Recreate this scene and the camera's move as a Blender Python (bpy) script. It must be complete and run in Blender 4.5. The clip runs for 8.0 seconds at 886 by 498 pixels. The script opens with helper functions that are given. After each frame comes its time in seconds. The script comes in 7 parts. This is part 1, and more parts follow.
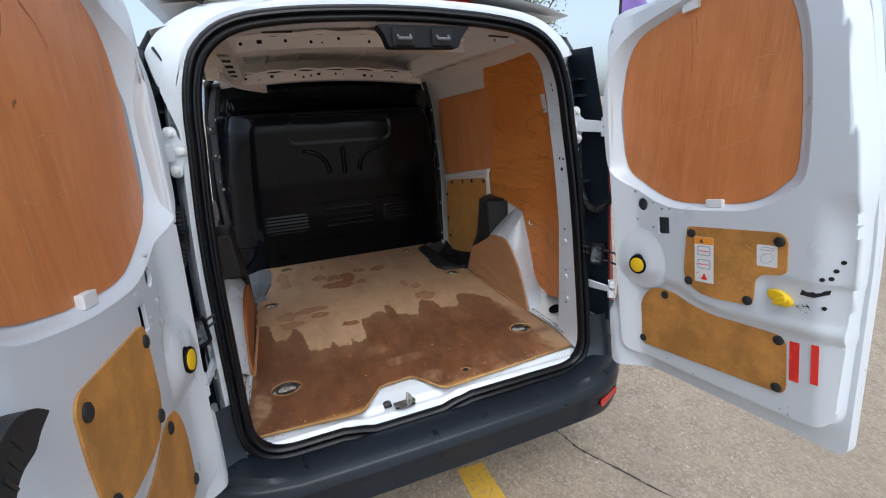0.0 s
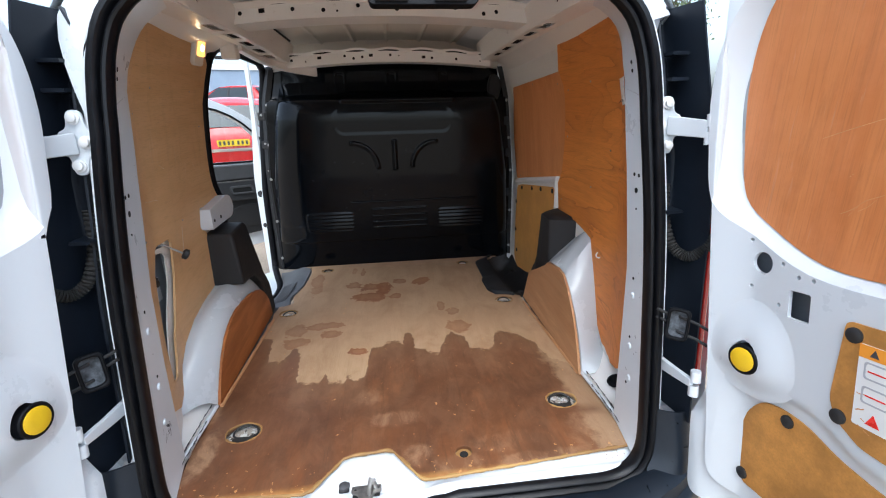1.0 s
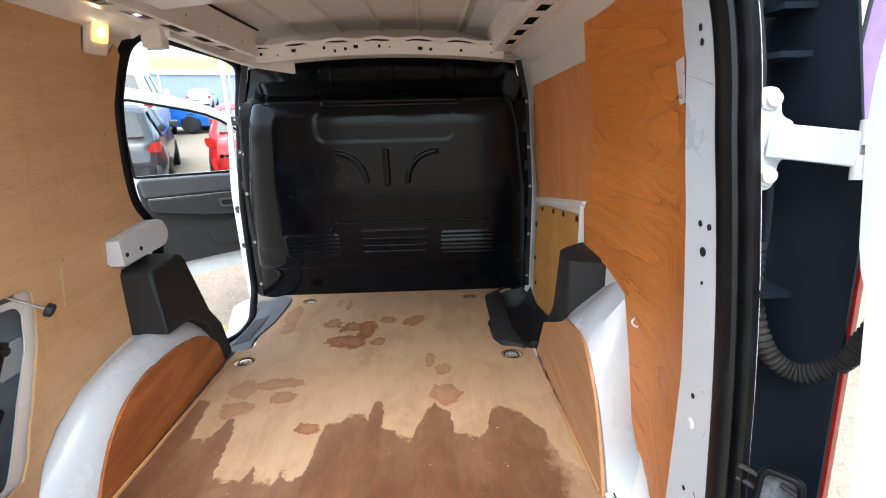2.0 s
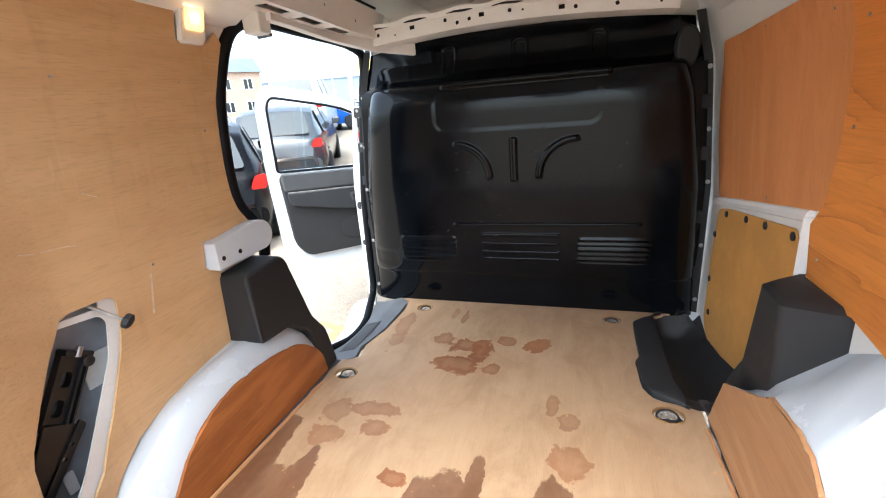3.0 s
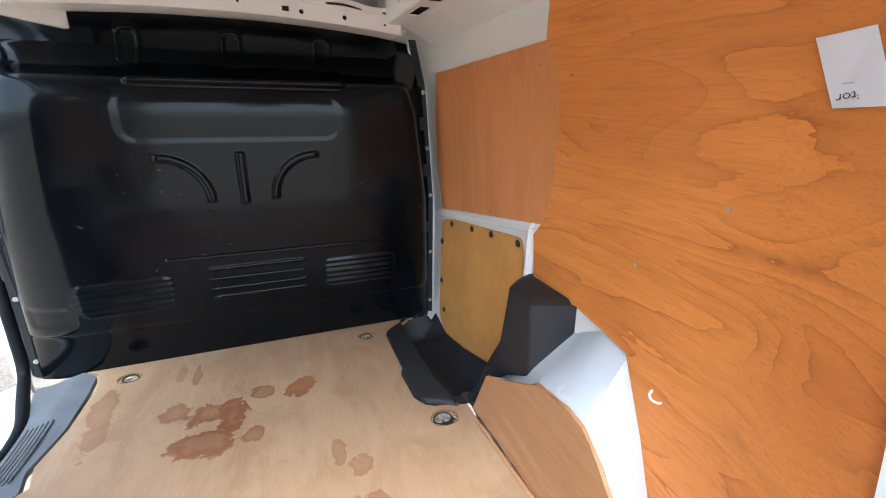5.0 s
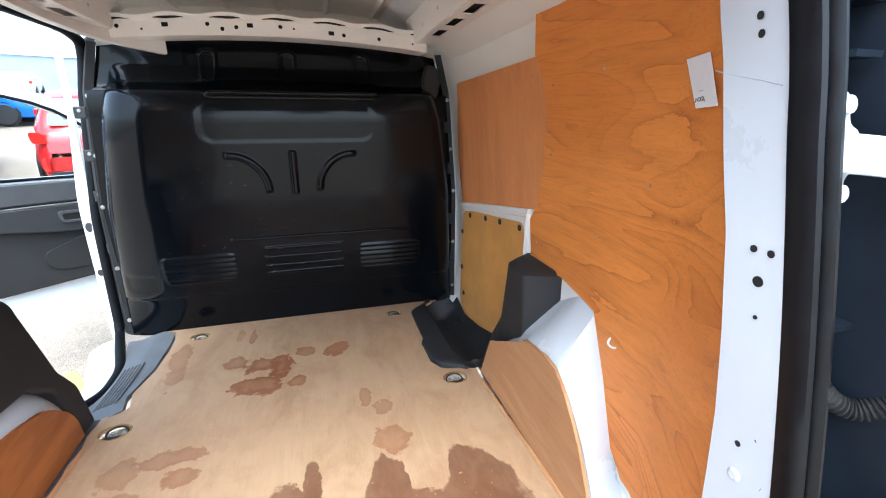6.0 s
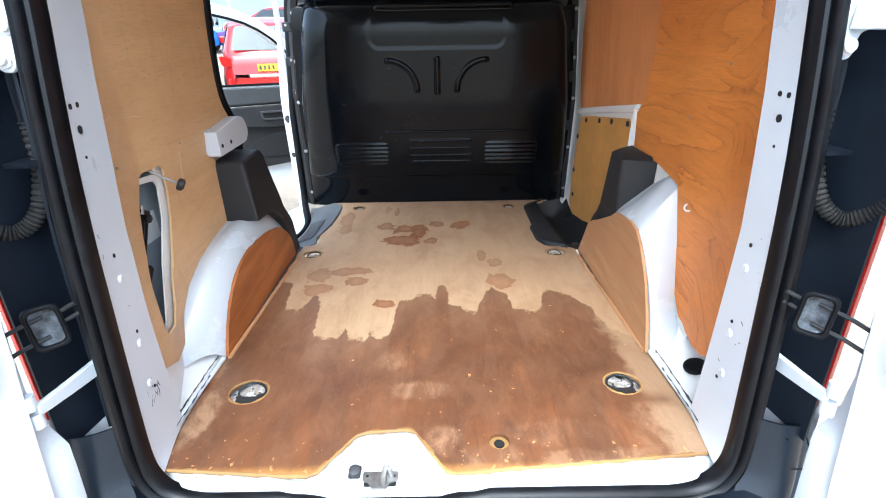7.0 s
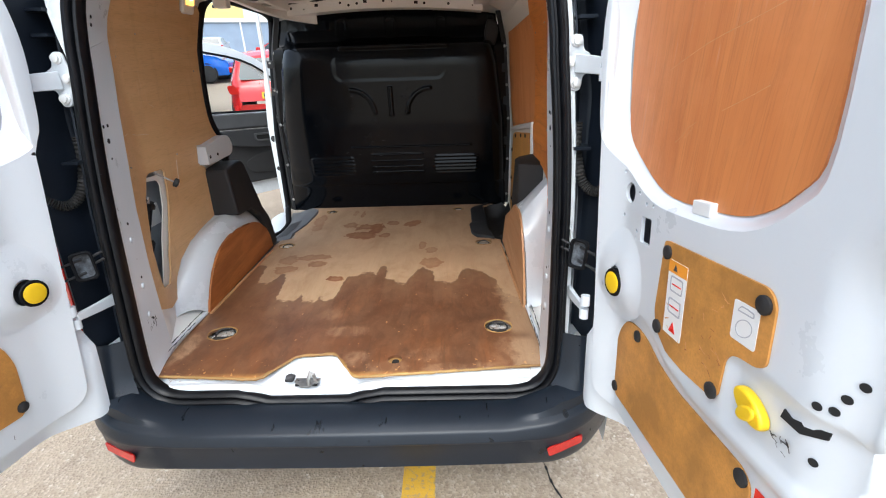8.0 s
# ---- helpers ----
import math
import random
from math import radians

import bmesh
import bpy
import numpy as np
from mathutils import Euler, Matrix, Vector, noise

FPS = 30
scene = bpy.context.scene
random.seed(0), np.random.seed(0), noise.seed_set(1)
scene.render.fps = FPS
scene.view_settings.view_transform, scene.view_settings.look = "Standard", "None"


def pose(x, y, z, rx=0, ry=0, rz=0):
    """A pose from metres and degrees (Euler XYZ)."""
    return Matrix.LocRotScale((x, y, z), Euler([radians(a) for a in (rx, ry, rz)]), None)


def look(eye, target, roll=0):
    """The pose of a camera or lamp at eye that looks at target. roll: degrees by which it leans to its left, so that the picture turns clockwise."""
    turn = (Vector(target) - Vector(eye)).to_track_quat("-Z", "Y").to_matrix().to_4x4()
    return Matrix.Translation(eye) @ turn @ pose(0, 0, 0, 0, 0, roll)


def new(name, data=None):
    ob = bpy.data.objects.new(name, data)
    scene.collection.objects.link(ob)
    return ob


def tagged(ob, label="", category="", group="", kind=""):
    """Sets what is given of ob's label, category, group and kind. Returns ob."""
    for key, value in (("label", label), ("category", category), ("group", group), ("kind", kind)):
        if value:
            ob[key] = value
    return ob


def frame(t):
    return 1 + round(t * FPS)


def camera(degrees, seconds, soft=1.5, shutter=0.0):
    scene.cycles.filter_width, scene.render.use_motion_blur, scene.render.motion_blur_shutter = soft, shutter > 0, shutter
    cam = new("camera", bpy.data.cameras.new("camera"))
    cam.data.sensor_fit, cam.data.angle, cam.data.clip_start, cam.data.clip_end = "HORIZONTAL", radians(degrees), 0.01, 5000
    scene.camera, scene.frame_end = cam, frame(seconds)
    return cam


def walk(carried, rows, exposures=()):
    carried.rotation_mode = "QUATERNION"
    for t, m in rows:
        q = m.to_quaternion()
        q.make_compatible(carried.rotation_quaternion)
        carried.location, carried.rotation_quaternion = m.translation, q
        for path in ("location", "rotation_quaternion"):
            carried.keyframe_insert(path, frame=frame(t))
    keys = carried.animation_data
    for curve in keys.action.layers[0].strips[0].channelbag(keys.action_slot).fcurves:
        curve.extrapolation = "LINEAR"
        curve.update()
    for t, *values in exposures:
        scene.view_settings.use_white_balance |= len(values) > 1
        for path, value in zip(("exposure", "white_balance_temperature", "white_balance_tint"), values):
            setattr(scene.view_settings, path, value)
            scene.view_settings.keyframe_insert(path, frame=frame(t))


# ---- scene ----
cam = camera(91.7, 8.0, soft=1.1)
PATH = [
    (0, (-0.445, -1.272, 1.564), (0.244, 0.505, 0.957), -2.8),
    (0.5, (-0.154, -1.126, 1.565), (0.242, 0.736, 0.952), -2.0),
    (1, (-0.005, -0.909, 1.546), (0.204, 0.98, 0.921), -1.4),
    (1.2, (0.031, -0.807, 1.552), (0.228, 1.084, 0.932), -1.0),
    (2.3, (0.266, -0.326, 1.529), (0.176, 1.579, 0.928), -2.1),
    (2.5, (0.271, -0.239, 1.524), (0.066, 1.652, 0.907), -2.7),
    (3, (0.259, -0.113, 1.506), (-0.34, 1.693, 0.889), -4.6),
    (3.5, (0.29, -0.067, 1.531), (-0.534, 1.65, 0.919), -4.3),
    (4, (0.254, -0.026, 1.527), (-0.198, 1.818, 0.897), -2.0),
    (4.5, (0.141, 0.047, 1.545), (0.416, 1.909, 0.867), -1.7),
    (4.7, (0.101, 0.049, 1.537), (0.609, 1.862, 0.864), -0.8),
    (5.8, (0.085, -0.135, 1.546), (0.941, 1.573, 0.953), 2.2),
    (6, (0.092, -0.225, 1.535), (0.632, 1.6, 0.922), 0.3),
    (6.5, (0.067, -0.418, 1.504), (0.114, 1.446, 0.78), -0.7),
    (7, (0.022, -0.637, 1.466), (0.025, 1.156, 0.58), -0.9),
    (7.5, (0.086, -0.841, 1.479), (0.067, 0.943, 0.573), -1.4),
    (8, (0.346, -1.089, 1.505), (0.309, 0.744, 0.706), -1.9),
]
walk(cam, [(t, look(eye, target, roll)) for t, eye, target, roll in PATH],
     [(0, 0.76, 5820, 6), (0.3, 1.13, 5780, 6), (0.6, 1.26, 5740, 6), (1.0, 1.44, 5660, 5), (2.5, 2.34, 5900, 3), (3.5, 2.62, 5620, 3), (4.5, 2.68, 5400, 2), (6.0, 2.56, 5380, 2), (7.0, 2.40, 5420, 2), (7.5, 1.82, 5660, 3), (8.0, 1.54, 5960, 5)])

# ---- light: overcast noon sky, weak wide sun ----
world = bpy.data.worlds.new("world")
scene.world = world
world.use_nodes = True
wt = world.node_tree
sky = wt.nodes.new("ShaderNodeTexSky")
sky.sky_type, sky.sun_disc = "NISHITA", False
sky.sun_elevation, sky.sun_rotation = radians(60), radians(184)
sky.air_density, sky.dust_density, sky.ozone_density = 1.0, 4.0, 1.0
pale = wt.nodes.new("ShaderNodeHueSaturation")
pale.inputs["Saturation"].default_value = 0.55
wt.links.new(sky.outputs[0], pale.inputs["Color"])
wt.links.new(pale.outputs[0], wt.nodes["Background"].inputs[0])
wt.nodes["Background"].inputs[1].default_value = 0.15

sun_data = bpy.data.lights.new("sun", "SUN")
sun_data.energy, sun_data.angle, sun_data.color = 0.35, radians(60), (1.0, 0.97, 0.92)
sun = new("sun", sun_data)
sun.matrix_world = look((-0.4, -5.8, 10.0), (0, 0, 0))


# ---- materials ----
class Nodes:
    def __init__(self, name):
        self.m = bpy.data.materials.new(name)
        self.m.use_nodes = True
        self.t = self.m.node_tree
        self.b = self.t.nodes["Principled BSDF"]
        self.co = self.t.nodes.new("ShaderNodeTexCoord").outputs["Object"]

    def put(self, kind, **values):
        n = self.t.nodes.new(kind)
        for k, v in values.items():
            n.inputs[k.replace("_", " ")].default_value = v
        return n

    def link(self, a, b):
        self.t.links.new(a, b)

    def scaled(self, sx, sy, sz, co=None):
        n = self.t.nodes.new("ShaderNodeMapping")
        n.inputs["Scale"].default_value = (sx, sy, sz)
        self.link(co or self.co, n.inputs["Vector"])
        return n.outputs[0]

    def noise(self, scale, detail=4.0, rough=0.55, co=None, warp=0.0):
        n = self.put("ShaderNodeTexNoise", Scale=scale, Detail=detail, Roughness=rough, Distortion=warp)
        self.link(co or self.co, n.inputs["Vector"])
        return n.outputs["Fac"]

    def ramp(self, fac, *stops):
        n = self.t.nodes.new("ShaderNodeValToRGB")
        e = n.color_ramp.elements
        while len(e) < len(stops):
            e.new(0.5)
        for el, (p, c) in zip(e, stops):
            el.position = p
            el.color = (*c, 1) if isinstance(c, tuple) else (c, c, c, 1)
        self.link(fac, n.inputs[0])
        return n.outputs[0]

    def mix(self, fac, a, b, blend="MIX"):
        n = self.t.nodes.new("ShaderNodeMix")
        n.data_type, n.blend_type = "RGBA", blend
        for sock, v in ((n.inputs[0], fac), (n.inputs[6], a), (n.inputs[7], b)):
            if isinstance(v, tuple):
                sock.default_value = (*v, 1)
            elif isinstance(v, (int, float)):
                sock.default_value = v
            else:
                self.link(v, sock)
        return n.outputs[2]

    def math(self, op, a, b=0.0, c=0.0):
        n = self.t.nodes.new("ShaderNodeMath")
        n.operation = op
        for sock, v in zip(n.inputs, (a, b, c)):
            if isinstance(v, (int, float)):
                sock.default_value = v
            else:
                self.link(v, sock)
        return n.outputs[0]

    def axes(self):
        n = self.t.nodes.new("ShaderNodeSeparateXYZ")
        self.link(self.co, n.inputs[0])
        return n.outputs

    def bump(self, height, strength=0.2, distance=0.002):
        n = self.put("ShaderNodeBump", Strength=strength, Distance=distance)
        self.link(height, n.inputs["Height"])
        self.link(n.outputs[0], self.b.inputs["Normal"])

    def done(self, color=None, rough=None, **values):
        for key, v in (("Base Color", color), ("Roughness", rough)):
            if isinstance(v, tuple):
                self.b.inputs[key].default_value = (*v, 1)
            elif isinstance(v, (int, float)):
                self.b.inputs[key].default_value = v
            elif v is not None:
                self.link(v, self.b.inputs[key])
        for k, v in values.items():
            self.b.inputs[k.replace("_", " ")].default_value = v
        return self.m


def worn(name, color, rough=0.5, vary=0.12, scale=9.0, grain=160.0, bump=0.05, **values):
    """A plain finish with soft dirt, fine grain and uneven gloss."""
    n = Nodes(name)
    big, fine = n.noise(scale, 5), n.noise(grain, 2)
    dark = tuple(c * (1 - vary) for c in color)
    light = tuple(min(1, c * (1 + vary * 0.6)) for c in color)
    col = n.mix(n.ramp(big, (0.3, 0.0), (0.7, 1.0)), dark, light)
    col = n.mix(n.math("MULTIPLY", fine, vary * 0.8), col, dark)
    r = n.math("MULTIPLY_ADD", big, 0.25, rough - 0.12)
    n.bump(fine, bump, 0.001)
    return n.done(col, r, **values)


def paint(name, color, rough=0.28, dirt=(0.35, 0.3, 0.25), amount=0.10):
    """Car enamel with a little road dirt."""
    n = Nodes(name)
    big, fine = n.noise(5, 6, 0.65), n.noise(90, 4, 0.7)
    spots = n.ramp(n.math("MULTIPLY", n.noise(38, 6, 0.7), fine), (0.33, 0.0), (0.50, 1.0))
    haze = n.ramp(big, (0.45, 0.0), (0.75, 1.0))
    col = n.mix(n.math("MULTIPLY", haze, amount * 0.5), color, tuple(0.5 * (a + b) for a, b in zip(color, dirt)))
    col = n.mix(n.math("MULTIPLY", spots, amount * 2.0), col, dirt)
    n.bump(n.noise(14, 1), 0.02, 0.002)
    return n.done(col, n.math("MULTIPLY_ADD", big, 0.15, rough - 0.06), Coat_Weight=0.3, Coat_Roughness=0.12)


def ply(name, light, dark, along="y", swirl=2.0, rough=0.55, streak=1.0, knots=0.25, scratch=0.0):
    """Rotary-cut plywood: long wavy grain, pores, scuffs."""
    n = Nodes(name)
    s = {"y": (9, 1.1, 9), "z": (9, 9, 1.1), "x": (1.1, 9, 9)}[along]
    f = {"y": (300, 9, 300), "z": (300, 300, 9), "x": (9, 300, 300)}[along]
    wave = n.noise(1.0, 5, 0.6, n.scaled(*s), swirl)
    pores = n.noise(1.0, 3, 0.6, n.scaled(*f))
    cloud = n.noise(2.3, 4)
    col = n.mix(n.ramp(wave, (0.35, 0.0), (0.62, 1.0)), light, dark)
    lines = n.ramp(wave, (0.46, 0.0), (0.5, 1.0), (0.54, 0.0))
    col = n.mix(n.math("MULTIPLY", lines, knots * streak), col, tuple(c * 0.45 for c in dark))
    col = n.mix(n.math("MULTIPLY", n.ramp(pores, (0.5, 0.0), (0.75, 1.0)), 0.45), col, tuple(c * 0.55 for c in dark))
    col = n.mix(n.ramp(cloud, (0.3, 0.0), (0.8, 0.35)), col, tuple(min(1, c * 1.25) for c in light))
    scuff = n.ramp(n.noise(1.0, 6, 0.7, n.scaled(40, 5, 22), 1.0), (0.70, 0.0), (0.78, 1.0))
    col = n.mix(n.math("MULTIPLY", scuff, 0.35), col, tuple(min(1, c * 1.5 + 0.08) for c in light))
    if scratch:
        for turn, seed, where in ((38, 3.1, 0.64), (-62, 7.7, 0.65)):
            tilt = n.t.nodes.new("ShaderNodeMapping")
            tilt.inputs["Rotation"].default_value = (radians(turn), 0, 0)
            tilt.inputs["Location"].default_value = (seed, seed, 0)
            tilt.inputs["Scale"].default_value = (1, 90, 5.0)
            n.link(n.co, tilt.inputs["Vector"])
            scr = n.ramp(n.noise(1.0, 3, 0.5, tilt.outputs[0], 0.25), (where, 0.0), (where + 0.03, 1.0))
            here = n.ramp(n.noise(4.5, 2, 0.5, n.scaled(1, 1.3, 0.9 + 0.2 * seed)), (0.50, 0.0), (0.62, 1.0))
            col = n.mix(n.math("MULTIPLY", n.math("MULTIPLY", scr, here), scratch * 0.35), col, tuple(min(1, c * 0.6 + 0.34) for c in light))
        smear = n.ramp(n.noise(1.0, 5, 0.65, n.scaled(12, 12, 2.2), 0.8), (0.55, 0.0), (0.70, 1.0))
        col = n.mix(n.math("MULTIPLY", smear, 0.55 * scratch), col, tuple(c * 0.42 for c in dark))
        rub = n.ramp(n.noise(3.4, 6, 0.7), (0.44, 0.0), (0.66, 1.0))
        col = n.mix(n.math("MULTIPLY", rub, 0.6 * scratch), col, tuple(min(1, c * 1.2 + 0.05) for c in light))
    n.bump(pores, 0.12, 0.001)
    return n.done(col, n.math("MULTIPLY_ADD", wave, 0.2, rough - 0.1))


def flame_ply(name, light, dark):
    """Flat-sawn veneer with broad flames and thin dark growth lines."""
    n = Nodes(name)
    co = n.scaled(4, 0.9, 4.2)
    field = n.noise(1.0, 1.6, 0.42, co, 0.9)
    rings = n.math("FRACT", n.math("ADD", n.math("MULTIPLY", field, 13.0), n.math("MULTIPLY", n.noise(1.0, 4, 0.6, n.scaled(16, 4, 22)), 0.9)))
    thin = n.ramp(rings, (0.0, 1.0), (0.05, 0.55), (0.22, 0.22), (0.6, 0.0), (0.985, 0.0), (1.0, 1.0))
    some = n.ramp(n.noise(2.1, 3, 0.6, co), (0.40, 0.05), (0.62, 1.0))
    pores = n.noise(1.0, 3, 0.6, n.scaled(300, 7, 260))
    cloud = n.noise(2.6, 5, 0.6)
    col = n.mix(n.ramp(field, (0.3, 0.0), (0.7, 1.0)), light, dark)
    col = n.mix(n.ramp(cloud, (0.35, 0.0), (0.75, 0.6)), col, tuple(min(1, c * 1.18) for c in light))
    col = n.mix(n.math("MULTIPLY", n.math("MULTIPLY", thin, some), 0.8), col, (dark[0] * 0.50, dark[1] * 0.36, dark[2] * 0.30))
    streak = n.noise(1.0, 5, 0.65, n.scaled(30, 1.6, 38), 0.8)
    col = n.mix(n.math("MULTIPLY", n.ramp(streak, (0.45, 0.0), (0.7, 1.0)), 0.30), col, tuple(c * 0.62 for c in dark))
    col = n.mix(n.math("MULTIPLY", n.ramp(pores, (0.5, 0.0), (0.75, 1.0)), 0.4), col, tuple(c * 0.6 for c in dark))
    scuff = n.ramp(n.noise(1.0, 6, 0.7, n.scaled(30, 5, 40), 1.0), (0.70, 0.0), (0.78, 1.0))
    col = n.mix(n.math("MULTIPLY", scuff, 0.3), col, tuple(min(1, c * 1.35 + 0.05) for c in light))
    n.bump(pores, 0.1, 0.001)
    return n.done(col, n.math("MULTIPLY_ADD", cloud, 0.2, 0.46))


white_paint = paint("white_enamel", (0.63, 0.665, 0.695), 0.28, (0.45, 0.45, 0.44), 0.06)
inner_white = paint("inner_white_enamel", (0.80, 0.79, 0.76), 0.4, (0.4, 0.33, 0.25), 0.2)
# the same white enamel, darkened in colour to offset strong light on the arches
arch_white_dimmed = paint("arch_enamel_dimmed", (0.53, 0.56, 0.585), 0.25, (0.32, 0.31, 0.29), 0.08)
roof_cream = paint("roof_primer", (0.66, 0.63, 0.56), 0.5, (0.45, 0.38, 0.28), 0.2)
chalky_rubber = worn("chalky_rubber", (0.13, 0.145, 0.165), 0.75, 0.95, 45, 260, 0.3)
bulk_black = worn("bulkhead_black", (0.0034, 0.0045, 0.0064), 0.15, 0.45, 6, 240, 0.03, Specular_IOR_Level=0.17, Coat_Weight=0.05, Coat_Roughness=0.05)
trim_black = worn("black_trim", (0.016, 0.016, 0.017), 0.62, 0.25, 12, 500, 0.25)


def bumper_material():
    """Dark grained plastic, tinted blue for reflected sky, with drips, wet spots and dust."""
    n = Nodes("bumper_plastic")
    cloud, grain = n.noise(6, 5, 0.6), n.noise(600, 2)
    col = n.mix(n.ramp(cloud, (0.35, 0.0), (0.7, 1.0)), (0.0070, 0.0105, 0.0165), (0.0105, 0.0150, 0.0225))
    drip = n.ramp(n.noise(1.0, 4, 0.6, n.scaled(26, 7, 26), 0.4), (0.66, 0.0), (0.70, 1.0))
    col = n.mix(n.math("MULTIPLY", drip, 0.8), col, (0.0035, 0.0045, 0.0060))
    dust = n.ramp(n.noise(130, 4, 0.7), (0.66, 0.0), (0.74, 1.0))
    col = n.mix(n.math("MULTIPLY", dust, 0.35), col, (0.06, 0.06, 0.06))
    n.bump(grain, 0.2, 0.001)
    return n.done(col, n.math("MULTIPLY_ADD", drip, -0.16, 0.36), Specular_IOR_Level=0.36)


bumper_black = bumper_material()
light_trim = worn("rear_trim_plastic", (0.010, 0.0145, 0.023), 0.45, 0.4, 6, 300, 0.1, Specular_IOR_Level=0.25)
trim_grey = worn("door_trim_grey", (0.055, 0.057, 0.060), 0.5, 0.15, 12, 500, 0.2)
trim_dark = worn("door_trim_dark", (0.024, 0.025, 0.027), 0.5, 0.15, 12, 500, 0.2)
mat_grey = worn("grey_step_plastic", (0.13, 0.135, 0.142), 0.55, 0.25, 10, 400, 0.2)
rubber = worn("rubber", (0.0048, 0.0053, 0.0070), 0.52, 0.5, 25, 300, 0.2, Specular_IOR_Level=0.16)
seal_rubber = worn("seal_rubber", (0.0040, 0.0045, 0.0062), 0.36, 0.6, 25, 300, 0.15, Specular_IOR_Level=0.30)
dusty_rubber = worn("dusty_rubber", (0.024, 0.022, 0.020), 0.75, 0.6, 30, 300, 0.2)
steel = worn("galvanised_steel", (0.45, 0.44, 0.42), 0.4, 0.4, 40, 200, 0.1, Metallic=0.9)


def dirty_cup():
    """White cup crusted with black grease and rust."""
    n = Nodes("greasy_white_enamel")
    crust, fine = n.noise(70, 5, 0.65), n.noise(260, 4, 0.7)
    col = n.mix(n.ramp(crust, (0.44, 0.0), (0.50, 1.0)), (0.52, 0.52, 0.51), (0.30, 0.26, 0.22))
    col = n.mix(n.ramp(n.noise(45, 5, 0.7, None, 0.5), (0.54, 0.0), (0.58, 1.0)), col, (0.035, 0.026, 0.020))
    n.bump(fine, 0.3, 0.001)
    return n.done(col, 0.55)


cup_dirty = dirty_cup()
bolt_white = paint("painted_bolt", (0.72, 0.72, 0.71), 0.35)
# near-black that paints in the shade inside holes, slots and gaps
void_shade = worn("void_shade_black", (0.01, 0.01, 0.01), 0.9, 0.2)
yellow_plastic = worn("yellow_plastic", (0.80, 0.52, 0.01), 0.35, 0.08, 20, 200, 0.03)
red_film = worn("red_reflector_film", (0.75, 0.03, 0.02), 0.25, 0.1, 40, 300, 0.1)
red_lens = worn("red_lens", (0.45, 0.02, 0.015), 0.12, 0.2, 60, 300, 0.05)
sticker_white = worn("white_sticker", (0.78, 0.78, 0.76), 0.4, 0.05)
orange_print = worn("orange_print", (0.85, 0.33, 0.03), 0.4, 0.05)
grey_print = worn("grey_print", (0.42, 0.43, 0.45), 0.5, 0.05)
scratch_grey = worn("pale_scratch", (0.10, 0.10, 0.11), 0.6, 0.3, 60, 300, 0.1)
scratch_wood = worn("raw_scratch", (0.64, 0.32, 0.14), 0.7, 0.25, 60, 300, 0.1)
old_stain = worn("old_stain", (0.38, 0.135, 0.038), 0.6, 0.4, 60, 300, 0.1)
scuff_dark = worn("dark_scuff", (0.06, 0.06, 0.065), 0.6, 0.4, 60, 300, 0.1)
rust = worn("rust", (0.30, 0.11, 0.04), 0.8, 0.4, 80, 300, 0.2)
chalk = worn("chalk", (0.72, 0.58, 0.42), 0.8, 0.25, 60, 300, 0.1)
paper_white = worn("paper", (0.75, 0.75, 0.74), 0.8, 0.05)
ink = worn("ink", (0.05, 0.05, 0.06), 0.7, 0.1)
jack_black = worn("jack_black", (0.010, 0.010, 0.011), 0.35, 0.4, 30, 200, 0.1)
cavity_grey = worn("cavity_primer", (0.32, 0.34, 0.36), 0.5, 0.3, 8)

side_ply = ply("pale_ply", (0.62, 0.39, 0.19), (0.55, 0.33, 0.15), "y", 1.5, 0.5, 0.3, 0.12, 0.35)
orange_ply = flame_ply("orange_ply", (0.72, 0.262, 0.047), (0.61, 0.196, 0.030))
brown_ply = ply("brown_ply", (0.64, 0.262, 0.092), (0.55, 0.208, 0.066), "z", 1.2, 0.5, 0.3, 0.12)
arch_ply = ply("arch_ply", (0.40, 0.135, 0.032), (0.24, 0.072, 0.016), "y", 1.6, 0.5, 0.8, 0.3)
arch_ply_pale = ply("pale_arch_ply", (0.50, 0.270, 0.125), (0.41, 0.200, 0.085), "y", 1.6, 0.5, 0.6, 0.25)
door_ply = ply("door_ply", (0.62, 0.225, 0.066), (0.55, 0.180, 0.048), "z", 2.0, 0.5, 0.3, 0.08, 0.55)


def hardboard(name, color, damp=0.58):
    n = Nodes(name)
    big, fine = n.noise(7, 6, 0.65), n.noise(220, 3)
    col = n.mix(n.ramp(big, (0.42, 0.0), (0.62, 1.0)), tuple(c * damp for c in color), color)
    col = n.mix(n.math("MULTIPLY", n.ramp(fine, (0.4, 0.0), (0.8, 1.0)), 0.4), col, tuple(c * 0.5 for c in color))
    n.bump(fine, 0.15, 0.001)
    return n.done(col, 0.55)


hard_yellow = hardboard("yellow_hardboard", (0.68, 0.335, 0.082), 0.85)
hard_brown = hardboard("brown_hardboard", (0.62, 0.285, 0.062), 0.62)


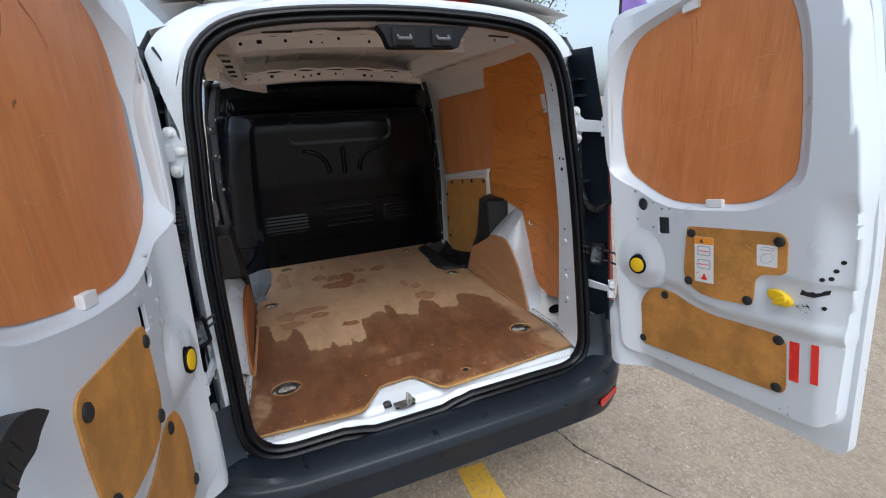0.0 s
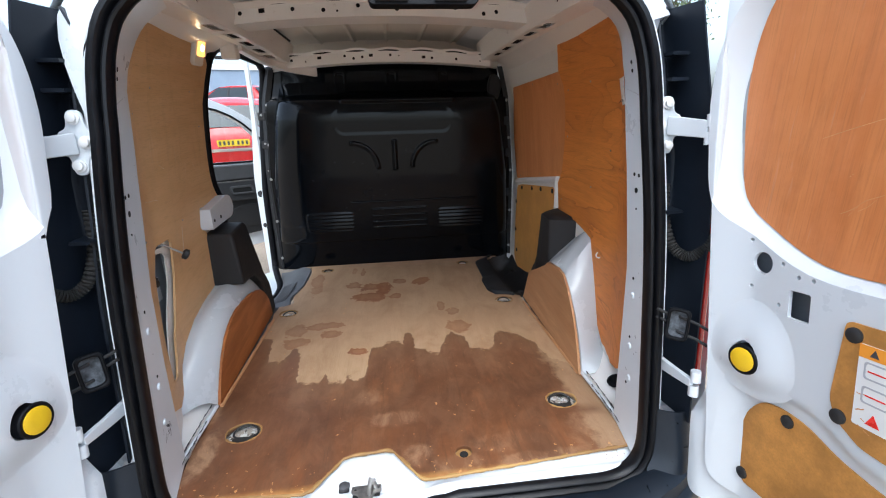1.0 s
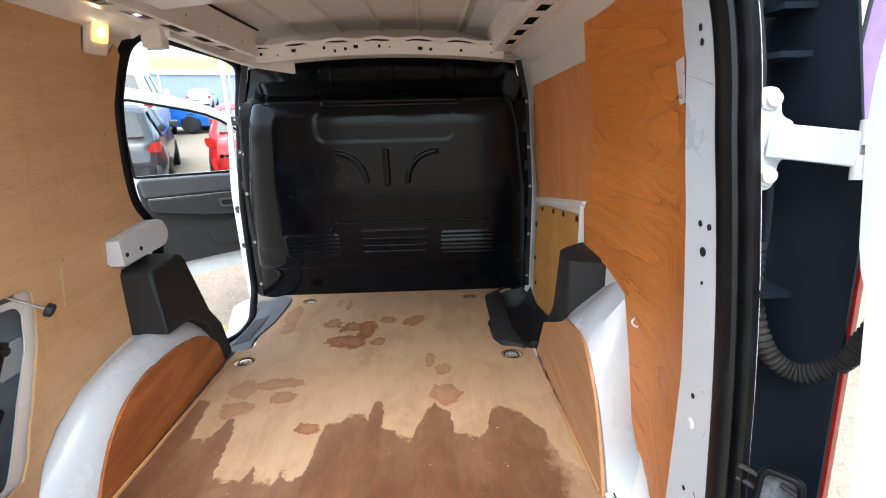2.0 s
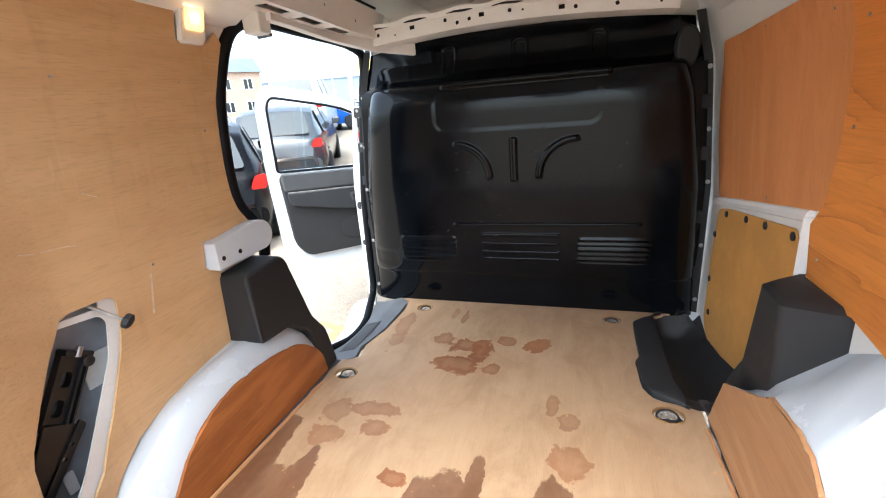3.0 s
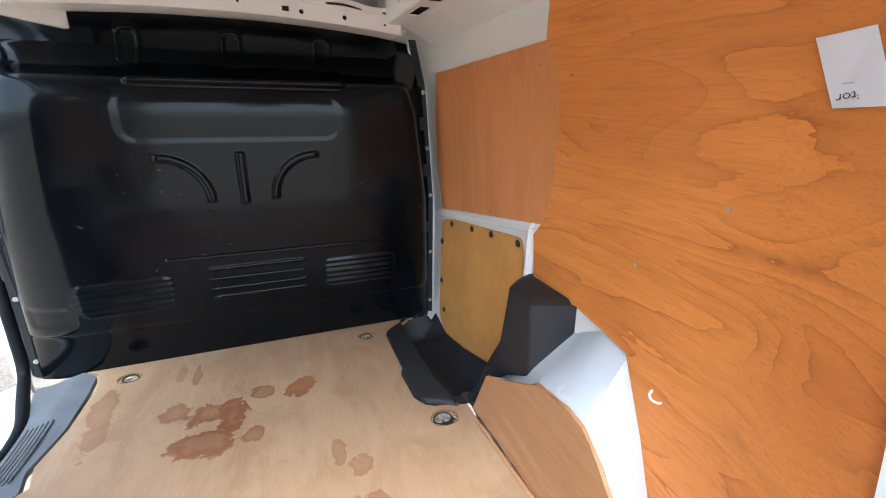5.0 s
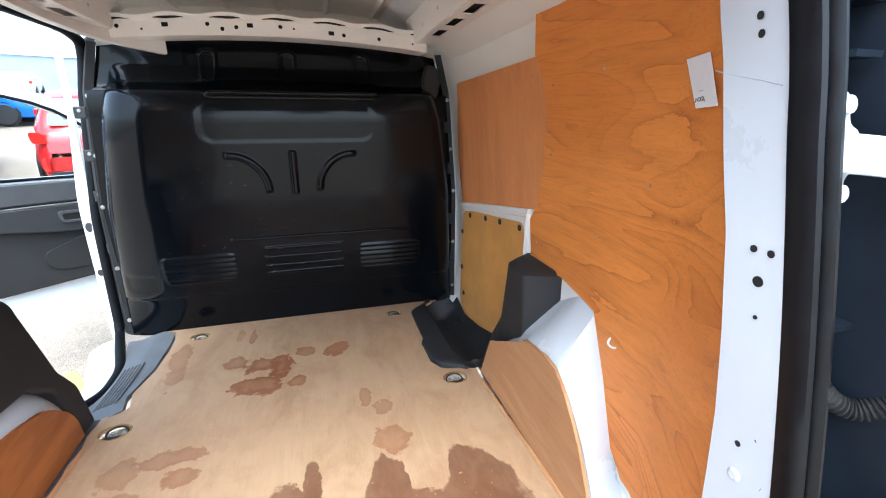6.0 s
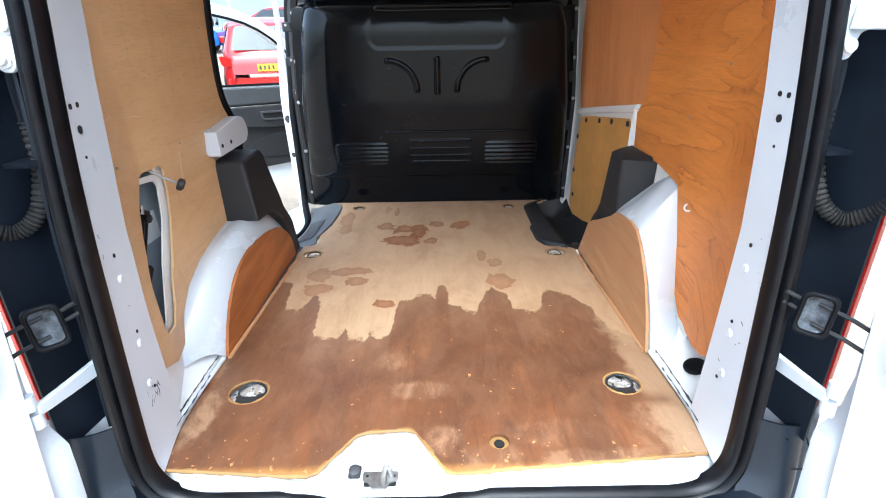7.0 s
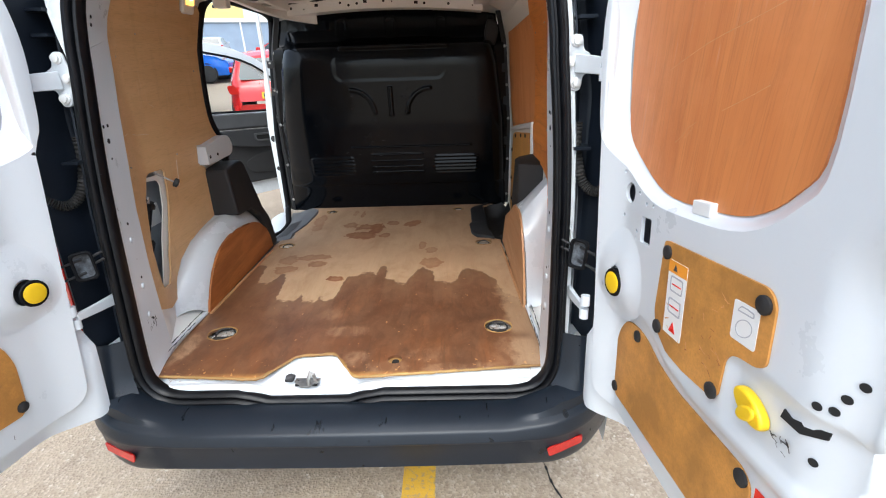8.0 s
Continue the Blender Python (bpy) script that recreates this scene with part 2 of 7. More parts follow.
def floor_material():
    """Pale plywood, soaked dark towards the rear edge, with oil blotches."""
    n = Nodes("stained_floor_ply")
    x, y, z = n.axes()
    grain = n.noise(1.0, 5, 0.6, n.scaled(42, 2.6, 42), 0.9)
    fibre = n.noise(1.0, 4, 0.6, n.scaled(190, 7, 190), 0.3)
    pores = n.noise(1.0, 3, 0.6, n.scaled(420, 16, 420))
    cloud = n.noise(3.0, 5, 0.6)
    base = n.mix(n.ramp(grain, (0.3, 0.0), (0.7, 1.0)), (0.415, 0.276, 0.160), (0.365, 0.234, 0.130))
    base = n.mix(n.ramp(cloud, (0.35, 0.0), (0.7, 0.5)), base, (0.460, 0.312, 0.188))
    base = n.mix(n.math("MULTIPLY", n.ramp(fibre, (0.45, 0.0), (0.7, 1.0)), 0.06), base, (0.36, 0.20, 0.10))
    fleck = n.ramp(n.noise(1.0, 4, 0.6, n.scaled(60, 110, 60), 0.4), (0.66, 0.0), (0.72, 1.0))
    base = n.mix(n.math("MULTIPLY", fleck, 0.5), base, (0.55, 0.36, 0.17))
    tone = n.noise(1.0, 6, 0.7, n.scaled(7, 4, 7), 0.6)
    base = n.mix(n.math("MULTIPLY", n.ramp(tone, (0.44, 0.0), (0.66, 1.0)), 0.8), base, (0.300, 0.176, 0.092))
    base = n.mix(n.math("MULTIPLY", n.ramp(n.noise(1.7, 3, 0.5), (0.4, 0.0), (0.7, 1.0)), 0.35), base, (0.42, 0.250, 0.142))
    speck = n.ramp(n.noise(95, 3, 0.6), (0.68, 0.0), (0.75, 1.0))
    base = n.mix(n.math("MULTIPLY", speck, 0.6), base, (0.22, 0.12, 0.065))
    # soaked edge: a tide line across the board, frayed along the grain
    wander = n.math("MULTIPLY_ADD", n.noise(17.0, 4, 0.6, None, 0.6), 0.14, -0.07)
    fray = n.math("MULTIPLY_ADD", n.noise(38.0, 4, 0.65), 0.05, -0.025)
    tide = n.t.nodes.new("ShaderNodeFloatCurve")
    line = tide.mapping.curves[0]
    while len(line.points) < len(TIDE):
        line.points.new(0.5, 0.5)
    for pt, (a, b) in zip(line.points, sorted(TIDE)):
        pt.location = ((a + 0.7) / 1.4, b)
        pt.handle_type = "VECTOR"
    tide.mapping.update()
    n.link(n.math("DIVIDE", n.math("ADD", n.math("ADD", x, n.math("MULTIPLY", fray, 0.5)), 0.7), 1.4), tide.inputs["Value"])
    over = n.math("SUBTRACT", tide.outputs[0], n.math("ADD", y, n.math("ADD", n.math("MULTIPLY", wander, 0.5), fray)))
    wet = n.ramp(over, (0.0, 0.0), (0.012, 0.86), (0.20, 1.0))
    rim_dark = n.ramp(over, (0.0, 0.0), (0.012, 1.0), (0.05, 0.0))
    # dried, scrubbed strip along one side and worn places near the edge
    strip = n.ramp(n.math("ADD", n.math("ADD", x, n.math("MULTIPLY", wander, 0.7)), n.math("MULTIPLY", fray, 1.4)), (0.535, 0.0), (0.565, 0.62))
    damp = n.math("MULTIPLY", n.ramp(y, (0.17, 0.0), (0.20, 1.0), (0.24, 0.0)), n.ramp(x, (0.60, 1.0), (0.64, 0.0)))
    strip = n.math("MULTIPLY", strip, n.math("SUBTRACT", 1.0, n.math("MULTIPLY", damp, 0.8)))
    wet = n.math("MULTIPLY", wet, n.math("SUBTRACT", 1.0, strip))
    mottle = n.noise(4.2, 6, 0.66, None, 0.5)
    soak = n.mix(n.ramp(mottle, (0.32, 0.0), (0.70, 1.0)), (0.074, 0.029, 0.013), (0.158, 0.066, 0.029))
    soak = n.mix(n.math("MULTIPLY", n.ramp(fibre, (0.42, 0.0), (0.66, 1.0)), 0.28), soak, (0.10, 0.040, 0.016))
    soak = n.mix(n.math("MULTIPLY", n.ramp(n.noise(1.0, 4, 0.6, n.scaled(9, 3.2, 9)), (0.55, 0.0), (0.7, 1.0)), 0.3), soak, (0.30, 0.115, 0.040))
    soak = n.mix(n.math("MULTIPLY", rim_dark, 0.35), soak, (0.095, 0.036, 0.015))
    soak = n.mix(n.ramp(y, (0.42, 0.0), (0.62, 0.55)), soak, (0.150, 0.066, 0.032))
    warm = n.math("MULTIPLY", n.ramp(y, (0.04, 1.0), (0.34, 0.0)), n.ramp(n.noise(1.0, 5, 0.65, n.scaled(11, 5, 11), 0.5), (0.36, 0.0), (0.62, 1.0)))
    soak = n.mix(n.math("MULTIPLY", warm, 0.55), soak, (0.205, 0.070, 0.020))
    drag = n.ramp(n.noise(1.0, 5, 0.7, n.scaled(75, 3.2, 75), 0.2), (0.56, 0.0), (0.70, 1.0))
    soak = n.mix(n.math("MULTIPLY", drag, 0.35), soak, (0.055, 0.024, 0.012))
    patchy = n.ramp(n.noise(1.0, 6, 0.72, n.scaled(15, 8, 10), 0.6), (0.44, 0.0), (0.60, 1.0))
    worn_off = 0.0
    for bx, by, rx, ry, k in WORN:
        dx = n.math("DIVIDE", n.math("SUBTRACT", x, bx), rx)
        dy = n.math("DIVIDE", n.math("SUBTRACT", y, by), ry)
        d = n.math("SQRT", n.math("ADD", n.math("MULTIPLY", dx, dx), n.math("MULTIPLY", dy, dy)))
        worn_off = n.math("MAXIMUM", n.ramp(n.math("ADD", d, n.math("MULTIPLY_ADD", n.noise(17.0, 4, 0.65), 1.5, -0.75)), (0.60, k), (1.0, 0.0)), worn_off)
    scrub = n.math("MULTIPLY", n.math("MULTIPLY_ADD", patchy, 0.75, 0.25), worn_off)
    soak = n.mix(n.math("MAXIMUM", scrub, n.math("MULTIPLY", patchy, 0.07)), soak, (0.46, 0.285, 0.165))
    warp = n.math("ADD", n.math("MULTIPLY_ADD", n.noise(11.0, 3, 0.6, None, 0.6), 2.1, -1.05), n.math("MULTIPLY_ADD", n.noise(40.0, 3, 0.55), 0.60, -0.30))
    blots = 0.0
    for bx, by, rx, ry, k in BLOTS:
        dx = n.math("DIVIDE", n.math("SUBTRACT", x, bx), rx)
        dy = n.math("DIVIDE", n.math("SUBTRACT", y, by), ry)
        d = n.math("SQRT", n.math("ADD", n.math("MULTIPLY", dx, dx), n.math("MULTIPLY", dy, dy)))
        m = n.ramp(n.math("ADD", d, warp), (0.40, k * 0.70), (0.84, k), (0.96, k * 0.55), (1.20, 0.0))
        blots = n.math("MAXIMUM", m, blots)
    col = n.mix(n.math("MINIMUM", n.math("MULTIPLY", blots, 1.3), 0.96), base, n.mix(n.ramp(cloud, (0.35, 0.0), (0.65, 1.0)), (0.185, 0.064, 0.022), (0.285, 0.118, 0.046)))
    col = n.mix(wet, col, soak)
    rim = n.ramp(n.math("ADD", y, n.math("MULTIPLY", fray, 0.35)), (0.0, 1.0), (0.022, 0.0))
    col = n.mix(n.math("MULTIPLY", rim, 0.6), col, (0.55, 0.27, 0.07))
    chip = n.ramp(n.math("ADD", n.noise(58, 4, 0.6), n.ramp(y, (0.0, 0.09), (0.10, 0.0))), (0.70, 0.0), (0.715, 1.0))
    col = n.mix(n.math("MULTIPLY", chip, 0.8), col, (0.58, 0.30, 0.11))
    col = n.mix(n.math("MULTIPLY", n.ramp(pores, (0.5, 0.0), (0.75, 1.0)), 0.18), col, (0.12, 0.06, 0.03))
    turned = n.t.nodes.new("ShaderNodeMapping")
    turned.inputs["Rotation"].default_value = (0, 0, radians(34))
    turned.inputs["Scale"].default_value = (70, 2.2, 10)
    n.link(n.co, turned.inputs["Vector"])
    scuff = n.ramp(n.noise(1.0, 5, 0.7, turned.outputs[0], 0.5), (0.73, 0.0), (0.78, 1.0))
    col = n.mix(n.math("MULTIPLY", scuff, 0.35), col, (0.62, 0.40, 0.24))
    n.bump(n.math("ADD", pores, n.math("MULTIPLY", fibre, 0.2)), 0.10, 0.001)
    return n.done(col, n.mix(wet, (0.60, 0.60, 0.60), (0.46, 0.46, 0.46)))


BLOTS = [(-0.262, 1.388, 0.050, 0.055, 0.6), (-0.172, 1.345, 0.070, 0.050, 0.7), (-0.093, 1.315, 0.055, 0.085, 0.85), (-0.150, 1.215, 0.085, 0.055, 0.85), (0.114, 1.395, 0.062, 0.050, 1.0), (-0.002, 1.406, 0.040, 0.036, 0.7),
         (-0.036, 1.205, 0.034, 0.034, 0.7), (-0.222, 1.58, 0.015, 0.075, 0.6), (-0.275, 1.61, 0.015, 0.045, 0.4), (-0.475, 1.49, 0.035, 0.12, 0.45), (-0.465, 1.35, 0.035, 0.07, 0.4), (0.193, 1.06, 0.022, 0.06, 0.5), (0.239, 0.977, 0.032, 0.036, 0.45),
         (0.247, 0.821, 0.055, 0.07, 0.55), (-0.361, 0.92, 0.10, 0.036, 0.55), (-0.323, 0.845, 0.048, 0.040, 0.6), (-0.475, 0.885, 0.045, 0.06, 0.4), (-0.468, 0.785, 0.045, 0.050, 0.5), (-0.192, 0.675, 0.036, 0.024, 0.9)]
TIDE = [(-0.66, 0.83), (-0.60, 0.84), (-0.566, 0.82), (-0.545, 0.655), (-0.50, 0.65), (-0.473, 0.69), (-0.462, 0.755), (-0.440, 0.735), (-0.424, 0.69), (-0.416, 0.60), (-0.404, 0.487), (-0.315, 0.48), (-0.305, 0.56), (-0.285, 0.485), (-0.227, 0.475), (-0.219, 0.52), (-0.190, 0.48), (-0.152, 0.50), (-0.146, 0.66),
        (-0.138, 0.702), (-0.091, 0.709), (-0.080, 0.735), (-0.019, 0.738), (-0.006, 0.70), (0.000, 0.78), (0.013, 0.808), (0.036, 0.79), (0.040, 0.735), (0.044, 0.665), (0.084, 0.66), (0.105, 0.625), (0.135, 0.622), (0.150, 0.66), (0.172, 0.70), (0.178, 0.74), (0.196, 0.76), (0.210, 0.79), (0.226, 0.755), (0.256, 0.735), (0.264, 0.70), (0.268, 0.636),
        (0.348, 0.612), (0.372, 0.65), (0.390, 0.73), (0.432, 0.757), (0.479, 0.731), (0.515, 0.683), (0.548, 0.617), (0.557, 0.53), (0.66, 0.45)]
WORN = [(-0.05, 0.25, 0.10, 0.045, 0.35), (-0.13, 0.37, 0.07, 0.05, 0.25), (0.02, 0.085, 0.05, 0.05, 0.4), (0.12, 0.035, 0.09, 0.05, 0.35), (0.28, 0.10, 0.13, 0.05, 0.22), (0.33, 0.02, 0.12, 0.04, 0.38), (0.56, 0.10, 0.10, 0.11, 0.35), (0.50, 0.03, 0.16, 0.03, 0.4), (-0.61, 0.17, 0.05, 0.12, 0.55), (-0.645, 0.36, 0.04, 0.08, 0.4)]
floor_ply = floor_material()
floor_edge = ply("ply_edge", (0.40, 0.24, 0.075), (0.20, 0.10, 0.032), "x", 1.0, 0.7)


def ground_material():
    n = Nodes("exposed_aggregate_concrete")
    v = n.put("ShaderNodeTexVoronoi", Scale=95.0)
    n.link(n.co, v.inputs["Vector"])
    stone = n.ramp(v.outputs["Color"], (0.0, (0.19, 0.145, 0.102)), (0.55, (0.30, 0.235, 0.17)), (0.9, (0.41, 0.34, 0.265)), (1.0, (0.62, 0.56, 0.48)))
    big = n.noise(0.8, 6, 0.6)
    mid = n.noise(9, 5)
    col = n.mix(n.ramp(mid, (0.35, 0.0), (0.65, 0.45)), stone, (0.42, 0.335, 0.235))
    col = n.mix(n.ramp(big, (0.4, 0.0), (0.75, 0.55)), col, (0.23, 0.185, 0.14))
    n.bump(v.outputs["Distance"], 0.5, 0.006)
    return n.done(col, 0.8)


concrete = ground_material()


def line_paint(name, color):
    n = Nodes(name)
    gone = n.ramp(n.noise(55, 5, 0.7), (0.52, 0.0), (0.62, 1.0))
    col = n.mix(n.math("MULTIPLY", gone, 0.7), color, (0.27, 0.22, 0.16))
    n.bump(n.noise(150, 3), 0.4, 0.003)
    return n.done(col, 0.75)


yellow_line = line_paint("yellow_road_paint", (0.62, 0.36, 0.03))
white_line = line_paint("pale_road_paint", (0.44, 0.33, 0.10))


def glass_material(name, tint=(0.92, 0.96, 0.96)):
    n = Nodes(name)
    return n.done(tint, 0.0, Transmission_Weight=1.0, IOR=1.45)


pane_glass = glass_material("clear_glass")
dark_glass = worn("car_window", (0.03, 0.038, 0.042), 0.05, 0.1, 8, 90, 0.0)
chrome = worn("chrome", (0.7, 0.7, 0.7), 0.15, 0.1, 40, 90, 0.0, Metallic=1.0)
tyre_rubber = worn("tyre", (0.02, 0.02, 0.021), 0.8, 0.3, 20, 200, 0.3)
alloy = worn("alloy", (0.42, 0.42, 0.43), 0.3, 0.2, 20, 200, 0.05, Metallic=0.7)
plate_yellow = worn("plate_yellow", (0.80, 0.55, 0.02), 0.4, 0.05)
lens_clear = worn("headlamp", (0.6, 0.62, 0.64), 0.1, 0.1)

lamp_glow = Nodes("lamp_glow")
lamp_glow = lamp_glow.done((1.0, 0.75, 0.45), 0.4, Emission_Color=(1.0, 0.42, 0.07, 1), Emission_Strength=0.9)
lamp_hot = Nodes("lamp_filament").done((1.0, 0.9, 0.7), 0.4, Emission_Color=(1.0, 0.86, 0.6, 1), Emission_Strength=4.0)


# ---- shape helpers ----
def part(name, bm, material, parent=None, label="", bevel=0.0, segments=2, sharp=38):
    bmesh.ops.remove_doubles(bm, verts=bm.verts, dist=1e-5)
    bmesh.ops.recalc_face_normals(bm, faces=bm.faces)
    me = bpy.data.meshes.new(name)
    bm.to_mesh(me)
    bm.free()
    me.materials.append(material)
    for p in me.polygons:
        p.use_smooth = True
    me.set_sharp_from_angle(angle=radians(sharp))
    ob = new(name, me)
    if bevel:
        mod = ob.modifiers.new("bevel", "BEVEL")
        mod.width, mod.segments, mod.limit_method, mod.angle_limit = bevel, segments, "ANGLE", radians(40)
        mod.harden_normals = True
    if parent is not None:
        ob.parent = parent
        if parent.type == "EMPTY":
            ob.matrix_parent_inverse = Matrix.Translation(parent.location).inverted()
    if label:
        tagged(ob, label)
    return ob


def thing(name, base, label, category, group="", kind=""):
    ob = new(name)
    ob.location = base
    ob.empty_display_size = 0.1
    return tagged(ob, label, category, group, kind)


def fillet(poly, r, n=4):
    """Rounds the corners of a 2D outline; r may be one radius or one for each corner."""
    out, k = [], len(poly)
    rs = r if isinstance(r, (list, tuple)) else [r] * k
    for i in range(k):
        a, b, c = Vector(poly[i - 1]), Vector(poly[i]), Vector(poly[(i + 1) % k])
        u, v = (a - b), (c - b)
        d = min(rs[i], u.length * 0.48, v.length * 0.48)
        if d < 1e-4:
            out.append(tuple(b))
            continue
        p, q = b + u.normalized() * d, b + v.normalized() * d
        for j in range(n + 1):
            s = j / n
            out.append(tuple(p * (1 - s) ** 2 + b * 2 * s * (1 - s) + q * s * s))
    return out


def oval(cx, cy, rx, ry=None, n=14, turn=0.0):
    ry = ry or rx
    ca, sa = math.cos(turn), math.sin(turn)
    pts = [(rx * math.cos(2 * math.pi * i / n), ry * math.sin(2 * math.pi * i / n)) for i in range(n)]
    return [(cx + a * ca - b * sa, cy + a * sa + b * ca) for a, b in pts]


def rect(x0, y0, x1, y1):
    return [(x0, y0), (x1, y0), (x1, y1), (x0, y1)]


def smooth_line(pts, n=6, closed=False):
    """Catmull-Rom through the points."""
    v = [Vector(p) for p in pts]
    k = len(v)
    out = []
    for i in range(k if closed else k - 1):
        p0, p1, p2, p3 = (v[(i + d) % k] if closed else v[max(0, min(k - 1, i + d))] for d in (-1, 0, 1, 2))
        for j in range(n):
            s = j / n
            out.append(0.5 * (2 * p1 + (p2 - p0) * s + (2 * p0 - 5 * p1 + 4 * p2 - p3) * s * s + (3 * p1 - p0 - 3 * p2 + p3) * s ** 3))
    if not closed:
        out.append(v[-1])
    return [tuple(p) for p in out]


def slab(outer, holes=(), w0=0.0, w1=0.01, bm=None):
    """A plate in the plane u, v between depths w0 and w1 along w, with holes through it."""
    bm = bm or bmesh.new()
    for w in (w0, w1):
        edges = []
        for loop in (outer, *holes):
            vs = [bm.verts.new((u, v, w)) for u, v in loop]
            edges += [bm.edges.new((vs[i], vs[(i + 1) % len(vs)])) for i in range(len(vs))]
        if holes:
            bmesh.ops.triangle_fill(bm, use_beauty=True, use_dissolve=False, edges=edges)
        else:
            bmesh.ops.contextual_create(bm, geom=edges)
    for loop in (outer, *holes):
        a = [bm.verts.new((u, v, w0)) for u, v in loop]
        b = [bm.verts.new((u, v, w1)) for u, v in loop]
        for i in range(len(loop)):
            j = (i + 1) % len(loop)
            bm.faces.new((a[i], a[j], b[j], b[i]))
    return bm


def moved(bm, f):
    """Sends every vertex through f, a matrix or a function of x, y, z."""
    for v in bm.verts:
        v.co = f @ v.co if isinstance(f, Matrix) else Vector(f(*v.co))
    return bm


def axes_matrix(o, u, v, w):
    m = Matrix.Identity(4)
    for i, c in enumerate((u, v, w, o)):
        m.col[i][:3] = c
    return m


def joined(bm, other):
    me = bpy.data.meshes.new("join")
    other.to_mesh(me)
    other.free()
    bm.from_mesh(me)
    bpy.data.meshes.remove(me)
    return bm


def cut_up(bm, axis, values):
    """Splits faces along planes, so that a plate can be bent."""
    for val in values:
        co = [0, 0, 0]
        no = [0, 0, 0]
        co[axis], no[axis] = val, 1
        bmesh.ops.bisect_plane(bm, geom=bm.verts[:] + bm.edges[:] + bm.faces[:], plane_co=co, plane_no=no)
    return bm


def box(x0, y0, z0, x1, y1, z1, bm=None):
    bm = bm or bmesh.new()
    m = Matrix.Translation(((x0 + x1) / 2, (y0 + y1) / 2, (z0 + z1) / 2)) @ Matrix.Diagonal((abs(x1 - x0), abs(y1 - y0), abs(z1 - z0), 1))
    bmesh.ops.create_cube(bm, size=1, matrix=m)
    return bm


def grid(f, nu, nv, bm=None, loop_u=False, thick=0.0):
    """A sheet through f(s, t) for s, t in 0..1."""
    bm = bm or bmesh.new()
    vs = [[bm.verts.new(f(i / (nu if loop_u else nu - 1), j / (nv - 1))) for j in range(nv)] for i in range(nu)]
    fs = []
    for i in range(nu if loop_u else nu - 1):
        for j in range(nv - 1):
            k = (i + 1) % nu
            fs.append(bm.faces.new((vs[i][j], vs[k][j], vs[k][j + 1], vs[i][j + 1])))
    if thick:
        bmesh.ops.recalc_face_normals(bm, faces=fs)
        bmesh.ops.solidify(bm, geom=fs, thickness=thick)
    return bm


def tube(path, r, n=10, bm=None, cap=True, ring=None):
    """A round bar along a path; ring(k) may vary the radius."""
    bm = bm or bmesh.new()
    pts = [Vector(p) for p in path]
    rows, side = [], None
    for i, p in enumerate(pts):
        d = (pts[min(i + 1, len(pts) - 1)] - pts[max(i - 1, 0)]).normalized()
        if side is None:
            side = d.orthogonal().normalized()
        side = (side - d * side.dot(d)).normalized()
        other = d.cross(side)
        rad = r * (ring(i) if ring else 1)
        rows.append([bm.verts.new(p + rad * (side * math.cos(2 * math.pi * k / n) + other * math.sin(2 * math.pi * k / n))) for k in range(n)])
    for a, b in zip(rows, rows[1:]):
        for k in range(n):
            bm.faces.new((a[k], a[(k + 1) % n], b[(k + 1) % n], b[k]))
    if cap:
        bm.faces.new(rows[0])
        bm.faces.new(rows[-1])
    return bm


def lathe(profile, n=20, m=None, bm=None):
    """Turns a profile of (r, h) about local z, then places it by m."""
    bm = bm or bmesh.new()
    rows = [[bm.verts.new((r * math.cos(2 * math.pi * k / n), r * math.sin(2 * math.pi * k / n), h)) for k in range(n)] for r, h in profile]
    for a, b in zip(rows, rows[1:]):
        for k in range(n):
            bm.faces.new((a[k], a[(k + 1) % n], b[(k + 1) % n], b[k]))
    bm.faces.new(rows[0])
    bm.faces.new(rows[-1])
    if m is not None:
        vs = {v for row in rows for v in row}
        for v in vs:
            v.co = m @ v.co
    return bm


def towards(o, d):
    """The pose whose local z points along d."""
    return Matrix.Translation(o) @ Vector(d).to_track_quat("Z", "Y").to_matrix().to_4x4()


def bend(points, v):
    """Piecewise-linear lookup."""
    for (a, p), (b, q) in zip(points, points[1:]):
        if v <= b:
            return p + (q - p) * max(0, (v - a)) / (b - a)
    return points[-1][1]


def ease(k):
    k = max(0.0, min(1.0, k))
    return k * k * (3 - 2 * k)


# ---- the van: plan ----
FLOOR = 0.60


def wall_x(y, z):
    """Half width of the lined load space."""
    x = bend([(0.5, 0.757), (1.1, 0.757), (1.6, 0.717), (1.8, 0.668), (1.9, 0.60)], z)
    return x - bend([(0.0, 0.130), (0.19, 0.095), (0.23, 0.085), (0.27, 0.072), (0.33, 0.045), (0.40, 0.025), (0.55, 0.014), (0.75, 0.0), (1.5, 0.0), (1.8, 0.012)], y)


def rear_y(z):
    """The leaning plane of the rear opening."""
    return -0.015 + 0.165 * (z - 0.56)


EDGE_LEFT = [(0.55, 0.150), (0.76, 0.165), (0.93, 0.180), (1.07, 0.208), (1.20, 0.226), (1.325, 0.248), (1.42, 0.264), (1.50, 0.295), (1.60, 0.320), (1.75, 0.38), (1.85, 0.42)]
EDGE_RIGHT = [(0.55, 0.150), (0.78, 0.159), (0.99, 0.174), (1.22, 0.195), (1.38, 0.218), (1.47, 0.243), (1.675, 0.290), (1.78, 0.36), (1.85, 0.40)]


def edge_y(z, sgn=1):
    """Where the side boards begin behind the rear pillars."""
    return bend(EDGE_RIGHT if sgn > 0 else EDGE_LEFT, z)


van = thing("van", (0, 1.0, 0), "white panel van, doors open, with an empty ply-lined load space", "van")

